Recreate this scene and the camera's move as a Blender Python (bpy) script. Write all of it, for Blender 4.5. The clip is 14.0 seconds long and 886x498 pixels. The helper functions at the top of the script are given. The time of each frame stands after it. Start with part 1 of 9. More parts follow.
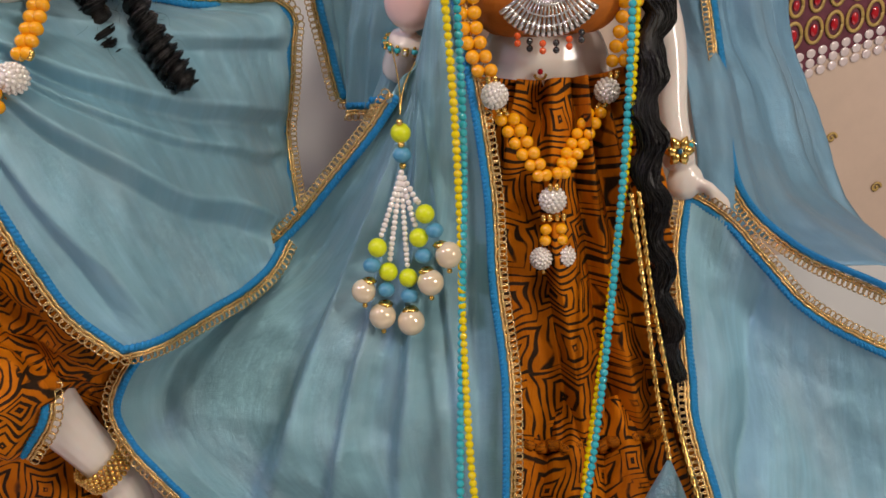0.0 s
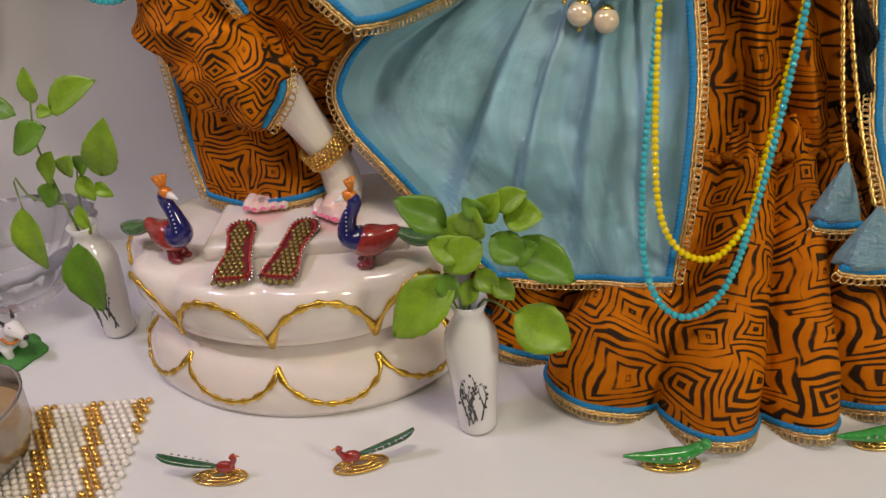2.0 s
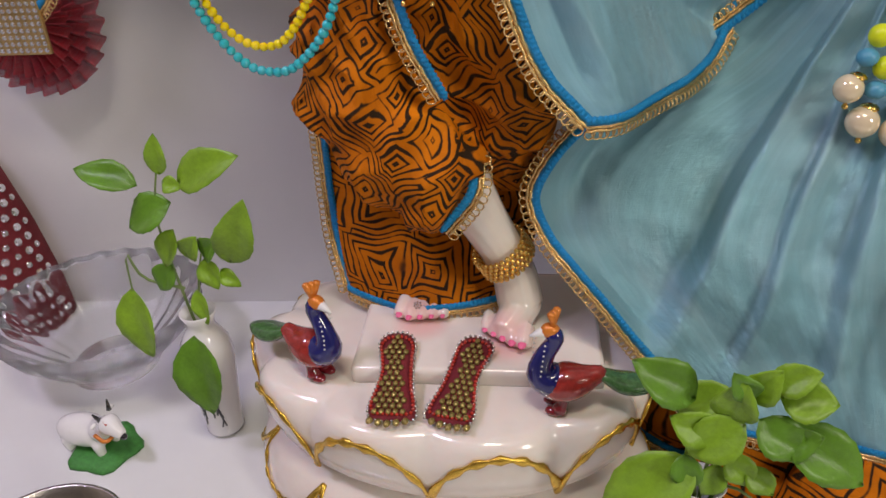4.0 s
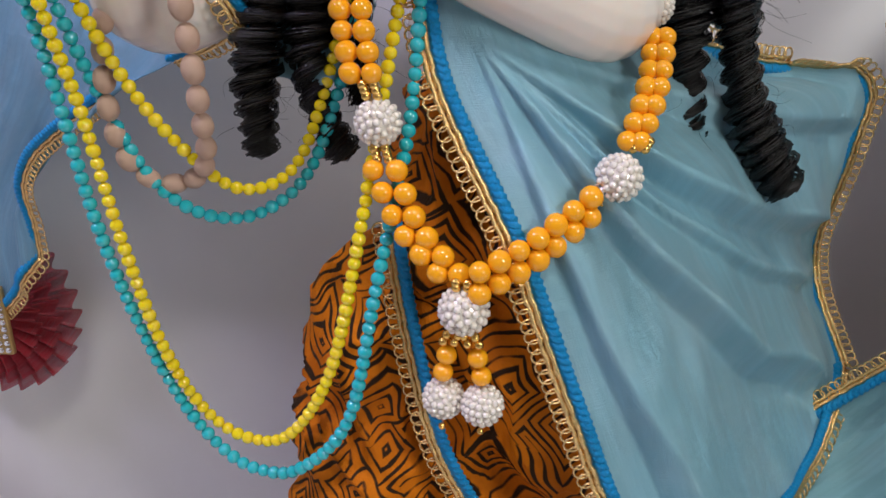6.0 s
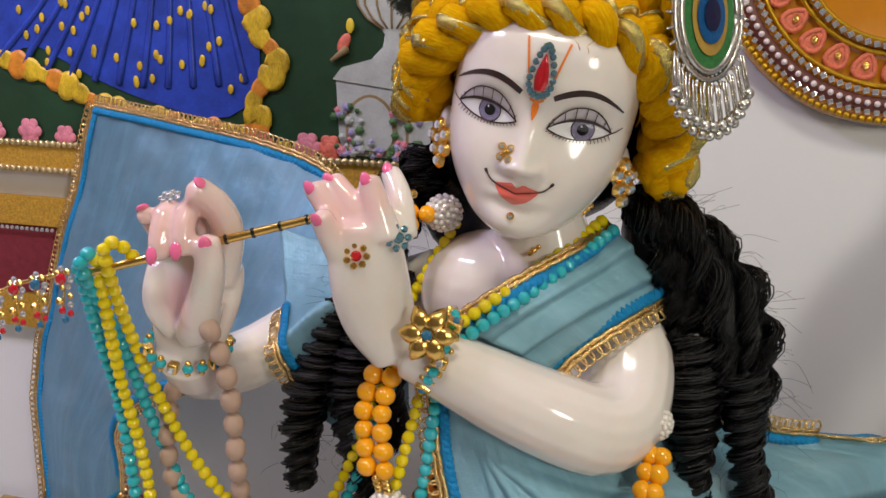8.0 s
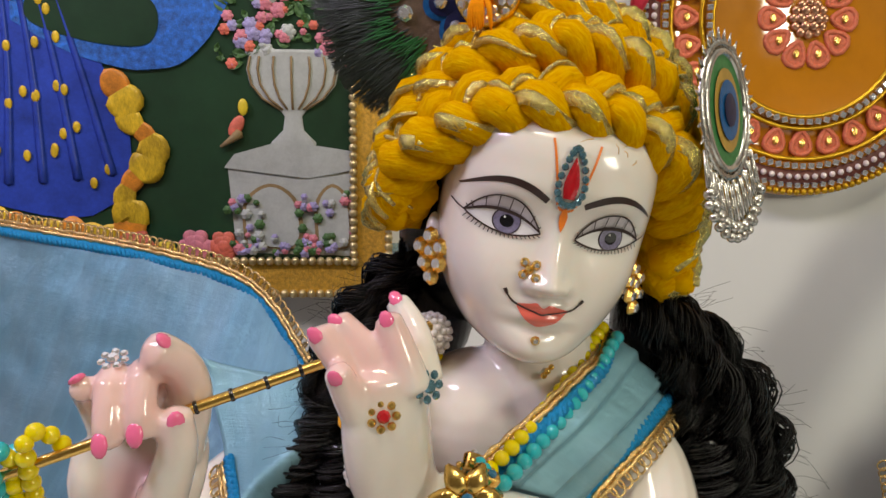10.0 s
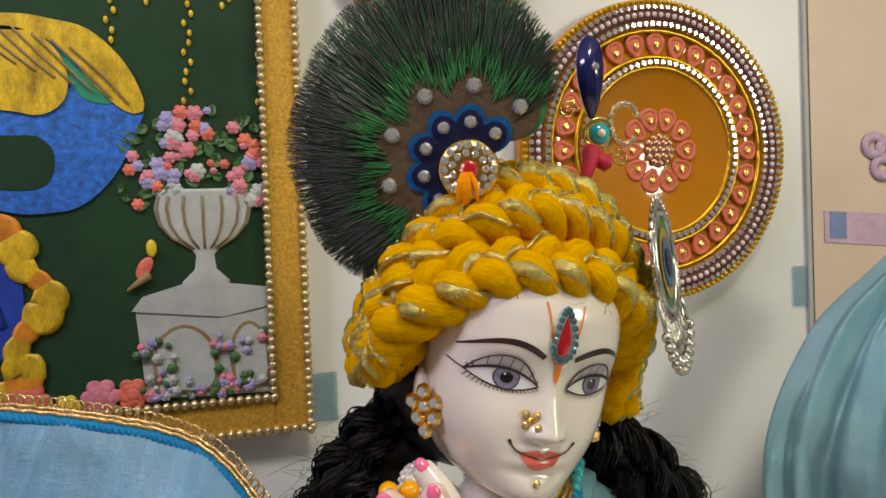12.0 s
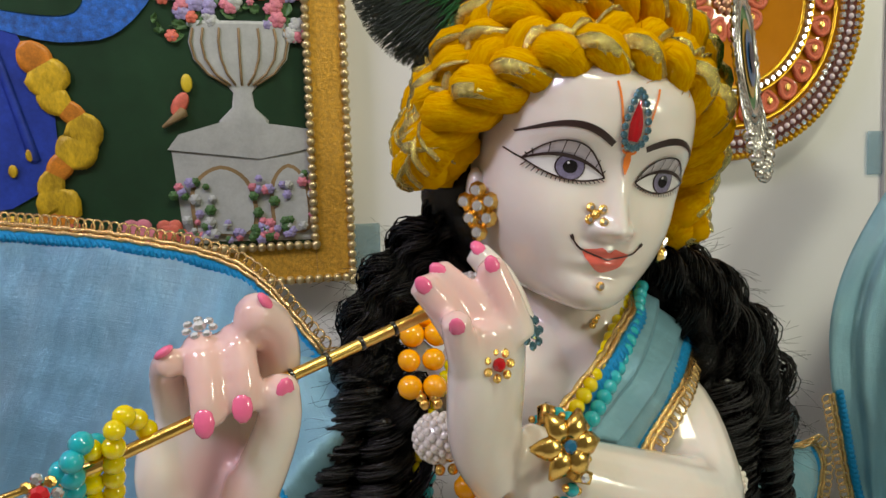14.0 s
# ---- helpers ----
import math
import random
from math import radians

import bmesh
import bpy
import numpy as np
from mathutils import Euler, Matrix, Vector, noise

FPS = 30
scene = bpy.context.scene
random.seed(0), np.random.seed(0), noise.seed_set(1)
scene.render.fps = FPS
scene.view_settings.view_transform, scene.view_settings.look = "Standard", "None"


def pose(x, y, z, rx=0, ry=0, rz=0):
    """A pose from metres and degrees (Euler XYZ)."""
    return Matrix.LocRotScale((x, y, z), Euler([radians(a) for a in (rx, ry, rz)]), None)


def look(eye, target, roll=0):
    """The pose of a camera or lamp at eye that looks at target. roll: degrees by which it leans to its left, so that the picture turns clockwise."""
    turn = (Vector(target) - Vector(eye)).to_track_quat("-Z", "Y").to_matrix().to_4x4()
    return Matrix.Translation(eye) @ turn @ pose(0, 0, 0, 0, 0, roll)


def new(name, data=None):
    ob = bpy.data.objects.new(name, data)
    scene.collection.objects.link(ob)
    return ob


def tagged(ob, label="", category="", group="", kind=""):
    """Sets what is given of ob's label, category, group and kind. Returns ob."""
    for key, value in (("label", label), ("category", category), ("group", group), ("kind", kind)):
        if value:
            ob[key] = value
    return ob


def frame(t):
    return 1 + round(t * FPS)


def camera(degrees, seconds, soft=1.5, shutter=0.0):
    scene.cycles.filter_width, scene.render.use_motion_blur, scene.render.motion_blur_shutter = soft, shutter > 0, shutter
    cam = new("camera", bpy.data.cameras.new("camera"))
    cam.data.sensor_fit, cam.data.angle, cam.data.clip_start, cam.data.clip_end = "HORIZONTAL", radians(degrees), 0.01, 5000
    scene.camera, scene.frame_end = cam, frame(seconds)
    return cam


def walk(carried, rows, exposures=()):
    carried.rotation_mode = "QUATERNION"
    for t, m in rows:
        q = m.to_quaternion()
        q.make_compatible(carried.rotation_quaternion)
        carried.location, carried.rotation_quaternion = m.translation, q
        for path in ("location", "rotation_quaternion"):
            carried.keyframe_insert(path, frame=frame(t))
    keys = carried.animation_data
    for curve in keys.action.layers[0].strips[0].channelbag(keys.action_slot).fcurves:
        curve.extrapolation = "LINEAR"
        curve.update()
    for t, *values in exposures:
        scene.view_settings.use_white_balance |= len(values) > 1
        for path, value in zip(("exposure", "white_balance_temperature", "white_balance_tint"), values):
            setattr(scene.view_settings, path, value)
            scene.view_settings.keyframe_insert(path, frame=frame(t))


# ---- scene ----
cam = camera(60.1, 14.0)
PATH = [
    (0.0, (0.0920, 0.1782, 0.5073), (0.0590, 1.1073, 0.1389), -3.51),
    (0.5, (0.0950, 0.1447, 0.4778), (0.0250, 1.0542, 0.0680), -3.92),
    (1.0, (0.0900, 0.1166, 0.4571), (-0.0110, 1.0065, 0.0122), -4.05),
    (1.5, (0.0760, 0.0925, 0.4396), (-0.0620, 0.9570, -0.0437), -4.54),
    (2.0, (0.0430, 0.0747, 0.4267), (-0.1454, 0.9092, -0.0911), -5.41),
    (2.2, (0.0280, 0.0695, 0.4187), (-0.1760, 0.8935, -0.1100), -5.62),
    (4.3, (-0.1000, 0.2197, 0.4563), (-0.3316, 1.0545, -0.0432), -2.59),
    (4.5, (-0.1040, 0.2399, 0.4624), (-0.3309, 1.0866, -0.0188), -2.14),
    (5.0, (-0.1170, 0.2854, 0.4744), (-0.3370, 1.1548, 0.0321), -1.60),
    (5.5, (-0.1340, 0.3161, 0.4933), (-0.3585, 1.2097, 0.1047), -1.14),
    (6.0, (-0.1440, 0.3195, 0.5224), (-0.3875, 1.2300, 0.1883), -0.63),
    (6.5, (-0.1380, 0.3132, 0.5540), (-0.4115, 1.2309, 0.2660), 0.29),
    (7.0, (-0.1290, 0.3077, 0.5926), (-0.4505, 1.2225, 0.3483), 0.94),
    (7.5, (-0.1200, 0.3166, 0.6192), (-0.4891, 1.2218, 0.4084), 1.67),
    (8.0, (-0.1050, 0.3284, 0.6368), (-0.5045, 1.2268, 0.4546), 2.45),
    (8.5, (-0.0930, 0.3334, 0.6521), (-0.4919, 1.2374, 0.4983), 2.68),
    (8.7, (-0.0920, 0.3312, 0.6599), (-0.4811, 1.2416, 0.5189), 2.73),
    (10.8, (-0.2570, 0.3656, 0.6530), (-0.2375, 1.3589, 0.5392), -1.32),
    (11.0, (-0.2620, 0.3583, 0.6528), (-0.2070, 1.3504, 0.5393), -1.50),
    (11.5, (-0.2700, 0.3425, 0.6714), (-0.1720, 1.3347, 0.5940), -1.67),
    (12.0, (-0.2650, 0.3351, 0.6909), (-0.1545, 1.3287, 0.6673), -2.07),
    (12.5, (-0.2610, 0.3381, 0.6942), (-0.1550, 1.3324, 0.6834), -2.43),
    (13.0, (-0.2590, 0.3364, 0.6719), (-0.1665, 1.3314, 0.6326), -2.54),
    (13.5, (-0.2690, 0.3319, 0.6504), (-0.1935, 1.3263, 0.5765), -2.10),
    (14.0, (-0.2710, 0.3572, 0.6366), (-0.2115, 1.3503, 0.5347), -1.73),
]
walk(cam, [(t, look(eye, target, roll)) for t, eye, target, roll in PATH], exposures=((0.0, -0.08, 6750, 14), (2.2, -0.12, 7150, 9), (4.5, 0.02, 6300, 9), (5.5, 0.14, 5900, 8), (6.5, -0.04, 6300, 9), (8.0, -0.13, 6500, 5), (11.0, -0.20, 7000, -3), (14.0, -0.22, 6900, -7)))

# ---- light: a bright room with a ceiling panel, a daylight window and an added lilac fill ----
world = bpy.data.worlds.new("room_world")
scene.world = world
world.use_nodes = True
world.node_tree.nodes["Background"].inputs[0].default_value = (0.86, 0.92, 1.0, 1)
world.node_tree.nodes["Background"].inputs[1].default_value = 0.004


def area_lamp(name, eye, target, w, h, watts, colour):
    data = bpy.data.lights.new(name, "AREA")
    data.shape, data.size, data.size_y, data.energy, data.color = "RECTANGLE", w, h, watts, colour
    ob = new(name, data)
    ob.matrix_world = look(eye, target)
    return ob


area_lamp("ceiling_lamp", (0.05, -0.15, 1.98), (-0.1, 0.45, 0.4), 0.45, 0.24, 12.0, (1.0, 0.91, 0.78))
area_lamp("window_light", (1.55, -0.6, 1.15), (-0.1, 0.6, 0.45), 0.38, 0.55, 17.0, (1.0, 0.94, 0.85))
# added fill without a fixture: tints the wall at lower left lilac
area_lamp("shelf_lamp", (-0.85, 0.2, 1.30), (-0.5, 0.8, 0.15), 0.35, 0.12, 6.8, (0.80, 0.70, 1.0))


# ---- materials ----
def material(name):
    m = bpy.data.materials.new(name)
    m.use_nodes = True
    return m, m.node_tree, m.node_tree.nodes["Principled BSDF"]


def link(tree, a, b):
    tree.links.new(a, b)


def noise_node(tree, scale, detail=4, vec=None, rough=0.6):
    n = tree.nodes.new("ShaderNodeTexNoise")
    n.inputs["Scale"].default_value, n.inputs["Detail"].default_value, n.inputs["Roughness"].default_value = scale, detail, rough
    if vec is not None:
        link(tree, vec, n.inputs["Vector"])
    return n


def ramp(tree, fac, stops, constant=False):
    r = tree.nodes.new("ShaderNodeValToRGB")
    if constant:
        r.color_ramp.interpolation = "CONSTANT"
    el = r.color_ramp.elements
    while len(el) < len(stops):
        el.new(0.5)
    for e, (p, c) in zip(el, stops):
        e.position, e.color = p, (*c, 1)
    link(tree, fac, r.inputs[0])
    return r.outputs[0]


def coords(tree, kind="Object", scale=(1, 1, 1)):
    c = tree.nodes.new("ShaderNodeTexCoord")
    mp = tree.nodes.new("ShaderNodeMapping")
    mp.inputs["Scale"].default_value = scale
    link(tree, c.outputs[kind], mp.inputs[0])
    return mp.outputs[0]


def bump(tree, shader, height, strength, dist):
    b = tree.nodes.new("ShaderNodeBump")
    b.inputs["Strength"].default_value, b.inputs["Distance"].default_value = strength, dist
    link(tree, height, b.inputs["Height"])
    link(tree, b.outputs[0], shader.inputs["Normal"])


def plain(name, colour, rough=0.5, metal=0.0, vary=0.12, scale=60.0, relief=0.0, coat=0.0, sss=0.0, stretch=(1, 1, 1), space="Object", spec=0.5):
    """A surface with a mottled colour at two scales and a fine relief."""
    m, tree, s = material(name)
    vec = coords(tree, space, stretch)
    a, b = noise_node(tree, scale, 5, vec), noise_node(tree, scale * 7, 3, vec)
    mix = tree.nodes.new("ShaderNodeMath")
    mix.operation = "MULTIPLY_ADD"
    mix.inputs[1].default_value = 0.4
    link(tree, b.outputs[0], mix.inputs[0])
    link(tree, a.outputs[0], mix.inputs[2])
    lo, hi = [max(0.0, c * (1 - vary)) for c in colour], [min(1.0, c * (1 + vary)) for c in colour]
    link(tree, ramp(tree, mix.outputs[0], ((0.35, lo), (1.0, hi))), s.inputs["Base Color"])
    s.inputs["Roughness"].default_value, s.inputs["Metallic"].default_value = rough, metal
    s.inputs["Specular IOR Level"].default_value = spec
    s.inputs["Coat Weight"].default_value, s.inputs["Coat Roughness"].default_value = coat, 0.06
    if sss:
        s.inputs["Subsurface Weight"].default_value, s.inputs["Subsurface Scale"].default_value = sss, 0.006
        s.inputs["Subsurface Radius"].default_value = (1.0, 0.6, 0.5)
    if relief:
        bump(tree, s, mix.outputs[0], relief, 0.001)
    return m


def glassy(name, colour, rough=0.05, ior=1.45):
    m, tree, s = material(name)
    s.inputs["Base Color"].default_value = (*colour, 1)
    s.inputs["Transmission Weight"].default_value, s.inputs["Roughness"].default_value, s.inputs["IOR"].default_value = 1.0, rough, ior
    clear, both = tree.nodes.new("ShaderNodeBsdfTransparent"), tree.nodes.new("ShaderNodeMixShader")
    both.inputs[0].default_value = 0.15
    link(tree, s.outputs[0], both.inputs[1])
    link(tree, clear.outputs[0], both.inputs[2])
    link(tree, both.outputs[0], tree.nodes["Material Output"].inputs[0])
    return m


def organza(name, colour, see=0.12):
    """Sheer satin-like cloth: slubbed threads both ways, a silky sheen, partly laid into the colour, a little
    see-through.
    """
    m, tree, s = material(name)
    u, v = coords(tree, "UV", (2600, 60, 1)), coords(tree, "UV", (60, 2600, 1))
    n1, n2, n3 = noise_node(tree, 1, 3, u), noise_node(tree, 1, 3, v), noise_node(tree, 1, 5, coords(tree, "UV", (110, 9, 1)))
    add = tree.nodes.new("ShaderNodeMath")
    add.operation = "ADD"
    link(tree, n1.outputs[0], add.inputs[0])
    link(tree, n2.outputs[0], add.inputs[1])
    tot = tree.nodes.new("ShaderNodeMath")
    tot.operation = "MULTIPLY_ADD"
    tot.inputs[1].default_value = 0.09
    link(tree, add.outputs[0], tot.inputs[0])
    link(tree, n3.outputs[0], tot.inputs[2])
    lo, hi = [c * 0.82 for c in colour], [min(1, c * 1.14) for c in colour]
    dyed = ramp(tree, tot.outputs[0], ((0.55, lo), (1.1, hi)))
    # silvery sheen painted into the base colour as greyer noise patches
    sheen_noise = noise_node(tree, 1, 4, coords(tree, "UV", (16, 7, 1)), 0.65)
    patch = ramp(tree, sheen_noise.outputs[0], ((0.44, (0, 0, 0)), (0.72, (0.45, 0.45, 0.45))))
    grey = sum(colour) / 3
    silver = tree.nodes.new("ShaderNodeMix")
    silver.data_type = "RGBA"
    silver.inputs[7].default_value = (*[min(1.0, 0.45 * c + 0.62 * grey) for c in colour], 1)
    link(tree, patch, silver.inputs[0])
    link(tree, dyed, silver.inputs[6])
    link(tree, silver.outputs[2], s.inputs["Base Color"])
    s.inputs["Roughness"].default_value, s.inputs["Metallic"].default_value = 0.31, 0.36
    s.inputs["Anisotropic"].default_value = 0.4
    s.inputs["Sheen Weight"].default_value, s.inputs["Sheen Roughness"].default_value = 0.08, 0.3
    crumple = noise_node(tree, 1, 4, coords(tree, "UV", (34, 22, 1)), 0.55)
    relief = tree.nodes.new("ShaderNodeMath")
    relief.operation = "MULTIPLY_ADD"
    relief.inputs[1].default_value = 0.10
    link(tree, add.outputs[0], relief.inputs[0])
    link(tree, crumple.outputs[0], relief.inputs[2])
    bump(tree, s, relief.outputs[0], 0.60, 0.0055)
    clear, both = tree.nodes.new("ShaderNodeBsdfTransparent"), tree.nodes.new("ShaderNodeMixShader")
    clear.inputs[0].default_value = (0.75, 0.9, 0.97, 1)
    both.inputs[0].default_value = see
    link(tree, s.outputs[0], both.inputs[1])
    link(tree, clear.outputs[0], both.inputs[2])
    link(tree, both.outputs[0], tree.nodes["Material Output"].inputs[0])
    return m


def printed(name, kind="UV", size=1.0):
    """Orange cotton printed with black concentric squares, wavy stripes and spots."""
    m, tree, s = material(name)
    base = coords(tree, kind, (size, size, size))
    if kind == "Object":
        base.node.inputs["Rotation"].default_value = (radians(90), 0, radians(35))
    warp = noise_node(tree, 24, 1, base)
    shift = tree.nodes.new("ShaderNodeVectorMath")
    shift.operation = "MULTIPLY_ADD"
    shift.inputs[1].default_value = (0.030, 0.030, 0.030)
    link(tree, warp.outputs["Color"], shift.inputs[0])
    link(tree, base, shift.inputs[2])
    vor = tree.nodes.new("ShaderNodeTexVoronoi")
    vor.voronoi_dimensions = "2D"
    vor.distance = "CHEBYCHEV"
    vor.inputs["Scale"].default_value, vor.inputs["Randomness"].default_value = 25.0, 0.50
    link(tree, shift.outputs[0], vor.inputs["Vector"])
    wave = tree.nodes.new("ShaderNodeMath")
    wave.operation = "SINE"
    freq = tree.nodes.new("ShaderNodeMath")
    freq.operation = "MULTIPLY"
    freq.inputs[1].default_value = 48.0
    link(tree, vor.outputs["Distance"], freq.inputs[0])
    link(tree, freq.outputs[0], wave.inputs[0])
    brk = noise_node(tree, 48, 2, base)
    mixv = tree.nodes.new("ShaderNodeMath")
    mixv.operation = "MULTIPLY_ADD"
    mixv.inputs[1].default_value = 3.0
    link(tree, brk.outputs[0], mixv.inputs[0])
    link(tree, wave.outputs[0], mixv.inputs[2])
    tone = noise_node(tree, 14, 5, base)
    orange = ramp(tree, tone.outputs[0], ((0.3, (0.40, 0.098, 0.002)), (0.7, (0.74, 0.22, 0.004))))
    unit = tree.nodes.new("ShaderNodeMapRange")
    unit.inputs[1].default_value, unit.inputs[2].default_value = 0.5, 2.5
    link(tree, mixv.outputs[0], unit.inputs[0])
    ink = ramp(tree, unit.outputs[0], ((0.0, (1, 1, 1)), (0.93, (1, 1, 1)), (1.0, (0, 0, 0))))
    ink.node.color_ramp.elements[1].position, ink.node.color_ramp.elements[2].position = 0.56, 0.86
    mix = tree.nodes.new("ShaderNodeMix")
    mix.data_type = "RGBA"
    mix.inputs[6].default_value = (0.030, 0.016, 0.007, 1)
    link(tree, ink, mix.inputs[0])
    link(tree, orange, mix.inputs[7])
    link(tree, mix.outputs[2], s.inputs["Base Color"])
    s.inputs["Roughness"].default_value, s.inputs["Specular IOR Level"].default_value = 0.65, 0.12
    fine = noise_node(tree, 1800, 2, coords(tree, "Object"))
    fold = noise_node(tree, 90, 4, coords(tree, "Object", (1, 1, 0.35)))
    both = tree.nodes.new("ShaderNodeMath")
    both.operation = "MULTIPLY_ADD"
    both.inputs[1].default_value = 0.12
    link(tree, fine.outputs[0], both.inputs[0])
    link(tree, fold.outputs[0], both.inputs[2])
    bump(tree, s, both.outputs[0], 0.75, 0.005)
    return m


def fibres(name, lo, hi, rough, along=4.0, around=46.0, strength=0.7, spec=0.4):
    """Yarn or hair: fine fibres that run along the strand."""
    m, tree, s = material(name)
    n = noise_node(tree, 1.0, 6, coords(tree, "UV", (along, around, 1)), 0.75)
    big = noise_node(tree, 40, 3, coords(tree, "Object"))
    mixv = tree.nodes.new("ShaderNodeMath")
    mixv.operation = "MULTIPLY_ADD"
    mixv.inputs[1].default_value = 0.012
    link(tree, big.outputs[0], mixv.inputs[0])
    link(tree, n.outputs[0], mixv.inputs[2])
    link(tree, ramp(tree, mixv.outputs[0], ((0.42, lo), (0.85, hi))), s.inputs["Base Color"])
    s.inputs["Roughness"].default_value, s.inputs["Specular IOR Level"].default_value = rough, spec
    bump(tree, s, n.outputs[0], strength, 0.0012)
    return m


MARBLE = plain("polished_marble", (0.82, 0.745, 0.69), 0.15, vary=0.05, scale=18, coat=0.5, sss=0.25)


def blush(m, spots):
    """A pink tint that the sculptor painted on palms, fingers and feet."""
    tree, s = m.node_tree, m.node_tree.nodes["Principled BSDF"]
    src = s.inputs["Base Color"].links[0].from_socket
    pos = tree.nodes.new("ShaderNodeTexCoord").outputs["Object"]
    for c, r in spots:
        d = tree.nodes.new("ShaderNodeVectorMath")
        d.operation = "DISTANCE"
        d.inputs[1].default_value = c
        link(tree, pos, d.inputs[0])
        fall = tree.nodes.new("ShaderNodeMapRange")
        fall.interpolation_type = "SMOOTHSTEP"
        for k, v in ((1, r * 0.35), (2, r), (3, 0.85), (4, 0.0)):
            fall.inputs[k].default_value = v
        link(tree, d.outputs["Value"], fall.inputs[0])
        mix = tree.nodes.new("ShaderNodeMix")
        mix.data_type = "RGBA"
        mix.inputs[7].default_value = (0.80, 0.50, 0.47, 1)
        link(tree, fall.outputs[0], mix.inputs[0])
        link(tree, src, mix.inputs[6])
        src = mix.outputs[2]
    link(tree, src, s.inputs["Base Color"])


blush(MARBLE, (((-0.3200, 0.560, 0.5550), 0.017), ((-0.316, 0.550, 0.592), 0.030), ((-0.252, 0.568, 0.604), 0.026), ((-0.225, 0.600, 0.135), 0.024), ((-0.163, 0.590, 0.135), 0.026), ((0.062, 0.705, 0.480), 0.035)))
SKIN_PINK = plain("pink_tinted_marble", (0.82, 0.60, 0.58), 0.18, vary=0.06, scale=30, coat=0.5, sss=0.25)
NAIL = plain("pink_nail_paint", (0.86, 0.16, 0.33), 0.2, vary=0.08, coat=0.4)
LIP = plain("coral_lip_paint", (0.80, 0.15, 0.11), 0.25, vary=0.08, coat=0.3)
BROW = plain("brown_black_paint", (0.035, 0.018, 0.016), 0.35, vary=0.3)
LID = plain("grey_lid_paint", (0.58, 0.53, 0.56), 0.3, vary=0.12, coat=0.3)
EYE_WHITE = plain("eye_white_enamel", (0.80, 0.78, 0.79), 0.1, vary=0.03, coat=0.6)
IRIS = plain("grey_blue_iris_enamel", (0.20, 0.18, 0.28), 0.1, vary=0.45, scale=900, coat=0.8)
PUPIL = plain("black_enamel", (0.01, 0.01, 0.012), 0.08, vary=0.1, coat=0.8)
TILAK = plain("orange_paint", (0.80, 0.20, 0.02), 0.4, vary=0.15)
GOLD = plain("bright_gold", (0.86, 0.56, 0.16), 0.22, 1.0, vary=0.12, scale=300, relief=0.15)
LEAF_GOLD = plain("gold_leaf_paint", (0.72, 0.47, 0.08), 0.27, 1.0, vary=0.3, scale=160, relief=0.6)
LACE = plain("antique_gold_lace", (0.72, 0.50, 0.22), 0.27, 1.0, vary=0.4, scale=500, relief=0.5)
SILVER = plain("oxidised_silver", (0.62, 0.60, 0.57), 0.25, 1.0, vary=0.25, scale=200, relief=0.2)
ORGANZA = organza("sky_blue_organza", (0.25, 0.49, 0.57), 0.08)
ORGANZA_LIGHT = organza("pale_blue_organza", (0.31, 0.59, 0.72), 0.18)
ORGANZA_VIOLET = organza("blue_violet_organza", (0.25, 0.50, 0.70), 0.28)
BRAID = plain("bright_blue_braid", (0.006, 0.26, 0.58), 0.45, 0.2, vary=0.35, scale=900, relief=0.8)
PRINT = printed("orange_print_cotton")
PRINT_BODY = printed("orange_print_cotton_wrapped", "Object", 1.3)
YARN = fibres("yellow_wool", (0.74, 0.34, 0.001), (1.0, 0.70, 0.012), 0.85, 6.0, 30.0, 0.9, 0.05)
RIBBON = plain("gold_mesh_ribbon", (0.80, 0.54, 0.17), 0.22, 1.0, vary=0.6, scale=900, relief=0.7)
HAIR = fibres("black_hair", (0.001, 0.001, 0.0015), (0.006, 0.005, 0.005), 0.20, 5.0, 40.0, 0.4, 0.4)
ORANGE_BEAD = plain("orange_glass", (0.95, 0.40, 0.006), 0.2, vary=0.1, scale=120, coat=0.3)
YELLOW_BEAD = plain("yellow_glass", (0.80, 0.62, 0.003), 0.12, vary=0.12, scale=200, coat=0.5, sss=0.3)
TEAL_BEAD = plain("turquoise_glass", (0.028, 0.42, 0.49), 0.10, vary=0.15, scale=200, coat=0.6, sss=0.2)
LIME_BEAD = plain("lime_acrylic", (0.66, 0.74, 0.01), 0.4, vary=0.06)
BLUE_BEAD = plain("cornflower_acrylic", (0.08, 0.30, 0.46), 0.4, vary=0.08)
PEARL = plain("cream_pearl", (0.88, 0.82, 0.75), 0.16, 0.15, vary=0.06, scale=80, coat=0.7, sss=0.1)
PEARL_PINK = plain("rose_white_pearl", (0.80, 0.68, 0.68), 0.2, 0.1, vary=0.05, coat=0.6)
WOOD_BEAD = plain("pale_basil_wood", (0.58, 0.40, 0.31), 0.55, vary=0.35, scale=180, relief=0.5, stretch=(1, 1, 0.25))
GEM = plain("clear_rhinestone", (0.80, 0.80, 0.86), 0.06, 0.75, vary=0.3, scale=900)
RUBY = plain("ruby_stone", (0.50, 0.01, 0.02), 0.08, vary=0.3, coat=1.0)
BLUE_GEM = plain("blue_stone", (0.03, 0.16, 0.30), 0.08, 0.2, vary=0.4, coat=1.0)
AQUA_GEM = plain("aqua_rhinestone", (0.15, 0.31, 0.39), 0.08, 0.70, vary=0.5, scale=900, coat=0.8)
WHITE = plain("white_porcelain", (0.80, 0.79, 0.79), 0.1, vary=0.03, coat=0.6)
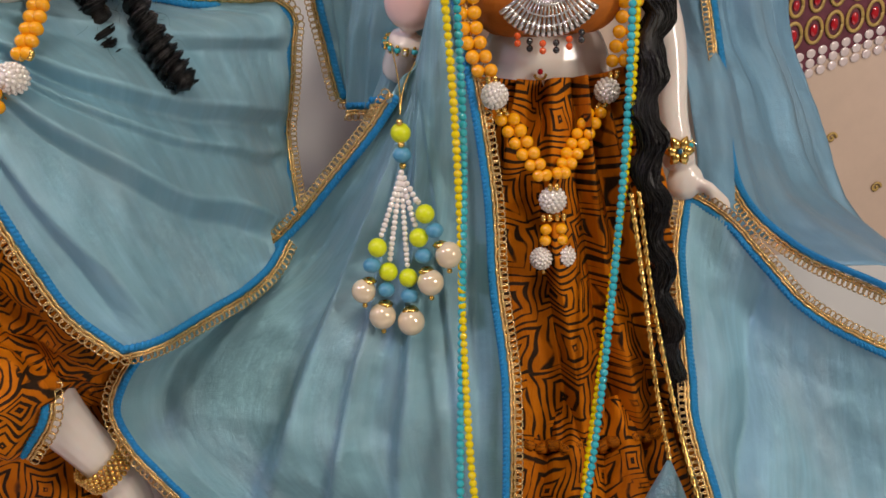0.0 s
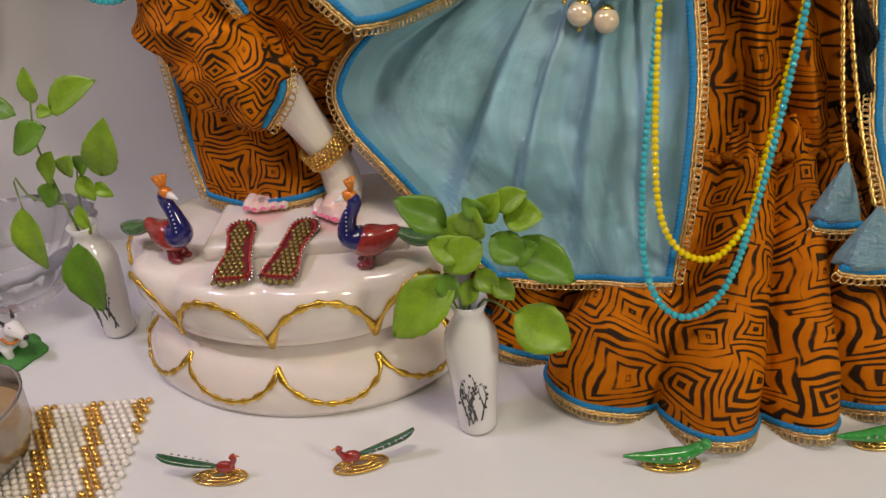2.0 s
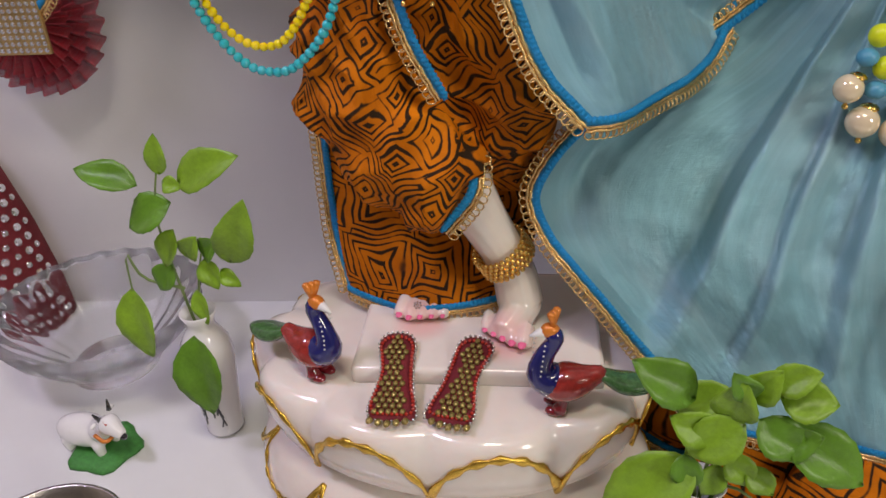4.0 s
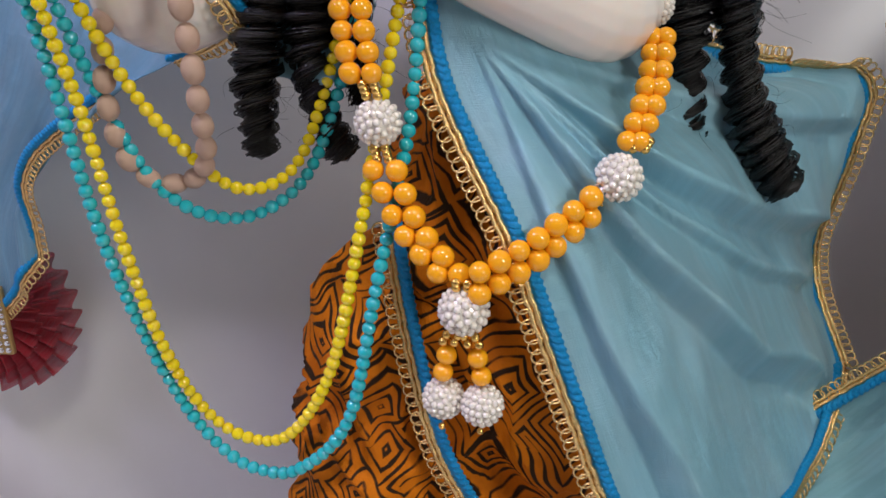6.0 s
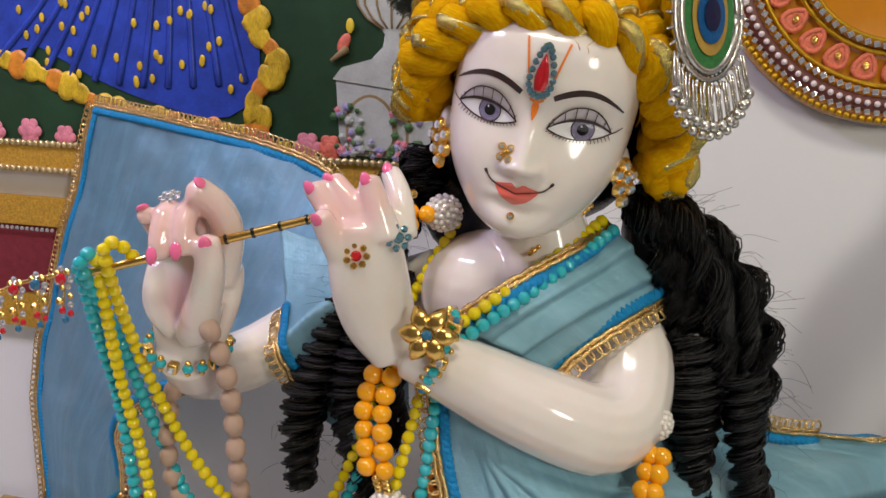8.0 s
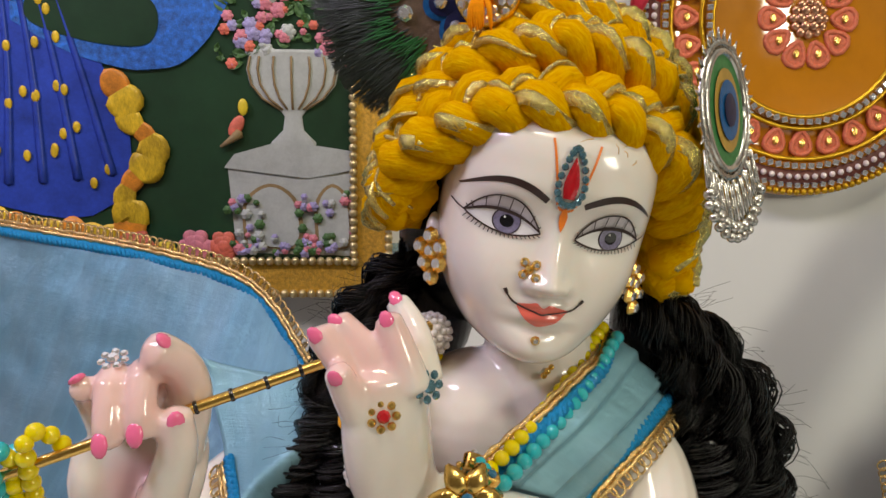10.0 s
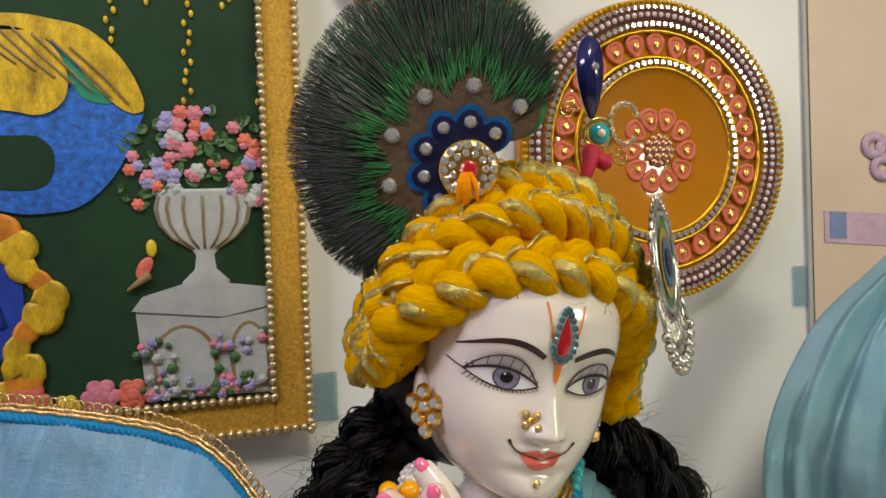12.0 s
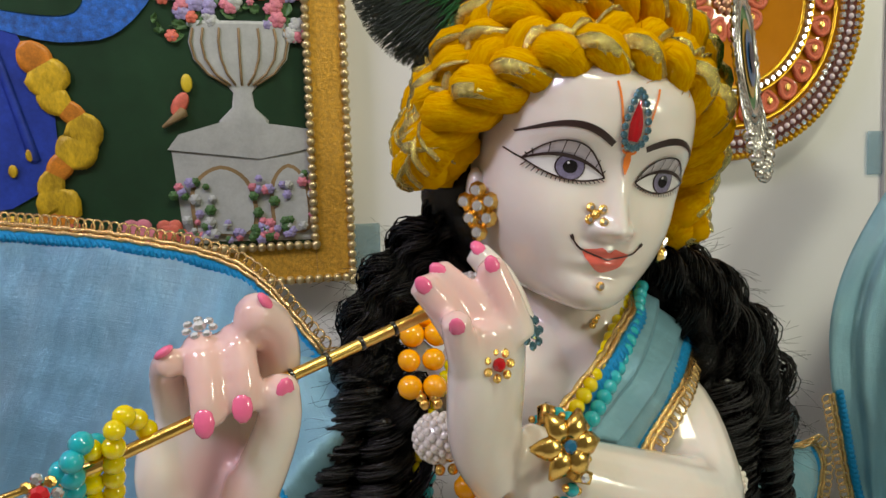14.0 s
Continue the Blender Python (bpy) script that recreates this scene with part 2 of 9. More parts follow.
LEAF = plain("fresh_basil_leaf", (0.19, 0.34, 0.018), 0.42, vary=0.35, scale=55, relief=0.5)
LEAF_DARK = plain("older_basil_leaf", (0.10, 0.23, 0.015), 0.4, vary=0.35, scale=55, relief=0.5)
STEM = plain("green_stem", (0.16, 0.24, 0.06), 0.5, vary=0.25)
GLASS = glassy("clear_cut_glass", (0.97, 0.98, 1.0), 0.02, 1.32)
STEEL = plain("hammered_steel", (0.55, 0.52, 0.50), 0.22, 1.0, vary=0.2, scale=90, relief=0.3)
WALL = plain("white_laminate", (0.76, 0.755, 0.76), 0.35, vary=0.025, scale=6, relief=0.03)
ROOM = plain("beige_wall_paint", (0.36, 0.32, 0.28), 0.7, vary=0.05, scale=5, relief=0.03)
TABLE = plain("glossy_white_top", (0.74, 0.75, 0.755), 0.14, vary=0.03, scale=9, coat=0.3)
CREAM_PEARL = plain("golden_cream_pearl", (0.80, 0.66, 0.46), 0.14, 0.2, vary=0.08, scale=80, coat=0.8)
RED_NET = organza("crimson_net", (0.55, 0.025, 0.045), 0.22)
MAROON = plain("maroon_velvet", (0.17, 0.012, 0.02), 0.8, vary=0.3, scale=200, relief=0.4)

from mathutils.bvhtree import BVHTree


# ---- mesh helpers ----
class Shape:
    """Collects vertices, faces, face materials and corner uvs of one mesh."""

    def __init__(self):
        self.v, self.f, self.m, self.uv = [], [], [], []

    def face(self, idx, mat=0, uv=None):
        self.f.append(tuple(idx))
        self.m.append(mat)
        self.uv.append(uv if uv else [(self.v[i][0] + self.v[i][1] * 0.4, self.v[i][2] + self.v[i][1] * 0.4) for i in idx])

    def grid(self, rows, mat=0, wrap=False, uvs=None, uscale=1.0, vscale=1.0):
        b, nr, nc = len(self.v), len(rows), len(rows[0])
        for r in rows:
            self.v.extend(tuple(p) for p in r)
        span = nc if wrap else nc - 1
        for i in range(nr - 1):
            for j in range(span):
                k = (j + 1) % nc
                q = [(i, j), (i, j + 1), (i + 1, j + 1), (i + 1, j)]
                uv = [uvs[a][c] for a, c in q] if uvs else [(a / (nr - 1) * uscale, c / span * vscale) for a, c in q]
                self.face((b + i * nc + j, b + i * nc + k, b + (i + 1) * nc + k, b + (i + 1) * nc + j), mat, uv)
        return b

    def tube(self, pts, rad, seg=8, mat=0, flat=1.0, side=None, caps=True, around=1.0, twist=0.0):
        """A tube along pts; rad a number or one for each point; flat squeezes it along side."""
        p = [Vector(q) for q in pts]
        n = len(p)
        r = list(rad) if hasattr(rad, "__len__") else [rad] * n
        tan = [(p[min(i + 1, n - 1)] - p[max(i - 1, 0)]).normalized() for i in range(n)]
        ref = Vector(side) if side is not None else Vector((0.3, -0.9, 0.3))
        rows, length = [], 0.0
        a = (ref - tan[0] * ref.dot(tan[0])).normalized()
        us = []
        for i in range(n):
            if i:
                length += (p[i] - p[i - 1]).length
            if side is not None:
                a = ref
            a = (a - tan[i] * a.dot(tan[i])).normalized()
            c = tan[i].cross(a)
            us.append(length)
            rows.append([p[i] + (a * math.cos(k) * flat + c * math.sin(k)) * r[i] for k in [2 * math.pi * j / seg + twist * i for j in range(seg)]])
        uvs = [[(u * 100 * around, j / seg) for j in range(seg + 1)] for u in us]
        b = self.grid(rows, mat, True, uvs)
        if caps:
            for k, end in ((0, p[0] - tan[0] * r[0] * 0.5), (n - 1, p[-1] + tan[-1] * r[-1] * 0.5)):
                self.v.append(tuple(end))
                t = len(self.v) - 1
                for j in range(seg):
                    q = (b + k * seg + j, b + k * seg + (j + 1) % seg, t)
                    self.face(q if k else q[::-1], mat)
        return self

    def ball(self, c, r, seg=12, rings=8, mat=0, m=None):
        """A ball or ellipsoid at c; r a number or three; m an optional turn."""
        r = r if hasattr(r, "__len__") else (r, r, r)
        turn = m if m is not None else Matrix.Identity(3)
        rows = []
        for i in range(rings + 1):
            th = math.pi * (0.001 + 0.998 * i / rings)
            rows.append([Vector(c) + turn @ Vector((r[0] * math.sin(th) * math.cos(2 * math.pi * j / seg), r[1] * math.sin(th) * math.sin(2 * math.pi * j / seg), r[2] * math.cos(th))) for j in range(seg)])
        self.grid(rows[::-1], mat, True)
        return self

    def lathe(self, profile, c=(0, 0, 0), seg=32, mat=0, wobble=None, m=None):
        """Turns (radius, height) pairs round an upright axis at c."""
        turn = m if m is not None else Matrix.Identity(3)
        rows = []
        for r, z in profile:
            row = []
            for j in range(seg):
                k = 2 * math.pi * j / seg
                rr = r * (wobble(k, z) if wobble else 1.0)
                row.append(Vector(c) + turn @ Vector((rr * math.cos(k), rr * math.sin(k), z)))
            rows.append(row)
        self.grid(rows, mat, True)
        return self

    def box(self, c, size, mat=0, bevel=0.002, m=None):
        """A box with chamfered edges."""
        turn = m if m is not None else Matrix.Identity(3)
        bm = bmesh.new()
        bmesh.ops.create_cube(bm, size=1.0)
        for v in bm.verts:
            v.co = Vector((v.co.x * size[0], v.co.y * size[1], v.co.z * size[2]))
        if bevel:
            bmesh.ops.bevel(bm, geom=list(bm.edges), offset=bevel, segments=2, affect="EDGES", profile=0.6)
        b = len(self.v)
        bm.verts.index_update()
        self.v.extend(tuple(Vector(c) + turn @ v.co) for v in bm.verts)
        for f in bm.faces:
            self.face([b + v.index for v in f.verts], mat)
        bm.free()
        return self

    def slab(self, outline, depth, mat=0, m=None):
        """A plate with the outline (x, z), of the given depth along y, its front at y = 0."""
        m = m if m is not None else Matrix.Identity(4)
        n, b = len(outline), len(self.v)
        for y in (0.0, depth):
            self.v.extend(tuple(m @ Vector((x, y, z))) for x, z in outline)
        self.face(range(b, b + n), mat)
        self.face(range(b + 2 * n - 1, b + n - 1, -1), mat)
        for i in range(n):
            j = (i + 1) % n
            self.face((b + i, b + n + i, b + n + j, b + j), mat)
        return self

    def mesh(self, name, mats, smooth=True):
        me = bpy.data.meshes.new(name)
        me.from_pydata(self.v, [], self.f)
        for mt in mats:
            me.materials.append(mt)
        me.polygons.foreach_set("material_index", self.m)
        me.polygons.foreach_set("use_smooth", [smooth] * len(self.f))
        lay = me.uv_layers.new(name="map")
        lay.data.foreach_set("uv", [c for face in self.uv for uv in face for c in uv])
        me.update()
        return me


def thing(name, label, category, group="", kind="", at=(0, 0, 0)):
    ob = new(name)
    ob.location = at
    ob.empty_display_size = 0.01
    return tagged(ob, label, category, group, kind)


def adopt(ob, parent):
    ob.parent = parent
    ob.matrix_parent_inverse = Matrix.Translation(-parent.location) if parent.type == "EMPTY" else Matrix.Identity(4)


def part(name, shape, mats, parent=None, label="", smooth=True):
    """Links a shape as one mesh object under a thing or a part, in world coordinates."""
    mats = mats if isinstance(mats, (list, tuple)) else [mats]
    me = shape if isinstance(shape, bpy.types.Mesh) else shape.mesh(name, mats, smooth)
    ob = new(name, me)
    if parent:
        adopt(ob, parent)
    if label:
        ob["label"] = label
    return ob


def single(name, shape, mats, label, category, group="", kind="", smooth=True):
    return tagged(part(name, shape, mats, None, "", smooth), label, category, group, kind)


def spline(ctrl, n):
    """A smooth curve through the control points, in n even steps."""
    p = [Vector(q) for q in ctrl]
    if len(p) == 2:
        return [p[0].lerp(p[1], i / n) for i in range(n + 1)]
    p = [p[0] * 2 - p[1]] + p + [p[-1] * 2 - p[-2]]
    fine = []
    for i in range(1, len(p) - 2):
        a, b, c, d = p[i - 1:i + 3]
        for k in range(24):
            t = k / 24
            fine.append(0.5 * ((2 * b) + (c - a) * t + (2 * a - 5 * b + 4 * c - d) * t * t + (3 * b - a - 3 * c + d) * t ** 3))
    fine.append(p[-2])
    acc = [0.0]
    for a, b in zip(fine, fine[1:]):
        acc.append(acc[-1] + (b - a).length)
    out, k = [], 0
    for i in range(n + 1):
        s = acc[-1] * i / n
        while k < len(fine) - 2 and acc[k + 1] < s:
            k += 1
        d = acc[k + 1] - acc[k]
        out.append(fine[k].lerp(fine[k + 1], min(1, max(0, (s - acc[k]) / d if d else 0))))
    return out


def run_length(pts):
    return sum((Vector(b) - Vector(a)).length for a, b in zip(pts, pts[1:]))


def loft(rows, nu, nv, fold=None, wrinkle=0.0, seed=0, fan=None):
    """A cloth sheet through rows of control points (top to bottom, each left to right), with folds along its normal."""
    cols = [spline(r, nu) for r in rows]
    lines = [spline([c[i] for c in cols], nv) for i in range(nu + 1)]
    g = [[lines[i][j] for i in range(nu + 1)] for j in range(nv + 1)]
    if fold or wrinkle:
        h = []
        for j in range(nv + 1):
            row = []
            for i in range(nu + 1):
                du = g[j][min(i + 1, nu)] - g[j][max(i - 1, 0)]
                dv = g[min(j + 1, nv)][i] - g[max(j - 1, 0)][i]
                n = du.cross(dv).normalized()
                d = fold(i / nu, j / nv) if fold else 0.0
                if fan:
                    d += fan(g[j][i]) * min(1.0, i / nu * 9) * min(1.0, (1 - i / nu) * 12) * min(1.0, (1 - j / nv) * 8)
                if wrinkle:
                    q = g[j][i] * 22 + Vector((seed * 7.3, 0, 0))
                    d += wrinkle * (noise.noise(q) + 0.45 * noise.noise(q * 2.7))
                row.append(g[j][i] + n * d)
            h.append(row)
        g = h
    wide, tall = run_length(cols[len(cols) // 2]), run_length(lines[nu // 2])
    uvs = [[(i / nu * wide, (1 - j / nv) * tall) for i in range(nu + 1)] for j in range(nv + 1)]
    return g, uvs


def lace(parent, path, out, width=0.0085, name="lace_trim", blue=True, loops=True):
    """A trim along a cloth edge: blue braid, a gold band and a row of gold loops; out points outwards from the cloth."""
    n = max(8, int(run_length(path) / 0.003))
    p = spline(path, n)
    outs = [Vector(o) for o in (out if hasattr(out[0], "__len__") else [out])]
    up = spline(outs, n) if len(outs) > 1 else [outs[0]] * (n + 1)
    front = Vector((0.05, -1, 0.12))
    lat = []
    for i in range(n + 1):
        t = (p[min(i + 1, n)] - p[max(i - 1, 0)]).normalized()
        o = up[i] - t * up[i].dot(t)
        lat.append(o.normalized())
    lift = front.normalized() * 0.0012
    if blue:
        s = Shape()
        m = n * 3
        fine = spline(path, m)
        for ply in (0, 1):
            s.tube([fine[i] - lat[i // 3] * (0.0030 + 0.0011 * math.sin(i * 1.05 + math.pi * ply)) + lift * (1 + 0.35 * math.cos(i * 1.05 + math.pi * ply)) for i in range(m + 1)], [0.0019 * (1 + 0.22 * math.sin(i * 2.1)) for i in range(m + 1)], 5, flat=0.55, side=front)
        part("blue_braid", s, BRAID, parent, "bright blue woven braid edging")
    s = Shape()
    for off, r in ((0.0006, 0.0013), (0.0028, 0.0011)):
        s.tube([p[i] + lat[i] * (off + 0.0003 * math.sin(i * 1.9)) + lift for i in range(n + 1)], [r * (1 + 0.22 * math.sin(i * 2.6)) for i in range(n + 1)], 5, flat=0.7, side=front)
    if loops:
        count = max(3, int(run_length(path) / 0.0041))
        q, steps = [], 9
        fine = spline(path, count * steps)
        for i in range(count * steps + 1):
            k = min(n, int(round(i / (count * steps) * n)))
            t = (fine[min(i + 1, len(fine) - 1)] - fine[max(i - 1, 0)]).normalized()
            a = 2 * math.pi * i / steps
            q.append(fine[i] + lat[k] * (0.0056 - 0.0024 * math.cos(a)) - t * 0.0017 * math.sin(a) + lift)
        s.tube(q, 0.00054, 5, caps=False)
    part(name, s, LACE, parent, "antique gold looped lace")


BEADS = {}


def bead_mesh(key, mat, seg=12, rings=8, shape=(1, 1, 1)):
    if key not in BEADS:
        BEADS[key] = Shape().ball((0, 0, 0), shape, seg, rings).mesh(key, [mat])
    return BEADS[key]


def bead(parent, key, mat, at, r, name="bead", shape=(1, 1, 1), turn=None, seg=12, rings=8):
    ob = new(name, bead_mesh(key, mat, seg, rings, shape))
    adopt(ob, parent)
    m = Matrix.Translation(Vector(at)) @ (turn.to_4x4() if turn is not None else Matrix.Identity(4)) @ Matrix.Diagonal((r, r, r, 1))
    ob.matrix_basis = m
    return ob


def strand(parent, key, mat, path, r, name="bead", jitter=0.06, seg=12, rings=8, gap=0.90):
    count = max(2, int(run_length(spline(path, 60)) / (2 * r * gap)))
    for p in spline(path, count):
        k = 1 + random.uniform(-jitter, jitter)
        bead(parent, key, mat, p, r * k, name, (1, 1, 0.94), Euler((random.random(), random.random(), 0)).to_matrix(), seg, rings)


def pearl_ball(parent, at, r, name="pearl_ball"):
    """A ball covered with seed pearls."""
    if "cluster" not in BEADS:
        s = Shape().ball((0, 0, 0), 0.90, 12, 8)
        n = 92
        for i in range(n):
            z = 1 - 2 * (i + 0.5) / n
            a, k = i * 2.399963, math.sqrt(1 - z * z)
            s.ball((0.9 * k * math.cos(a), 0.9 * k * math.sin(a), 0.9 * z), 0.17, 7, 5)
        BEADS["cluster"] = s.mesh("cluster", [PEARL])
    ob = new(name, BEADS["cluster"])
    adopt(ob, parent)
    ob.matrix_basis = Matrix.Translation(Vector(at)) @ Euler((random.random() * 3, random.random() * 3, 0)).to_matrix().to_4x4() @ Matrix.Diagonal((r, r, r, 1))
    return ob


def gem_mesh(key, mat):
    if key not in BEADS:
        s = Shape().lathe([(0.02, 0.0), (1.0, 0.0), (1.0, 0.25), (0.62, 0.72), (0.02, 0.74)], seg=8)
        BEADS[key] = s.mesh(key, [mat], False)
    return BEADS[key]


def gem(parent, at, normal, r, mat=None, name="stone", stretch=1.0):
    mat = mat or GEM
    ob = new(name, gem_mesh("gem_" + mat.name, mat))
    adopt(ob, parent)
    q = Vector(normal).to_track_quat("Z", "Y").to_matrix().to_4x4()
    ob.matrix_basis = Matrix.Translation(Vector(at)) @ q @ Matrix.Diagonal((r, r * stretch, r, 1))
    return ob


def melt(shapes, voxel, smooth=6, wrinkle=None):
    """One skin over overlapping shapes."""
    tmp = new("melt", shapes.mesh("melt", [MARBLE]))
    mod = tmp.modifiers.new("skin", "REMESH")
    mod.mode, mod.voxel_size, mod.use_smooth_shade = "VOXEL", voxel, True
    sm = tmp.modifiers.new("soft", "SMOOTH")
    sm.factor, sm.iterations = 0.5, smooth
    dg = bpy.context.evaluated_depsgraph_get()
    me = bpy.data.meshes.new_from_object(tmp.evaluated_get(dg))
    bpy.data.objects.remove(tmp)
    out = Shape()
    nrm = [v.normal.copy() for v in me.vertices]
    out.v = [tuple(v.co + nrm[i] * wrinkle(v.co, nrm[i])) if wrinkle else tuple(v.co) for i, v in enumerate(me.vertices)]
    for f in me.polygons:
        out.face(list(f.vertices))
    bpy.data.meshes.remove(me)
    return out

# ---- setting ----
WALL_YAW = math.degrees(math.atan(0.2))


def on_wall(x, z, off=0.0):
    """A place on the back wall at x and height z, off metres in front of it."""
    return Vector((x + 0.196 * off, 0.867 + 0.2 * x - 0.981 * off, z))


WALL_M = Matrix.Rotation(radians(WALL_YAW), 3, "Z")

s = Shape().box((0.1, 0.30, -0.02), (2.6, 1.30, 0.04), bevel=0.003)
single("altar_top", s, TABLE, "glossy white altar top under the statues", "table top", kind="structure")
s = Shape().box(on_wall(-0.05, 0.75, -0.02), (2.8, 0.04, 1.7), bevel=0.001, m=WALL_M)
single("wall_back", s, WALL, "white laminate wall behind the altar", "wall", kind="structure")
# unseen walls that close the room, toned down to reduce bounced fill
for nm, c, size in (("wall_left", (-1.42, 0.0, 0.6), (0.05, 3.2, 2.9)), ("wall_right", (1.85, 0.0, 0.6), (0.05, 3.2, 2.9)), ("wall_front", (0.2, -1.6, 0.6), (3.4, 0.05, 2.9))):
    single(nm, Shape().box(c, size, bevel=0.002), ROOM, "plain beige closing wall out of view, dark to cut bounce", "wall", kind="structure")
single("ceiling", Shape().box((0.2, -0.2, 2.07), (3.6, 3.2, 0.05), bevel=0.002), WALL, "plain white ceiling", "ceiling", kind="structure")
single("floor", Shape().box((0.2, -0.2, -0.87), (3.6, 3.2, 0.04), bevel=0.002), plain("grey_floor_tile", (0.35, 0.34, 0.33), 0.3), "plain grey floor", "floor", kind="structure")

# ---- statues ----
HEAD = pose(-0.2085, 0.6505, 0.614, 6, 9.7, 16)
X0 = -0.002
FACE = spline([(0.003, 0.028, -0.0262), (0.012, 0.0345, -0.0245), (0.0205, 0.0375, -0.0205), (0.0275, 0.0385, -0.0125), (0.0335, 0.0392, -0.002), (0.0368, 0.0400, 0.008), (0.0382, 0.0400, 0.020),
               (0.0385, 0.0425, 0.034), (0.0375, 0.0425, 0.048), (0.034, 0.0370, 0.058), (0.021, 0.0230, 0.068), (0.002, 0.003, 0.072)], 160)
FZ, FW, FF = [p.z for p in FACE], [p.x for p in FACE], [p.y for p in FACE]


def hump(x, c, w):
    return math.exp(-((x - c) / w) ** 2)


def face_relief(x, z):
    """Nose, sockets, lips and chin as forward relief over the plain head."""
    x -= X0
    a = abs(x)
    k = min(1.0, max(0.0, (0.031 - z) / 0.026))
    d = 0.0098 * k ** 1.4 * math.exp(-(x / (0.0034 + 0.0016 * k)) ** 2) / (1 + math.exp((0.0022 - z) / 0.0009))
    d += 0.0034 * hump(a, 0.0056, 0.0026) * hump(z, 0.0048, 0.0028)
    d -= 0.0032 * hump(a, 0.0180, 0.0110) * hump(z, 0.0245, 0.0080)
    d += 0.0014 * hump(a, 0.0180, 0.0130) * hump(z, 0.0360, 0.0050)
    d += 0.0026 * hump(a, 0.0, 0.0085) * (hump(z, -0.0022, 0.0020) + 1.1 * hump(z, -0.0068, 0.0024))
    d -= 0.0012 * hump(a, 0.0, 0.010) * hump(z, -0.0112, 0.0022)
    d += 0.0030 * hump(a, 0.0, 0.0095) * hump(z, -0.0180, 0.0065)
    d += 0.0018 * hump(a, 0.0200, 0.0110) * hump(z, 0.0010, 0.0110)
    return d


def face_at(x, z, lift=0.0):
    """A place on the face, lift metres proud of it."""
    w, f = float(np.interp(z, FZ, FW)), float(np.interp(z, FZ, FF))
    q = min(0.999, abs(x) / w)
    return HEAD @ Vector((x, -(f * (1 - q ** 2.7) ** (1 / 2.3) + face_relief(x, z) + lift), z))


def face_patch(s, xs, low, high, mat, lift, n=8):
    """Paint on the face between two curves over xs."""
    s.grid([[face_at(x, low(x) + (high(x) - low(x)) * i / n, lift) for x in xs] for i in range(n + 1)], mat)


def face_line(s, pts, width, mat, lift):
    rows = [[], []]
    for i, (x, z) in enumerate(pts):
        x2, z2 = pts[min(i + 1, len(pts) - 1)]
        x1, z1 = pts[max(i - 1, 0)]
        l = math.hypot(x2 - x1, z2 - z1) or 1
        nx, nz = -(z2 - z1) / l, (x2 - x1) / l
        w = (width[i] if hasattr(width, "__len__") else width) / 2
        rows[0].append(face_at(x - nx * w, z - nz * w, lift))
        rows[1].append(face_at(x + nx * w, z + nz * w, lift))
    s.grid(rows, mat)


def steps(a, b, n):
    return [a + (b - a) * i / n for i in range(n + 1)]


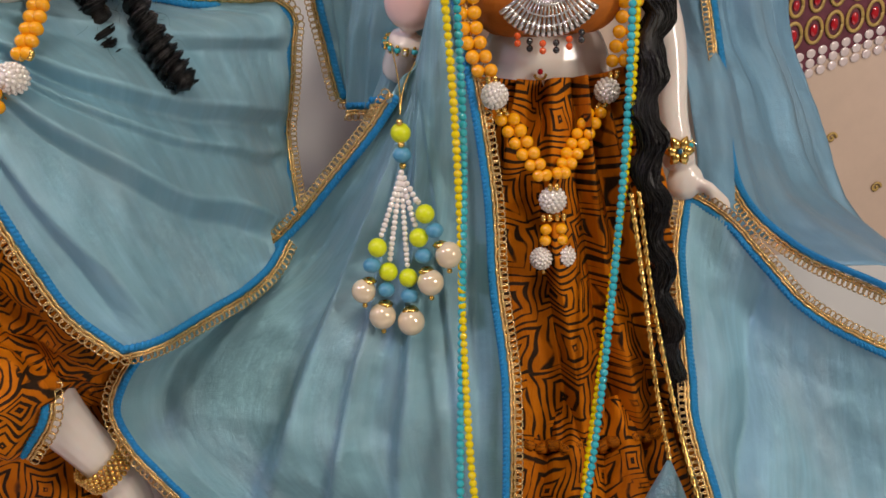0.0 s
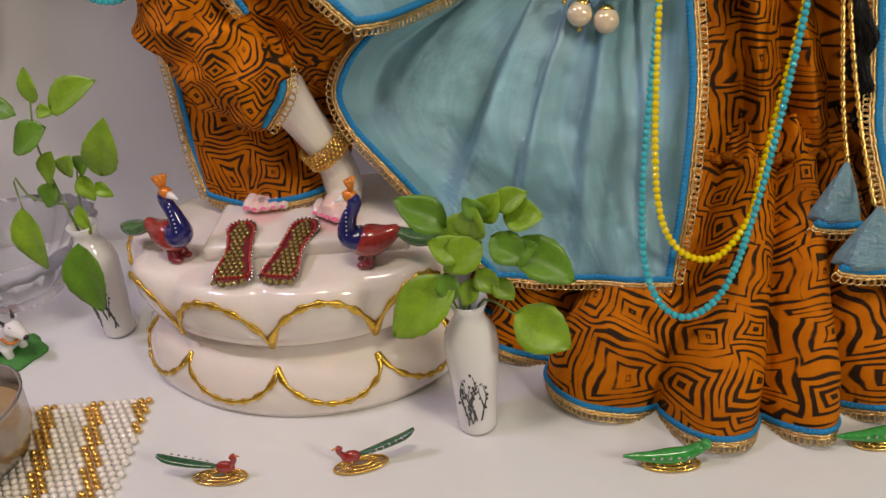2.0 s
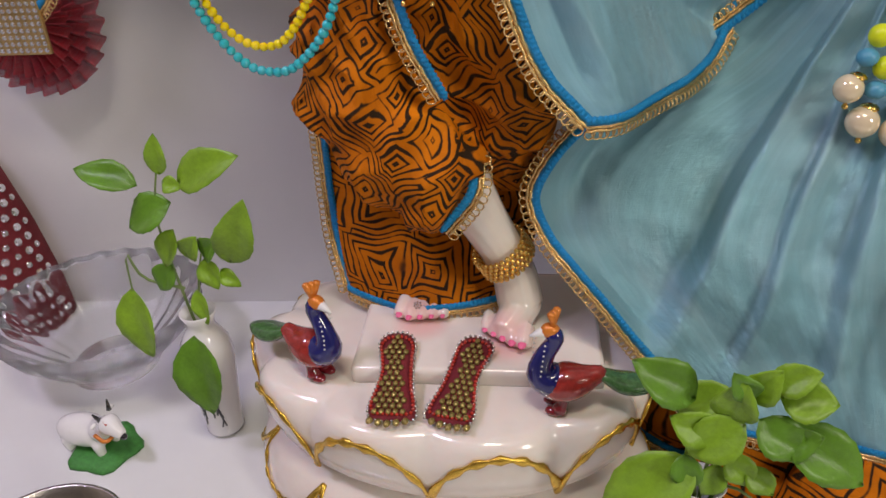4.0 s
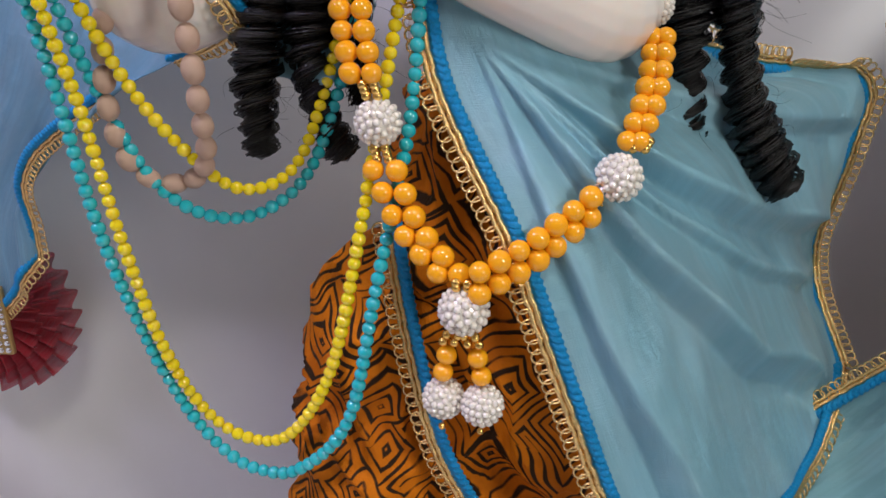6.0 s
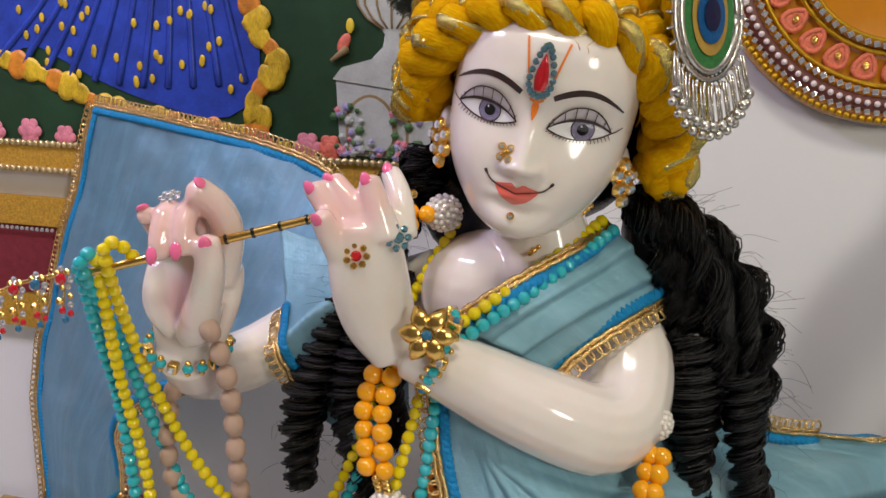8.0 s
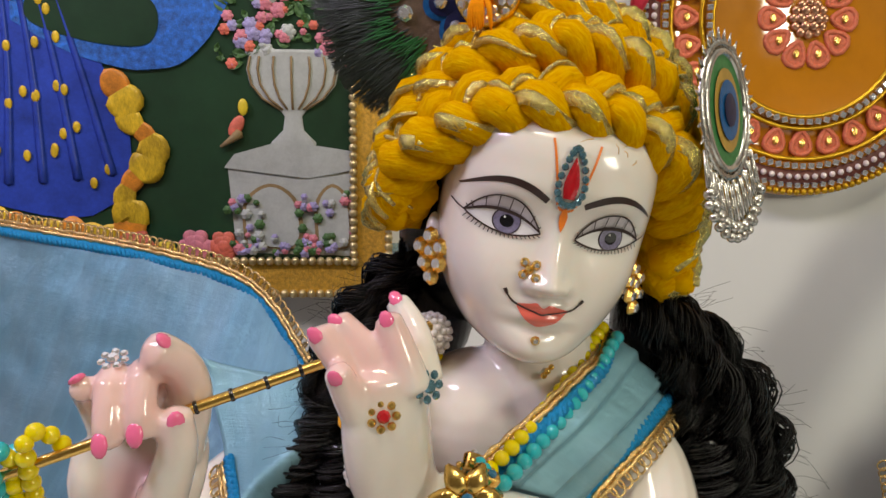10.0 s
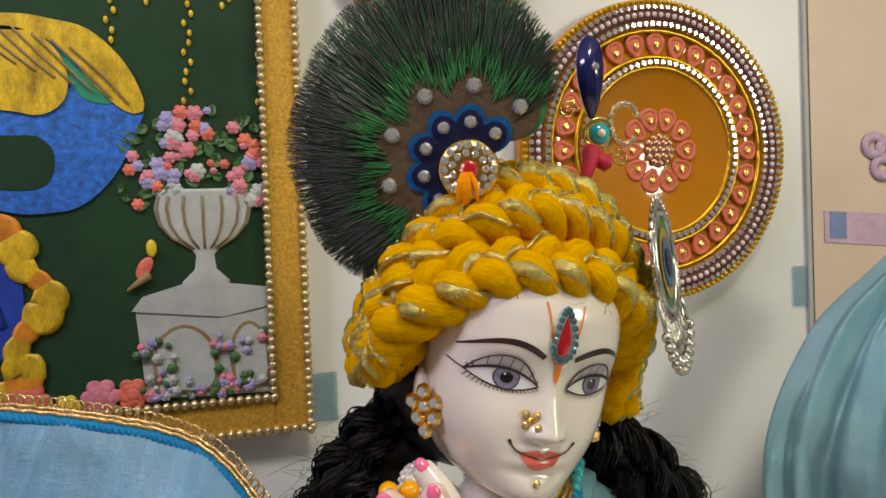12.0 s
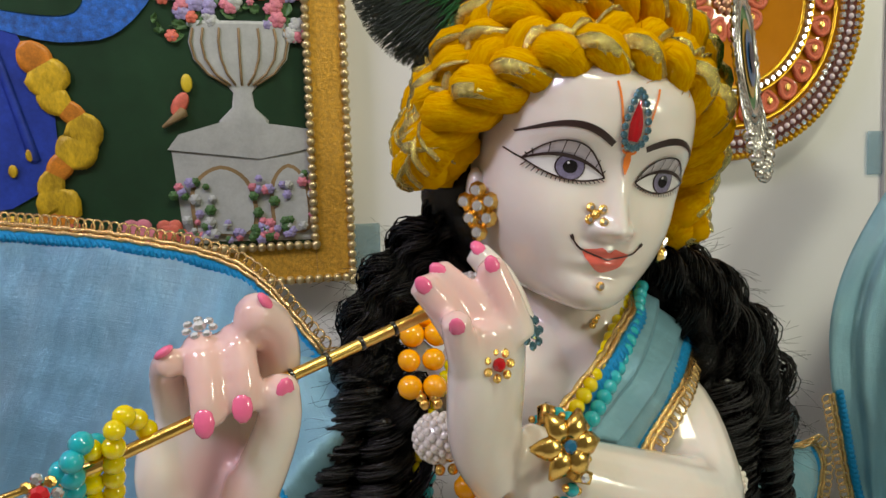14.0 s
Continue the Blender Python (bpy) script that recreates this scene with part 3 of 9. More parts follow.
def add_head(s):
    rows = []
    for z, w, f in zip(FZ, FW, FF):
        row = []
        for j in range(160):
            a = 2 * math.pi * j / 160
            x = w * math.copysign(abs(math.sin(a)) ** 0.92, math.sin(a))
            if math.cos(a) > 0:
                q = min(1.0, abs(x) / w)
                row.append(HEAD @ Vector((x, -(f * (1 - q ** 2.7) ** (1 / 2.3) + face_relief(x, z) * min(1, 4 * math.cos(a))), z)))
            else:
                row.append(HEAD @ Vector((x, -0.045 * math.cos(a) * min(1, f / 0.03), z)))
        rows.append(row)
    s.grid(rows, 0, True)
    for sd in (-1, 1):
        cx, cz, hw = X0 + sd * 0.0182, 0.0228, 0.0123

        def up(x):
            t = max(-1, min(1, (x - cx) / hw))
            return cz + 0.0042 * (1 - abs(t) ** 2.2) + 0.0011 * t * sd

        def dn(x):
            t = max(-1, min(1, (x - cx) / hw))
            return cz - 0.0034 * (1 - abs(t) ** 2.0) + 0.0011 * t * sd

        def lid(x):
            t = max(-1, min(1, (x - cx) / hw))
            return up(x) + 0.0050 * (1 - abs(t) ** 2.4)

        xs = steps(cx - hw, cx + hw, 40)
        face_patch(s, xs, dn, up, 5, 0.0005)
        face_patch(s, xs, up, lid, 4, 0.0004)
        ix, iz = cx + 0.0012, cz + 0.0008
        for rad, mt, lf in ((0.0046, 3, 0.0007), (0.0042, 6, 0.0009), (0.0022, 7, 0.0011)):
            pts = [(ix + rad * math.cos(k), iz + rad * math.sin(k)) for k in steps(0, 2 * math.pi, 28)]
            pts = [(x, min(up(x) - 0.0002, max(dn(x) + 0.0002, z))) for x, z in pts]
            b = len(s.v)
            s.v.append(tuple(face_at(ix, iz, lf)))
            s.v.extend(tuple(face_at(x, z, lf)) for x, z in pts)
            for i in range(28):
                s.face((b, b + 1 + i, b + 2 + i), mt)
        # catchlight of the eye, set in as a tiny white bead
        s.ball(face_at(ix - 0.0008, iz + 0.0012, 0.0012), 0.00045, 6, 4, 5)
        far = cx + sd * hw
        top = [(x, up(x)) for x in (xs if sd > 0 else xs[::-1])] + [(far + sd * 0.0020, up(far) + 0.0010), (far + sd * 0.0040, up(far) + 0.0026)]
        face_line(s, top, [0.0004 + 0.0009 * math.sin(math.pi * min(1, i / len(top))) for i in range(len(top))], 3, 0.0010)
        face_line(s, [(x, dn(x)) for x in xs], 0.00055, 3, 0.0009)
        face_line(s, [(x, lid(x)) for x in xs], 0.0005, 3, 0.0007)
        for i in range(2, 39, 2):
            x = xs[i]
            t = (x - cx) / hw
            if i % 3 == 1 or i in (2, 38):
                face_line(s, [(x, up(x)), (x + 0.0010 * t, up(x) + (lid(x) - up(x)) * 0.9 + 0.0004)], 0.00032, 3, 0.0010)
            face_line(s, [(x, dn(x)), (x + 0.0014 * t, dn(x) - 0.0013 - 0.0006 * (t * sd))], 0.00030, 3, 0.0010)
        br = [(X0 + sd * (0.0062 + 0.0270 * k), 0.0312 + 0.0064 * math.sin(0.30 + 2.65 * k)) for k in steps(0, 1, 26)]
        face_line(s, br, [0.0006 + 0.0018 * math.sin(math.pi * (0.30 + 0.70 * i / 26)) for i in range(27)], 3, 0.0003)
        face_line(s, [(X0 + sd * (0.0086 + 0.0050 * k), -0.0030 + 0.0040 * k * k + 0.0006 * k) for k in steps(0, 1, 8)], [0.0008 - 0.00004 * i + (0.0007 if i > 6 else 0) for i in range(9)], 3, 0.0004)
    xs = steps(X0 - 0.0092, X0 + 0.0092, 44)

    def seam(x):
        t = (x - X0) / 0.0092
        return -0.0046 + 0.0018 * t * t + 0.0006 * hump(t, 0, 0.25) * -1

    def bow(x):
        t = abs((x - X0) / 0.0092)
        return seam(x) + 0.0034 * (1 - t ** 1.6) - 0.0010 * hump(t, 0, 0.16) + 0.0004 * hump(t, 0.25, 0.15)

    def pout(x):
        t = (x - X0) / 0.0092
        return seam(x) - 0.0050 * max(0, 1 - abs(t) ** 2.3)

    face_patch(s, xs, seam, bow, 2, 0.0004)
    face_patch(s, xs, pout, seam, 2, 0.0004)
    face_line(s, [(x, seam(x)) for x in xs], 0.0005, 3, 0.0006)
    for sd in (-1, 1):
        face_line(s, [(X0 + sd * (0.0030 + 0.0050 * k), 0.0325 + 0.021 * k) for k in steps(0, 1, 8)], 0.0008, 8, 0.0004)
    face_line(s, [(X0 + 0.0025 * math.sin(a), 0.0320 - 0.0012 * math.cos(a)) for a in steps(-1.57, 1.57, 8)], 0.0008, 8, 0.0004)
    face_line(s, [(X0, 0.0315), (X0, 0.0290), (X0, 0.0265), (X0, 0.0238)], [0.0012, 0.0028, 0.0022, 0.0004], 8, 0.0005)
    for sd in (-1, 1):
        s.ball(HEAD @ Vector((sd * 0.0375, -0.004, 0.008)), (0.004, 0.006, 0.010), 10, 8, 0)


def nail(s, tip, towards, facing, r=0.0029):
    q = Matrix((Vector(facing).cross(towards).normalized(), Vector(towards).normalized(), Vector(facing).normalized())).transposed()
    s.ball(tip, (r * 0.78, r * 1.15, r * 0.36), 10, 6, 1, q)


def finger(s, pts, r0, r1):
    n = 10
    s.tube(spline(pts, n), [r0 + (r1 - r0) * i / n for i in range(n + 1)], 12)


STATUE_MATS = [MARBLE, NAIL, LIP, BROW, LID, EYE_WHITE, IRIS, PUPIL, TILAK]


def flute_player():
    b = Shape()
    b.tube(spline([HEAD @ Vector((0, 0.004, 0.0)), (-0.204, 0.655, 0.588), (-0.201, 0.660, 0.560)], 8), [0.021, 0.020, 0.0195, 0.020, 0.021, 0.023, 0.027, 0.030, 0.034], 18)
    b.ball((-0.206, 0.667, 0.540), (0.045, 0.029, 0.034), 20, 14)
    b.ball((-0.224, 0.652, 0.553), (0.034, 0.026, 0.030), 20, 14)
    b.ball((-0.205, 0.658, 0.500), (0.044, 0.032, 0.040), 20, 14)
    b.ball((-0.206, 0.656, 0.455), (0.040, 0.032, 0.045), 20, 14)
    b.tube(spline([(-0.174, 0.670, 0.545), (-0.163, 0.664, 0.533), (-0.159, 0.646, 0.514), (-0.165, 0.628, 0.509), (-0.182, 0.613, 0.517), (-0.210, 0.601, 0.530), (-0.234, 0.594, 0.542)], 24),
           [0.019, 0.0195, 0.020, 0.0205, 0.0208, 0.0208, 0.0205, 0.0202, 0.0199, 0.0196, 0.0193, 0.019, 0.0187, 0.0184, 0.0181, 0.0177, 0.0173, 0.0168, 0.0163, 0.0157, 0.0151, 0.0146, 0.0141, 0.0138, 0.0136], 18)
    b.tube(spline([(-0.2405, 0.594, 0.5405), (-0.2455, 0.585, 0.5560), (-0.2460, 0.5755, 0.5780), (-0.2450, 0.5735, 0.5930)], 16), [0.0132, 0.0134, 0.0138, 0.0143, 0.0148, 0.0152, 0.0155, 0.0157, 0.0158, 0.0158, 0.0157, 0.0155, 0.0152, 0.0148, 0.0143, 0.0136, 0.0126], 22, flat=0.62, side=(0.73, -0.68, 0.1))
    f = [[(-0.2515, 0.5690, 0.578), (-0.2545, 0.5625, 0.5895), (-0.2563, 0.5590, 0.5970)], [(-0.2505, 0.5715, 0.585), (-0.2590, 0.5680, 0.5985), (-0.2648, 0.5670, 0.6060)],
         [(-0.2450, 0.5735, 0.588), (-0.2515, 0.5725, 0.5995), (-0.2602, 0.5728, 0.6085)], [(-0.2380, 0.5745, 0.588), (-0.2415, 0.5735, 0.6005), (-0.2450, 0.5735, 0.6098)],
         [(-0.2350, 0.5830, 0.588), (-0.2395, 0.5880, 0.6020), (-0.2465, 0.5930, 0.6110)]]
    finger(b, [(-0.2430, 0.5745, 0.584), (-0.2465, 0.5735, 0.5955)], 0.0075, 0.0062)
    for p, r in zip(f, (0.0058, 0.0060, 0.0064, 0.0068, 0.0060)):
        finger(b, p, r, 0.0043)
    b.tube(spline([(-0.255, 0.668, 0.550), (-0.312, 0.660, 0.528), (-0.342, 0.628, 0.508), (-0.340, 0.592, 0.514), (-0.331, 0.572, 0.530)], 20), [0.019 - 0.00026 * i for i in range(21)], 16)
    b.tube(spline([(-0.3315, 0.5730, 0.526), (-0.3275, 0.5700, 0.542), (-0.3220, 0.5700, 0.559), (-0.3185, 0.5715, 0.574)], 12), [0.0140, 0.0146, 0.0154, 0.0162, 0.0170, 0.0176, 0.0180, 0.0182, 0.0182, 0.0180, 0.0175, 0.0166, 0.0150], 22, flat=0.46, side=(0.35, -0.92, 0.12))
    b.tube(spline([(-0.3230, 0.5635, 0.540), (-0.3155, 0.5615, 0.5460), (-0.3115, 0.5605, 0.556)], 8), [0.0060, 0.0066, 0.0072, 0.0076, 0.0079, 0.0080, 0.0080, 0.0079, 0.0077], 14)
    b.tube(spline([(-0.3290, 0.5640, 0.541), (-0.3370, 0.5630, 0.552), (-0.3370, 0.5640, 0.568)], 8), [0.0056, 0.0062, 0.0067, 0.0070, 0.0071, 0.0070, 0.0067, 0.0062, 0.0056], 14)
    l = [[(-0.3280, 0.5720, 0.570), (-0.3255, 0.5640, 0.5885), (-0.3218, 0.5520, 0.5930), (-0.3196, 0.5460, 0.5840), (-0.3193, 0.5450, 0.5762)],
         [(-0.3165, 0.5730, 0.572), (-0.3165, 0.5655, 0.5900), (-0.3135, 0.5555, 0.5945), (-0.3112, 0.5495, 0.5865), (-0.3110, 0.5485, 0.5785)],
         [(-0.3120, 0.5705, 0.564), (-0.3058, 0.5680, 0.5840), (-0.3052, 0.5600, 0.5965), (-0.3090, 0.5525, 0.6025)],
         [(-0.3340, 0.5690, 0.566), (-0.3335, 0.5610, 0.5805), (-0.3310, 0.5525, 0.5890), (-0.3278, 0.5475, 0.5912)],
         [(-0.3140, 0.5600, 0.549), (-0.3085, 0.5580, 0.560), (-0.3035, 0.5550, 0.573), (-0.3030, 0.5525, 0.5835)]]
    for p, r, r1 in zip(l, (0.0048, 0.0049, 0.0078, 0.0053, 0.0076), (0.0043, 0.0044, 0.0058, 0.0038, 0.0054)):
        finger(b, p, r, r1)
    # bent leg and both feet
    b.tube(spline([(-0.212, 0.626, 0.262), (-0.193, 0.617, 0.226), (-0.172, 0.619, 0.188), (-0.163, 0.622, 0.165), (-0.158, 0.618, 0.145)], 14), [0.022, 0.0215, 0.021, 0.020, 0.019, 0.018, 0.017, 0.016, 0.0155, 0.015, 0.015, 0.015, 0.0155, 0.016, 0.016], 16)
    b.tube(spline([(-0.156, 0.622, 0.146), (-0.160, 0.606, 0.141), (-0.166, 0.592, 0.137)], 8), [0.013, 0.014, 0.0135, 0.013, 0.0125, 0.012, 0.011, 0.010, 0.009], 14)
    b.tube(spline([(-0.226, 0.645, 0.136), (-0.226, 0.625, 0.134), (-0.224, 0.610, 0.132)], 8), [0.012, 0.012, 0.012, 0.0115, 0.011, 0.010, 0.009, 0.008, 0.007], 14)
    toes = []
    for i in range(5):
        toes.append(((-0.240 + 0.0075 * i, 0.600 + 0.002 * abs(i - 1), 0.1345), 0.0052 - 0.0004 * i))
        toes.append(((-0.178 + 0.0068 * i, 0.596 - 0.0035 * i + (0.002 if i == 4 else 0), 0.1345), 0.0042 + 0.0005 * i))
    for c, r in toes:
        b.tube(spline([(c[0], c[1] + 0.014, c[2] + 0.004), (c[0], c[1] + 0.004, c[2] + 0.003), c], 6), r, 10)
    s = melt(b, 0.0012, 4)
    add_head(s)
    for p, face in ((f[0], (-0.1, -0.95, 0.3)), (f[1], (-0.25, -0.9, 0.4)), (f[2], (-0.25, -0.9, 0.4)), (f[3], (0.0, -0.95, 0.35)), (f[4], (0.1, -0.9, 0.4)),
                    (l[0], (0.0, -0.98, 0.1)), (l[1], (0.08, -0.98, 0.1)), (l[2], (-0.1, -0.7, 0.7)), (l[3], (-0.1, -0.5, 0.85)), (l[4], (0.55, -0.82, 0.15))):
        a, c = Vector(p[-2]), Vector(p[-1])
        t = (c - a).normalized()
        n = (Vector(face) - t * t.dot(Vector(face))).normalized()
        nail(s, c - t * 0.0006 + n * (0.0034 if p in f else 0.0046 if p is l[2] else 0.0033 if p is l[3] else 0.0040), t, n, 0.0029 if p in f else 0.0034)
    for c, r in toes:
        nail(s, (c[0], c[1] - r * 0.55, c[2] + r * 0.62), (0, -0.7, -0.2), (0, -0.55, 0.83), r * 0.62)
    return single("flute_player_statue", s, STATUE_MATS, "glossy white marble statue with painted face and pink nails", "statue")


flute_player()


def lady():
    b = Shape()
    b.ball((0.155, 0.765, 0.415), (0.050, 0.042, 0.050), 18, 12)
    b.ball((0.155, 0.768, 0.490), (0.058, 0.042, 0.050), 18, 12)
    b.tube([(0.155, 0.770, 0.52), (0.155, 0.770, 0.56)], 0.021, 14)
    b.tube(spline([(0.215, 0.780, 0.510), (0.243, 0.765, 0.440), (0.247, 0.745, 0.380), (0.253, 0.736, 0.345)], 12), [0.018, 0.018, 0.018, 0.0175, 0.017, 0.016, 0.015, 0.014, 0.0132, 0.0125, 0.012, 0.012, 0.012], 14)
    b.ball((0.257, 0.734, 0.332), (0.014, 0.010, 0.015), 14, 10)
    for k in range(4):
        finger(b, [(0.260 + 0.004 * k, 0.732, 0.332 - 0.002 * k), (0.272 + 0.004 * k, 0.724, 0.330 - 0.004 * k), (0.278 + 0.002 * k, 0.722, 0.318 - 0.003 * k)], 0.0048, 0.0036)
    b.tube(spline([(0.095, 0.780, 0.510), (0.060, 0.765, 0.440), (0.050, 0.735, 0.425), (0.058, 0.718, 0.450)], 12), [0.018, 0.018, 0.018, 0.0175, 0.017, 0.0165, 0.016, 0.0155, 0.015, 0.0145, 0.014, 0.0135, 0.013], 14)
    b.ball((0.062, 0.712, 0.474), (0.019, 0.010, 0.020), 16, 12)
    for k in range(4):
        finger(b, [(0.050 + 0.008 * k, 0.710, 0.485), (0.050 + 0.008 * k, 0.702, 0.503), (0.051 + 0.008 * k, 0.700, 0.522)], 0.0050, 0.0036)
    s = melt(b, 0.0018, 5)
    single("lady_statue", s, [MARBLE], "white marble statue of a standing lady in layered cloth", "statue")


lady()
s = Shape()
s.ball((0.155, 0.764, 0.475), (0.060, 0.052, 0.040), 28, 18)
s.ball((0.130, 0.728, 0.470), (0.026, 0.024, 0.025), 18, 12)
s.ball((0.180, 0.728, 0.470), (0.026, 0.024, 0.025), 18, 12)
single("blouse", melt(s, 0.0022, 3), plain("orange_cotton", (0.50, 0.14, 0.008), 0.65, vary=0.2, scale=90, relief=0.5), "plain orange cotton blouse on the lady statue", "blouse")

# ---- clothes ----
def surface_of(name):
    ob = bpy.data.objects[name]
    data, m = ob.data, ob.matrix_basis
    return BVHTree.FromPolygons([m @ v.co for v in data.vertices], [f.vertices for f in data.polygons])


def lie_on(tree, p, gap=0.0018, reach=0.007):
    """Cloth that would sink a little into a body lies on its surface."""
    at, n, index, d = tree.find_nearest(p)
    return at + n * gap if d < reach and (p - at).dot(n) < gap else p


def pleat(a):
    """Overlapping pleats: a long soft slope, then a short steep drop."""
    f = (a / (2 * math.pi)) % 1.0
    return 2 * (f / 0.80 if f < 0.80 else (1 - f) / 0.20) - 1


def facet(a):
    """Stiff cloth: flat planes between crisp creases."""
    f = (a / (2 * math.pi)) % 1.0
    return 4 * abs(f - 0.5) - 1


def sheet(name, rows, nu, nv, mat, parent, fold=None, wrinkle=0.0015, seed=0, thick=0.0006, label="", over=None, fan=None):
    g, uvs = loft(rows, nu, nv, fold, wrinkle, seed, fan)
    if over:
        g = [[lie_on(over, p) for p in r] for r in g]
    s = Shape()
    s.grid(g, 0, False, uvs)
    ob = part(name, s, mat, parent, label)
    mod = ob.modifiers.new("thickness", "SOLIDIFY")
    mod.thickness, mod.offset = thick, 0.0
    return g


def edge(g, side):
    if side == "left":
        return [r[0] for r in g]
    if side == "right":
        return [r[-1] for r in g]
    return list(g[0]) if side == "top" else list(g[-1])


def thin(p, n=14):
    k = max(1, len(p) // n)
    q = p[::k]
    return q + [p[-1]] if (q[-1] - p[-1]).length > 1e-6 else q


def crisp(a):
    """A fold with a rounded crest and a sharp valley."""
    return 2.0 * abs(math.sin(a / 2)) ** 0.8 - 1.1


def fan_fold(origin, angles, depth, reach=0.09, back=0.6):
    """Folds that spread from one gathered spot: a crest at each angle, sharp valleys between."""
    def at(p):
        dx, dz = p.x - origin[0], p.z - origin[1]
        r, t = math.hypot(dx, dz), math.degrees(math.atan2(dz, dx))
        t += 1.8 * noise.noise(p * 14)
        grow = min(1.0, r / reach)
        total = 0.0
        for a, w, h in angles:
            k = (t - a) / w
            if -0.22 < k < 1:
                total += h * ((1 - k) ** 1.3 if k > 0 else (1 + k / 0.22))
        return depth * grow * (back - total)
    return at


DRAPE_KNOT = (-0.209, 0.503)
DRAPE_RAYS = ((-62, 13, 0.8), (-48, 10, 1.0), (-40, 5, 0.5), (-33, 13, 0.9), (-17, 14, 0.5))
CLOAK_KNOT = (0.064, 0.430)
CLOAK_RAYS = ((-130, 16, 0.35), (-114, 11, 1.0), (-106, 5, 0.5), (-96, 9, 0.55), (-86, 6, 0.35))


def cloth_thing(name, label, at):
    return thing(name, label, "cloth", at=at)


# flute player's front drape: folds that fan out from the waist
front = cloth_thing("front_drape", "sheer sky blue organza drape with blue and gold lace edges", (-0.11, 0.65, 0.29))
g = sheet("drape_cloth", [
    [(-0.229, 0.603, 0.530), (-0.205, 0.606, 0.527), (-0.180, 0.616, 0.524), (-0.160, 0.645, 0.515), (-0.150, 0.675, 0.500)],
    [(-0.219, 0.599, 0.484), (-0.185, 0.604, 0.487), (-0.155, 0.626, 0.489), (-0.120, 0.695, 0.487), (-0.085, 0.740, 0.481)],
    [(-0.188, 0.583, 0.430), (-0.160, 0.594, 0.440), (-0.125, 0.632, 0.450), (-0.080, 0.708, 0.462), (-0.035, 0.772, 0.474)],
    [(-0.165, 0.577, 0.374), (-0.135, 0.589, 0.385), (-0.105, 0.635, 0.400), (-0.070, 0.708, 0.420), (-0.033, 0.771, 0.448)],
    [(-0.143, 0.575, 0.322), (-0.120, 0.586, 0.333), (-0.092, 0.632, 0.350), (-0.062, 0.702, 0.365), (-0.047, 0.768, 0.368)],
    [(-0.117, 0.577, 0.292), (-0.098, 0.590, 0.291), (-0.078, 0.628, 0.291), (-0.050, 0.678, 0.297), (-0.034, 0.722, 0.326)],
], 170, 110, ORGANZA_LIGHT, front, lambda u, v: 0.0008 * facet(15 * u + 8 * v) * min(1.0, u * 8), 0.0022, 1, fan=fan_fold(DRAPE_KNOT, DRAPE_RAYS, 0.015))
lace(front, thin(edge(g, "left")), (-0.8, -0.2, -0.4))
lace(front, thin(edge(g, "bottom")), [(-0.3, 0, -1), (0.2, 0, -1), (0.8, 0, -0.6)])
lace(front, thin(edge(g, "right"))[5:], (1, 0.1, 0.1))
lace(front, thin(edge(g, "right"))[:6], (0.1, 0.1, 1))

sash = cloth_thing("chest_sash", "sky blue organza sash with gold trim across the chest", (-0.19, 0.63, 0.53))
g = sheet("sash_cloth", [
    [(-0.174, 0.668, 0.588), (-0.184, 0.645, 0.578), (-0.196, 0.622, 0.570), (-0.212, 0.609, 0.558), (-0.223, 0.604, 0.547), (-0.234, 0.608, 0.523)],
    [(-0.160, 0.666, 0.575), (-0.172, 0.643, 0.566), (-0.183, 0.625, 0.558), (-0.197, 0.615, 0.547), (-0.206, 0.611, 0.536), (-0.216, 0.611, 0.512)],
    [(-0.147, 0.672, 0.559), (-0.160, 0.650, 0.552), (-0.171, 0.637, 0.544), (-0.181, 0.630, 0.534), (-0.189, 0.626, 0.522), (-0.197, 0.622, 0.499)],
], 70, 40, ORGANZA_LIGHT, sash, lambda u, v: 0.0016 * pleat(16 * v + 5 * u * v) * min(1, v * 3) * min(1, (1 - v) * 5), 0.0010, 2, over=surface_of("flute_player_statue"))
lace(sash, thin(edge(g, "top")), (-0.6, 0, 0.7), loops=False)
lace(sash, thin(edge(g, "bottom"))[:12], (0.5, -0.2, -0.8))

arm = cloth_thing("arm_shawl", "blue violet organza shawl with gold trim behind the flute", (-0.5, 0.71, 0.30))
g = sheet("shawl_cloth", [
    [(-0.560, 0.733, 0.627), (-0.470, 0.720, 0.618), (-0.390, 0.706, 0.609), (-0.340, 0.700, 0.594), (-0.305, 0.680, 0.560)],
    [(-0.592, 0.733, 0.545), (-0.500, 0.716, 0.548), (-0.410, 0.690, 0.548), (-0.345, 0.672, 0.545), (-0.300, 0.660, 0.535)],
    [(-0.622, 0.730, 0.450), (-0.540, 0.712, 0.462), (-0.455, 0.688, 0.478), (-0.390, 0.668, 0.490), (-0.340, 0.655, 0.497)],
    [(-0.622, 0.722, 0.380), (-0.575, 0.712, 0.380), (-0.535, 0.705, 0.385), (-0.510, 0.700, 0.400), (-0.495, 0.690, 0.425)],
    [(-0.604, 0.710, 0.303), (-0.585, 0.706, 0.303), (-0.565, 0.704, 0.308), (-0.540, 0.702, 0.325), (-0.515, 0.700, 0.355)],
], 90, 70, ORGANZA_VIOLET, arm, lambda u, v: (0.005 * facet(8 * u + 3 * v) + 0.002 * facet(21 * u - 9 * v)) * min(1, v * 4) * u, 0.003, 3)
lace(arm, thin(edge(g, "top")), (0.1, 0, 1))
lace(arm, thin(edge(g, "left")), (-1, 0, 0.1))
lace(arm, thin(edge(g, "bottom")), (0.5, 0, -1))
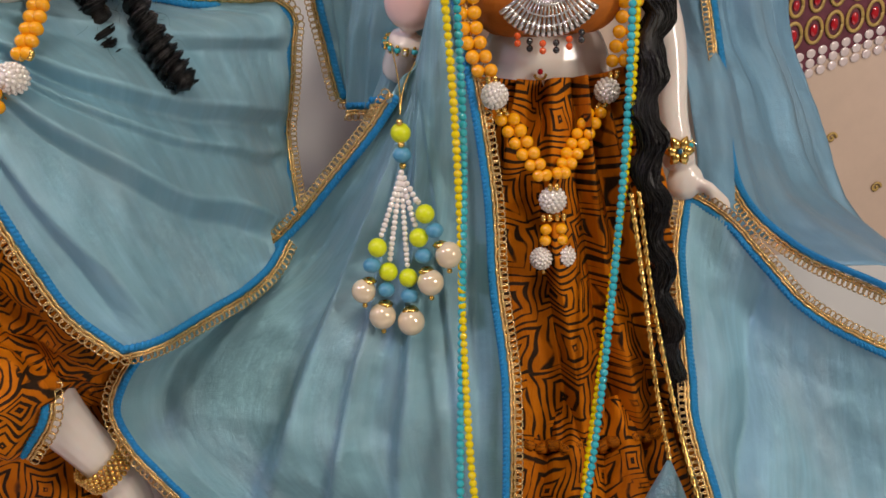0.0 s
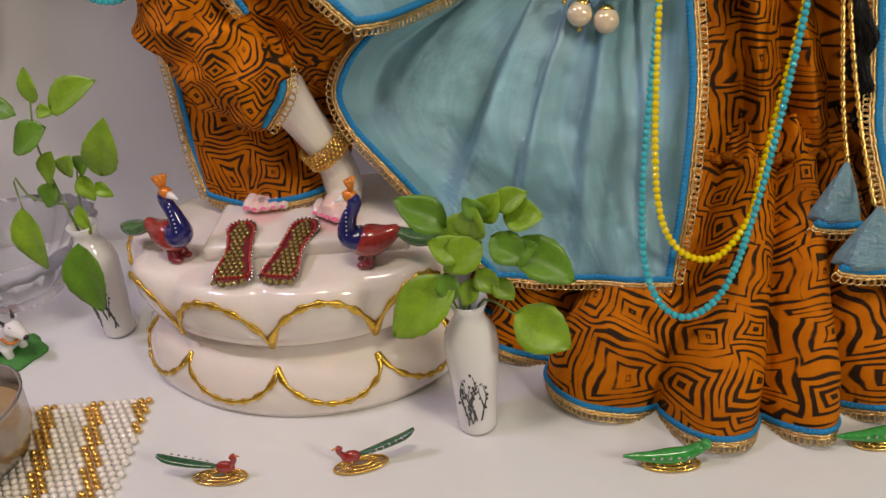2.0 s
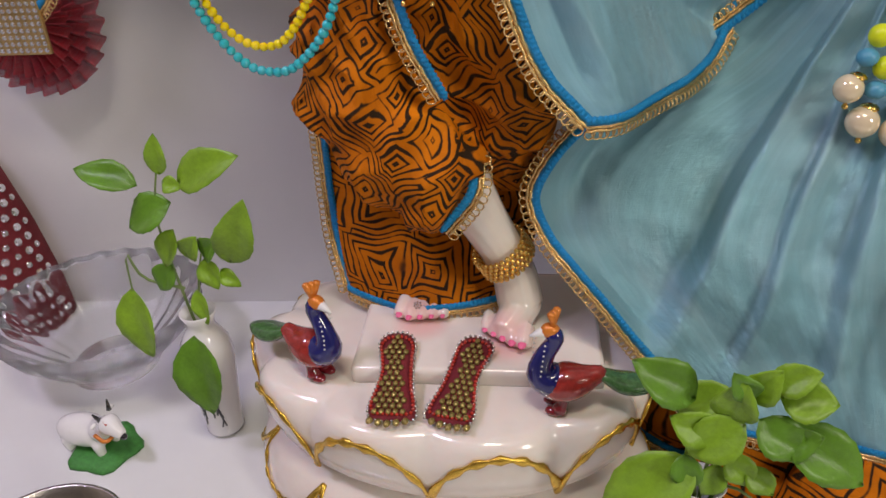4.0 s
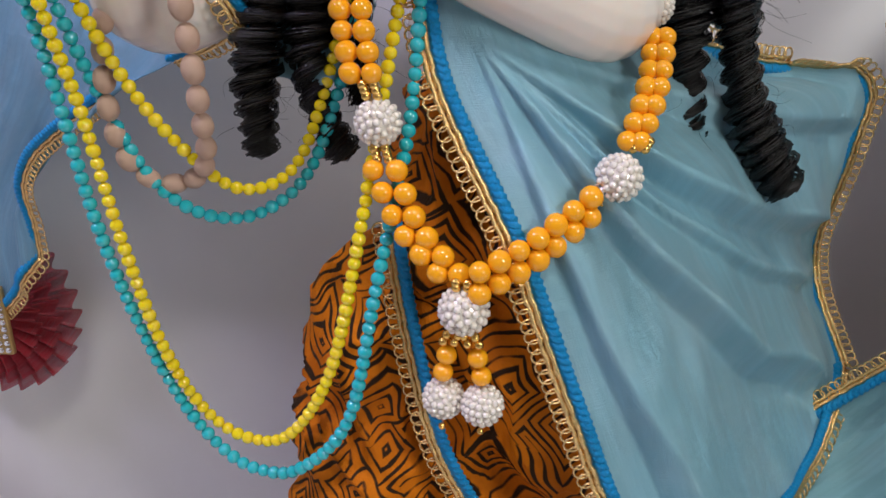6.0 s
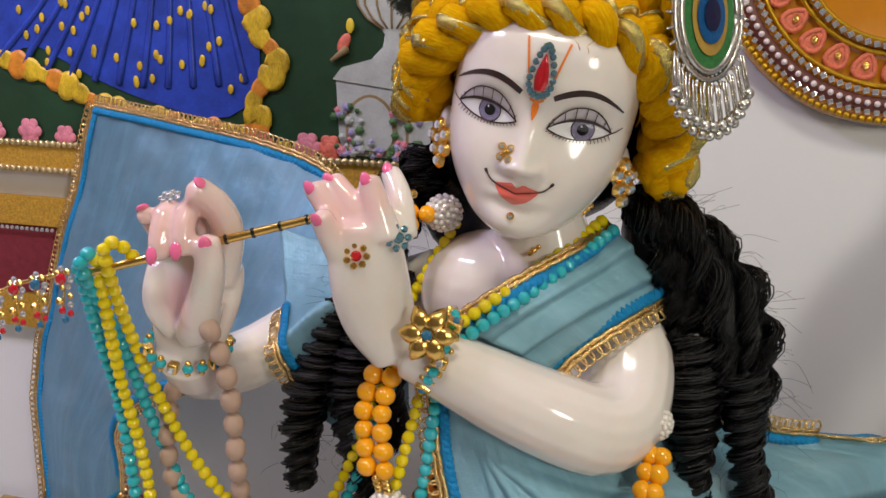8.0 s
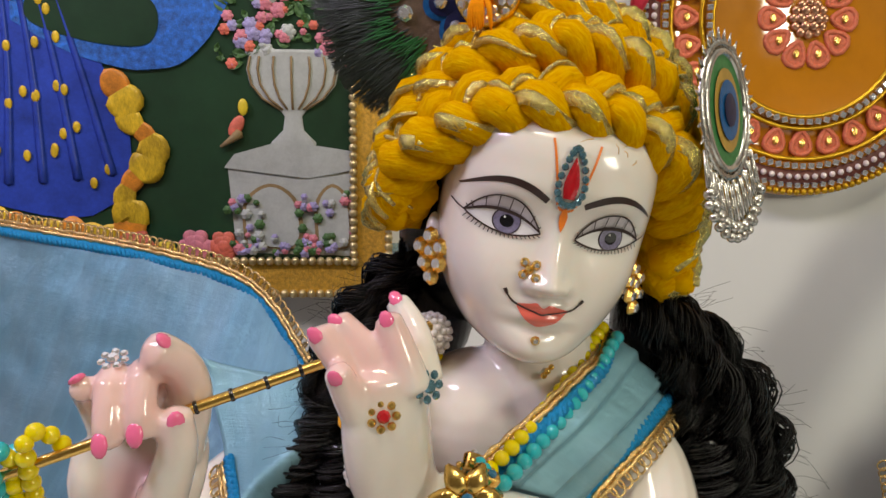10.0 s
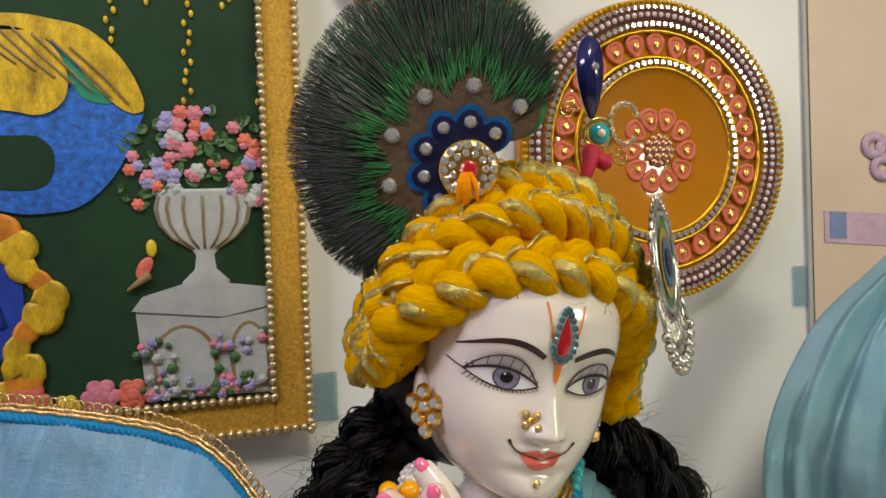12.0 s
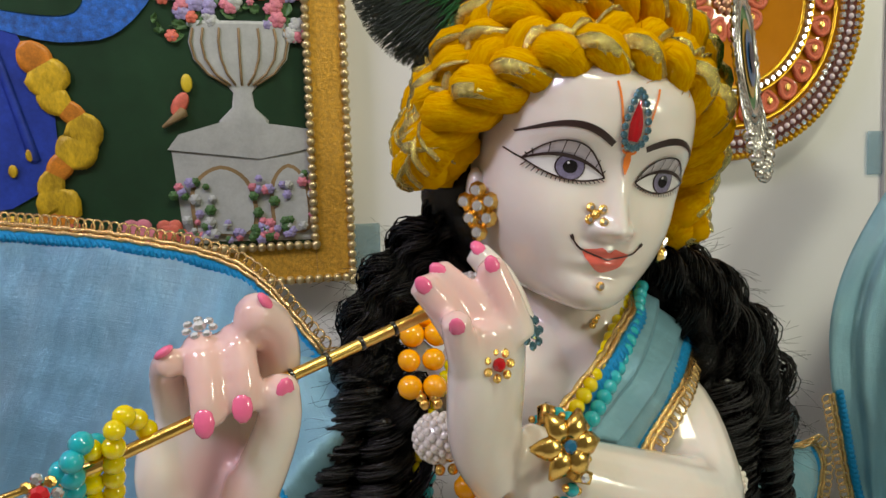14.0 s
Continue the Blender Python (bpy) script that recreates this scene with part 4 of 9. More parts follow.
lace(arm, thin(edge(g, "right"))[:6], (1, 0, 0.3))
lace(arm, thin(edge(g, "right"))[8:], (1, 0, -0.3))
g = sheet("arm_wrap", [
    [(-0.345, 0.662, 0.566), (-0.305, 0.655, 0.568), (-0.262, 0.668, 0.560)],
    [(-0.334, 0.640, 0.546), (-0.300, 0.636, 0.547), (-0.262, 0.660, 0.542)],
    [(-0.318, 0.624, 0.520), (-0.290, 0.628, 0.515), (-0.266, 0.655, 0.515)],
    [(-0.303, 0.628, 0.482), (-0.280, 0.632, 0.480), (-0.262, 0.655, 0.485)],
], 44, 44, ORGANZA_LIGHT, arm, lambda u, v: 0.007 * crisp(10 * v + 6 * u), 0.003, 4)
lace(arm, thin(edge(g, "left"))[6:], (-0.7, -0.2, -0.7), loops=True)

# lady's cloak: the large front sheet
cloak = cloth_thing("long_cloak", "silky sky blue organza cloak edged with blue and gold lace", (0.0, 0.6, 0.09))
g = sheet("cloak_cloth", [
    [(0.048, 0.692, 0.416), (0.064, 0.692, 0.445), (0.076, 0.695, 0.480), (0.088, 0.700, 0.520)],
    [(-0.004, 0.700, 0.355), (0.030, 0.684, 0.362), (0.070, 0.674, 0.366), (0.108, 0.675, 0.366)],
    [(-0.058, 0.695, 0.305), (0.000, 0.674, 0.302), (0.055, 0.655, 0.298), (0.110, 0.650, 0.294)],
    [(-0.128, 0.628, 0.268), (-0.050, 0.648, 0.252), (0.035, 0.630, 0.242), (0.115, 0.628, 0.240)],
    [(-0.150, 0.613, 0.221), (-0.065, 0.618, 0.205), (0.025, 0.604, 0.196), (0.114, 0.606, 0.200)],
    [(-0.098, 0.587, 0.166), (-0.035, 0.596, 0.152), (0.035, 0.586, 0.148), (0.111, 0.590, 0.152)],
    [(-0.030, 0.583, 0.085), (0.010, 0.580, 0.088), (0.055, 0.575, 0.091), (0.104, 0.571, 0.094)],
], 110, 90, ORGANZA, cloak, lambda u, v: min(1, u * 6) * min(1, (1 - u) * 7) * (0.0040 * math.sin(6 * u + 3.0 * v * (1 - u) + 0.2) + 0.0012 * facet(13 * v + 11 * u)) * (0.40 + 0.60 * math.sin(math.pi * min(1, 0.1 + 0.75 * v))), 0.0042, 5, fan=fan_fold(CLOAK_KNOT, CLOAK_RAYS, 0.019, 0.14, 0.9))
lace(cloak, thin(edge(g, "left"), 18), [(-0.7, 0, 0.7), (-0.7, 0, 0.6), (-0.9, 0, -0.1), (-0.6, 0, -0.8), (-0.6, 0, -0.8)])
lace(cloak, thin(edge(g, "bottom")), (0, -0.1, -1))
lace(cloak, thin(edge(g, "right"), 18), (1, 0, 0))

veil = cloth_thing("veil", "sheer sky blue organza veil edged with gold lace", (0.3, 0.8, 0.2))
g = sheet("veil_cloth", [
    [(0.078, 0.800, 0.665), (0.100, 0.790, 0.660), (0.130, 0.785, 0.650)],
    [(0.024, 0.800, 0.618), (0.060, 0.775, 0.610), (0.105, 0.760, 0.600)],
    [(-0.014, 0.792, 0.545), (0.035, 0.760, 0.540), (0.090, 0.735, 0.530)],
    [(-0.012, 0.780, 0.465), (0.025, 0.755, 0.470), (0.080, 0.722, 0.470)],
    [(-0.003, 0.768, 0.402), (0.012, 0.752, 0.396), (0.040, 0.722, 0.405)],
], 60, 60, ORGANZA_LIGHT, veil, lambda u, v: 0.007 * facet(13 * u + 5 * v) + 0.003 * pleat(31 * u + 3 * v), 0.004, 6, label="veil over the raised arm")
lace(veil, thin(edge(g, "left"))[10:], (-1, 0, -0.2))
lace(veil, thin(edge(g, "bottom")), (-0.3, 0, -1))
g = sheet("veil_fall", [
    [(0.262, 0.880, 0.600), (0.315, 0.870, 0.600), (0.350, 0.880, 0.600), (0.390, 0.900, 0.600)],
    [(0.275, 0.870, 0.452), (0.305, 0.860, 0.452), (0.345, 0.870, 0.450), (0.385, 0.890, 0.440)],
    [(0.280, 0.820, 0.387), (0.309, 0.822, 0.387), (0.365, 0.850, 0.370), (0.420, 0.870, 0.330)],
    [(0.275, 0.760, 0.330), (0.297, 0.745, 0.324), (0.375, 0.790, 0.300), (0.450, 0.840, 0.250)],
    [(0.270, 0.745, 0.300), (0.325, 0.690, 0.290), (0.410, 0.680, 0.270), (0.500, 0.760, 0.200)],
], 60, 60, ORGANZA_VIOLET, veil, lambda u, v: 0.006 * facet(13 * u + 2 * v) + 0.003 * facet(29 * u - 3 * v), 0.003, 7)
lace(veil, [(0.301, 0.858, 0.470), (0.307, 0.818, 0.387), (0.297, 0.742, 0.325), (0.318, 0.682, 0.297), (0.345, 0.604, 0.296)], [(-1, -0.2, 0), (-1, 0, 0), (-0.6, -0.3, -0.8), (-0.3, 0, -1), (-0.3, 0, -1)])
g = sheet("skirt_fall", [
    [(0.258, 0.736, 0.322), (0.288, 0.708, 0.304), (0.329, 0.660, 0.257), (0.410, 0.615, 0.222)],
    [(0.246, 0.702, 0.287), (0.288, 0.685, 0.240), (0.340, 0.645, 0.205), (0.420, 0.610, 0.180)],
    [(0.244, 0.662, 0.221), (0.290, 0.640, 0.180), (0.350, 0.615, 0.135), (0.430, 0.595, 0.110)],
    [(0.242, 0.630, 0.182), (0.285, 0.600, 0.130), (0.350, 0.580, 0.085), (0.440, 0.575, 0.060)],
    [(0.264, 0.572, 0.098), (0.300, 0.560, 0.070), (0.360, 0.555, 0.045), (0.450, 0.555, 0.025)],
    [(0.296, 0.542, 0.014), (0.325, 0.548, 0.006), (0.380, 0.545, 0.006), (0.460, 0.545, 0.006)],
], 80, 80, ORGANZA_LIGHT, veil, lambda u, v: -0.013 * crisp(17 * u + 5 * v) * math.sin(math.pi * min(1, u * 2 + 0.05)) * (0.3 + v * (1 - v)), 0.004, 8)
lace(veil, thin(edge(g, "left"), 16), (-1, 0, 0))
lace(veil, thin(edge(g, "top"), 10), (0.3, 0, 1))
lace(veil, thin(edge(g, "bottom"), 10), (0, -0.2, -1))

# lady's printed skirt: upper part, gathered band and flared ruffle
skirt = cloth_thing("printed_skirt", "orange skirt with black printed squares above a gathered ruffle", (0.14, 0.6, 0.01))


def ring(cx, cy, rx, ry, z, n=13, a0=200, a1=340):
    return [(cx + rx * math.cos(radians(a0 + (a1 - a0) * i / (n - 1))), cy + ry * math.sin(radians(a0 + (a1 - a0) * i / (n - 1))), z) for i in range(n)]


sheet("skirt_cloth", [ring(0.155, 0.760, 0.055, 0.050, 0.418), ring(0.155, 0.765, 0.085, 0.072, 0.340), ring(0.160, 0.770, 0.105, 0.090, 0.250), ring(0.165, 0.770, 0.125, 0.110, 0.155)],
      160, 60, PRINT, skirt, lambda u, v: (0.0110 + 0.004 * v) * pleat(52 * u + 2.2 * math.sin(7 * u) + 0.7 * math.sin(5 * v)) + 0.006 * math.sin(19 * u + 3 * v), 0.003, 9)
g = sheet("ruffle", [ring(0.165, 0.772, 0.112, 0.096, 0.180), ring(0.165, 0.768, 0.126, 0.110, 0.162), ring(0.160, 0.765, 0.138, 0.135, 0.140), ring(0.150, 0.765, 0.165, 0.190, 0.095), ring(0.140, 0.765, 0.200, 0.245, 0.040), ring(0.138, 0.765, 0.212, 0.258, 0.008)],
          260, 60, PRINT, skirt, lambda u, v: -(0.007 + 0.015 * v) * crisp(46 * u + 1.8 * math.sin(9 * u) + 0.8 * v) + 0.0035 * math.sin(150 * u) * max(0, 1 - 4 * v), 0.003, 10)
lace(skirt, thin(edge(g, "bottom"), 90), (0, -0.3, -1))
s = Shape()
band = spline(ring(0.165, 0.768, 0.131, 0.116, 0.158), 240)
s.tube([p + Vector((0, -0.003 * math.sin(i * 0.9), 0.002 * math.sin(i * 0.37))) for i, p in enumerate(band)], [0.0032 + 0.0012 * math.sin(i * 0.9) for i in range(241)], 10, around=0.01)
part("gathered_band", s, PRINT, skirt)

# flute player's wrapped trousers
dhoti = cloth_thing("wrapped_trousers", "orange wrapped trousers printed with black stripes and squares", (-0.22, 0.62, 0.12))
s = Shape()
s.tube(spline([(-0.205, 0.655, 0.475), (-0.208, 0.652, 0.430), (-0.212, 0.640, 0.390)], 10), [0.040 + 0.0014 * i for i in range(11)], 20)
s.tube(spline([(-0.235, 0.640, 0.400), (-0.252, 0.628, 0.365), (-0.256, 0.618, 0.315), (-0.240, 0.610, 0.268), (-0.196, 0.606, 0.230)], 16), [0.036, 0.037, 0.038, 0.038, 0.037, 0.036, 0.037, 0.038, 0.039, 0.040, 0.040, 0.039, 0.038, 0.036, 0.035, 0.033, 0.031], 20)
s.tube(spline([(-0.185, 0.640, 0.410), (-0.172, 0.634, 0.350), (-0.172, 0.640, 0.290), (-0.185, 0.655, 0.230)], 12), [0.040, 0.042, 0.043, 0.044, 0.044, 0.043, 0.042, 0.040, 0.037, 0.034, 0.031, 0.028, 0.026], 20)


s.tube(spline([(-0.215, 0.640, 0.420), (-0.212, 0.635, 0.350), (-0.205, 0.640, 0.290), (-0.200, 0.645, 0.240)], 10), 0.034, 18)


def creases(p, n):
    q = Vector((p.x * 30 + p.z * 22, p.y * 20, p.z * 30 - p.x * 26))
    r = Vector((p.x * 70 - p.z * 40, p.y * 50, p.z * 24))
    ridge = 1 - abs(noise.noise(Vector((p.x * 34 + p.z * 30, p.y * 12, p.z * 16 - p.x * 20)))) * 2
    return 0.0070 * noise.noise(q * 0.8) + 0.0022 * noise.noise(r) + 0.0075 * max(0.0, ridge) ** 2 - 0.003


part("trouser_wrap", melt(s, 0.0028, 4, creases), PRINT_BODY, dhoti)
s = Shape()
cuff = [Vector((-0.184, 0.603, 0.262)), Vector((-0.1805, 0.598, 0.255)), Vector((-0.182, 0.590, 0.238)), Vector((-0.200, 0.586, 0.214))]
lace(dhoti, cuff, (0.8, 0, -0.5))
lace(dhoti, [(-0.240, 0.597, 0.430), (-0.230, 0.588, 0.385), (-0.217, 0.583, 0.338), (-0.199, 0.586, 0.300)], (-0.9, 0, -0.3))
g = sheet("back_panel", [
    [(-0.300, 0.640, 0.262), (-0.260, 0.650, 0.262), (-0.210, 0.655, 0.262), (-0.150, 0.650, 0.262)],
    [(-0.302, 0.640, 0.190), (-0.260, 0.640, 0.190), (-0.210, 0.645, 0.190), (-0.152, 0.650, 0.190)],
    [(-0.286, 0.628, 0.134), (-0.250, 0.612, 0.1315), (-0.205, 0.612, 0.137), (-0.160, 0.622, 0.147)],
], 60, 40, PRINT, dhoti, lambda u, v: 0.003 * math.sin(14 * u + 4 * v), 0.003, 11)
lace(dhoti, thin(edge(g, "left")), (-1, 0, 0))
lace(dhoti, thin(edge(g, "bottom")), (0, 0, -1))

# ---- head dress, hair and jewellery of the flute player ----
def head(x, y, z):
    return HEAD @ Vector((x, y, z))


turban = thing("turban", "yellow wool turban braided with gold mesh ribbon", "turban", at=head(0, 0, 0.05))
s = Shape()
rows = []
for i in range(17):
    a = math.pi * (0.02 + 0.60 * i / 16)
    rows.append([head(0.044 * math.sin(a) * math.cos(k), 0.008 + 0.042 * math.sin(a) * math.sin(k), 0.040 + 0.044 * math.cos(a) + (0.034 * max(0, -math.sin(k)) * (i / 16) ** 2)) for k in [2 * math.pi * j / 40 for j in range(40)]])
s.grid(rows, 0, True)
part("turban_core", s, YARN, turban)


def braid_path(al, drop, rad, n=120):
    """An arc over the head from ear to ear, leaning back by al degrees."""
    out, nor = [], []
    for i in range(n + 1):
        t = radians(-104 + 208 * i / n)
        c = math.cos(t)
        f, u = math.cos(radians(al)), math.sin(radians(al))
        d = Vector((math.sin(t) * 1.02, -c * f + 0.10 * (1 - max(0, c)), c * u))
        base = Vector((0, 0.004, drop))
        low = max(0.0, (math.degrees(t) - 55) / 49) if al > 80 else 0.0
        base += Vector((0.004 * low, 0, -0.011 * low * low))
        p = base + Vector((d.x * rad, d.y * rad * 0.96, d.z * rad * (1.0 + 0.26 * max(0.0, u - 0.70) / 0.30)))
        out.append(HEAD @ p)
        nor.append((HEAD.to_3x3() @ d).normalized())
    return out, nor


def plait(path, nor, width, r, cycles, ribbon=(1,)):
    n = len(path) - 1
    for k in range(3):
        pts = []
        for i in range(n + 1):
            t = (path[min(i + 1, n)] - path[max(i - 1, 0)]).normalized()
            side = t.cross(nor[i]).normalized()
            a = 2 * math.pi * (cycles * i / n + k / 3)
            pts.append(path[i] + side * width * math.sin(a) + nor[i] * r * 0.85 * math.sin(2 * a))
        s = Shape()
        rad = [r * (1.0 + 0.12 * math.sin(7 * i / n + k)) for i in range(n + 1)]
        s.tube(pts, rad, 10, around=0.5)
        part("yarn_strand", s, YARN, turban)
        for sign in ribbon:
            q = Shape()
            off = []
            for i in range(n + 1):
                t = (pts[min(i + 1, n)] - pts[max(i - 1, 0)]).normalized()
                side = t.cross(nor[i]).normalized()
                off.append(pts[i] + nor[i] * rad[i] * 0.66 + side * rad[i] * 0.70 * sign * (1 if k != 1 else -1))
            q.tube(off, r * 0.44, 6, flat=0.30, side=None)
            part("gold_ribbon", q, RIBBON, turban, "gold mesh ribbon woven into the braid")


for al, drop, rad, cyc, w, r in ((48.5, 0.023, 0.0535, 5.0, 0.0064, 0.0066), (67, 0.025, 0.0550, 6.0, 0.0058, 0.0060), (82, 0.027, 0.0550, 6.0, 0.0058, 0.0060), (102, 0.028, 0.0540, 6.0, 0.0058, 0.0060), (124, 0.027, 0.0530, 5.5, 0.0060, 0.0062), (150, 0.025, 0.0510, 5.0, 0.0064, 0.0064)):
    plait(*braid_path(al, drop, rad), w, r, cyc, (1, -1) if al > 80 else (1,))
# loose tufts of wool
s = Shape()
for i in range(160):
    t, a = random.uniform(-0.9, 0.9), random.uniform(0.4, 2.2)
    d = Vector((math.sin(t), -math.cos(t) * math.cos(a), math.cos(t) * math.sin(a)))
    p = Vector((0, 0.004, 0.029)) + d * 0.0585
    q = p + Vector((random.uniform(-1, 1), random.uniform(-1, 1), random.uniform(-1, 1))) * 0.004 + d * 0.0015
    s.tube([HEAD @ p, HEAD @ ((p + q) / 2 + d * 0.001), HEAD @ q], [0.00018, 0.00014, 0.00006], 4)
tagged(part("wool_fluff", s, YARN, turban), kind="stuff")

# peacock feather fan
FAN_C = Vector((-0.222, 0.632, 0.716))
FAN_N = (Vector((-0.255, 0.34, 0.70)) - FAN_C).normalized()
FAN_X = Vector((0, 0, 1)).cross(FAN_N).normalized()
FAN_X = -FAN_X if FAN_X.x < 0 else FAN_X
FAN_Y = FAN_X.cross(FAN_N) if FAN_X.cross(FAN_N).z > 0 else -FAN_X.cross(FAN_N)


def fan_at(ang, r, lift=0.0):
    return FAN_C + FAN_X * (r * math.cos(ang)) + FAN_Y * (r * math.sin(ang)) + FAN_N * lift


fan = thing("peacock_feather_fan", "round fan of dark green peacock feathers with blue eyes and stones", "feather fan", at=FAN_C)
BARB = plain("dark_green_barbs", (0.022, 0.032, 0.022), 0.38, vary=0.5, scale=220, spec=0.7)
BARB_GREEN = plain("iridescent_green_barbs", (0.02, 0.10, 0.035), 0.32, 0.3, vary=0.5, scale=260)
BARB_BROWN = plain("bronze_brown_barbs", (0.10, 0.062, 0.035), 0.4, 0.25, vary=0.4, scale=500, relief=0.4)
EYE_BLUE = plain("peacock_navy", (0.010, 0.012, 0.060), 0.35, 0.3, vary=0.4, scale=500)
EYE_RIM = plain("peacock_blue", (0.01, 0.10, 0.30), 0.3, 0.35, vary=0.4, scale=500)
EYE_GREEN = plain("peacock_green", (0.045, 0.20, 0.06), 0.35, 0.3, vary=0.35, scale=500)
A0, A1 = radians(38), radians(248)
FAN_R = ((38, 0.044), (55, 0.058), (75, 0.070), (110, 0.077), (160, 0.071), (200, 0.065), (248, 0.056))


def fan_reach(a):
    return float(np.interp(math.degrees(a), [p[0] for p in FAN_R], [p[1] for p in FAN_R]))


s = Shape()
for i in range(2600):
    a = random.uniform(A0, A1)
    reach = fan_reach(a)
    r0, r1 = random.uniform(0.3, 0.66) * reach, reach * (1 - 0.025 * random.random() ** 2) * (1 + 0.012 * math.sin(9 * a))
    bend = random.uniform(-0.07, 0.07)
    mat = 1 if (random.random() < 0.25 and math.sin(a * 1.3) > -0.2) else 0
    pts = [fan_at(a + bend * k * k, r0 + (r1 - r0) * k, 0.0006 + random.uniform(0, 0.0022) + 0.002 * math.sin(3 * k)) for k in (0, 0.35, 0.7, 1.0)]
    s.tube(pts, [0.00030, 0.00030, 0.00024, 0.00010], 3, mat, caps=False)
tagged(part("barb_fringe", s, [BARB, BARB_GREEN], fan), kind="stuff")
s = Shape()
s.grid([[fan_at(a, r * fan_reach(a), -0.001) for a in steps(A0, A1, 60)] for r in (0.06, 0.3, 0.6, 0.9)], 0)
part("feather_backing", s, BARB, fan).modifiers.new("thickness", "SOLIDIFY").thickness = 0.0008


def lobe(c, r0, r1, lift, ang):
    s = Shape()
    b = len(s.v)
    s.v.append(tuple(c + FAN_N * (lift + 0.0006)))
    n = 28
    for k in range(n):
        t = 2 * math.pi * k / n
        d = Vector((math.cos(t) * r1, math.sin(t) * r0))
        x, y = d.x * math.cos(ang) - d.y * math.sin(ang), d.x * math.sin(ang) + d.y * math.cos(ang)
        s.v.append(tuple(c + FAN_X * x + FAN_Y * y + FAN_N * lift))
    for k in range(n):
        s.face((b, b + 1 + k, b + 1 + (k + 1) % n))
    return s


s = Shape()
for i in range(420):
    a = random.uniform(A0, A1)
    r0 = 0.030 + 0.008 * abs(math.cos((a - radians(45)) * 180 / 38)) + random.uniform(-0.004, 0.002)
    r1 = r0 + random.uniform(0.004, 0.012)
    s.tube([fan_at(a + random.uniform(-0.02, 0.02), r0 + (r1 - r0) * k, 0.0042 + 0.001 * math.sin(3 * k)) for k in (0, 0.5, 1.0)], [0.00030, 0.00026, 0.00008], 3, caps=False)
tagged(part("green_fringe", s, EYE_GREEN, fan), kind="stuff")
for i in range(6):
    a = radians(45 + 37 * i)
    part("feather_eye", lobe(fan_at(a, 0.0290), 0.0108, 0.0122, 0.0030, a), EYE_GREEN, fan)
    part("eye_bronze", lobe(fan_at(a, 0.0268), 0.0096, 0.0112, 0.0036, a), BARB_BROWN, fan)
    gem(fan, fan_at(a, 0.0305, 0.0042), FAN_N, 0.0031)
    part("blue_rim", lobe(fan_at(a, 0.0160), 0.0064, 0.0076, 0.0044, a), EYE_RIM, fan)
    part("blue_heart", lobe(fan_at(a, 0.0146), 0.0053, 0.0066, 0.0050, a), EYE_BLUE, fan)
    gem(fan, fan_at(a, 0.0165, 0.0056), FAN_N, 0.0025)
s = Shape()
s.lathe([(0.0003, 0.004), (0.008, 0.0038), (0.0112, 0.003), (0.0120, 0.001), (0.0115, 0.0)], seg=24, m=Matrix((FAN_X, FAN_Y, FAN_N)).transposed(), c=fan_at(radians(-60), 0.002, 0.0055))
part("oval_brooch", s, GOLD, fan)
for count, rr in ((16, 0.0095), (11, 0.0064)):
    for i in range(count):
        k = 2 * math.pi * i / count
        gem(fan, fan_at(radians(-60), 0.002, 0.0088) + FAN_X * (rr * math.cos(k)) + FAN_Y * (rr * math.sin(k)), FAN_N, 0.0016)
gem(fan, fan_at(radians(-60), 0.002, 0.0095), FAN_N, 0.0036, RUBY)
s = Shape()
for k in range(26):
    dx = random.uniform(-0.0042, 0.0042)
    s.tube(spline([fan_at(radians(-90), 0.003, 0.0125) + FAN_X * dx * 0.4, fan_at(radians(-90), 0.008, 0.0145) + FAN_X * dx * 0.9, fan_at(radians(-90), 0.0135 + random.uniform(-0.0015, 0.0015), 0.0135) + FAN_X * dx], 6), [0.0008, 0.0009, 0.0009, 0.0008, 0.0007, 0.0006, 0.0003], 5)
tagged(part("orange_tuft", s, plain("orange_fluff", (0.90, 0.28, 0.01), 0.85, vary=0.25, scale=400, spec=0.05), fan), kind="stuff")

# small crest with a blue leaf
crest = thing("crest_brooch", "gold crest brooch with a blue enamel leaf and pearl", "brooch", at=(-0.163, 0.65, 0.72))
s = Shape()
s.slab([(0.0055 * math.sin(t) * (1 - 0.35 * math.cos(t)), 0.0175 * -math.cos(t)) for t in steps(0, 2 * math.pi, 20)[:-1]], 0.0016, m=Matrix.Translation((-0.1655, 0.648, 0.753)))
part("enamel_leaf", s, plain("deep_blue_enamel", (0.012, 0.014, 0.10), 0.15, vary=0.3, coat=0.8), crest)
s = Shape()
s.tube([Vector((-0.163, 0.6475, 0.729)) + Vector((0.0062 * math.cos(t), 0, 0.0062 * math.sin(t))) for t in steps(0, 2 * math.pi, 24)], 0.0012, 6)
s.tube([Vector((-0.152, 0.6475, 0.733)) + Vector((0.0062 * math.cos(t), 0, 0.0085 * math.sin(t))) for t in steps(0.4, 5.6, 24)], 0.0012, 6)
for cx, cz, sg in ((-0.176, 0.739, 1), (-0.1545, 0.7185, -1)):
    s.tube([Vector((cx, 0.6475, cz)) + Vector((sg * 0.0042 * (1 - t / 12) * math.cos(t), 0, 0.0042 * (1 - t / 12) * math.sin(t))) for t in steps(0, 10, 36)], 0.0006, 5)
part("gold_scrollwork", s, GOLD, crest)
bead(crest, "cabochon", TEAL_BEAD, (-0.163, 0.6465, 0.729), 0.0046, "turquoise_cabochon", (1, 0.6, 1))
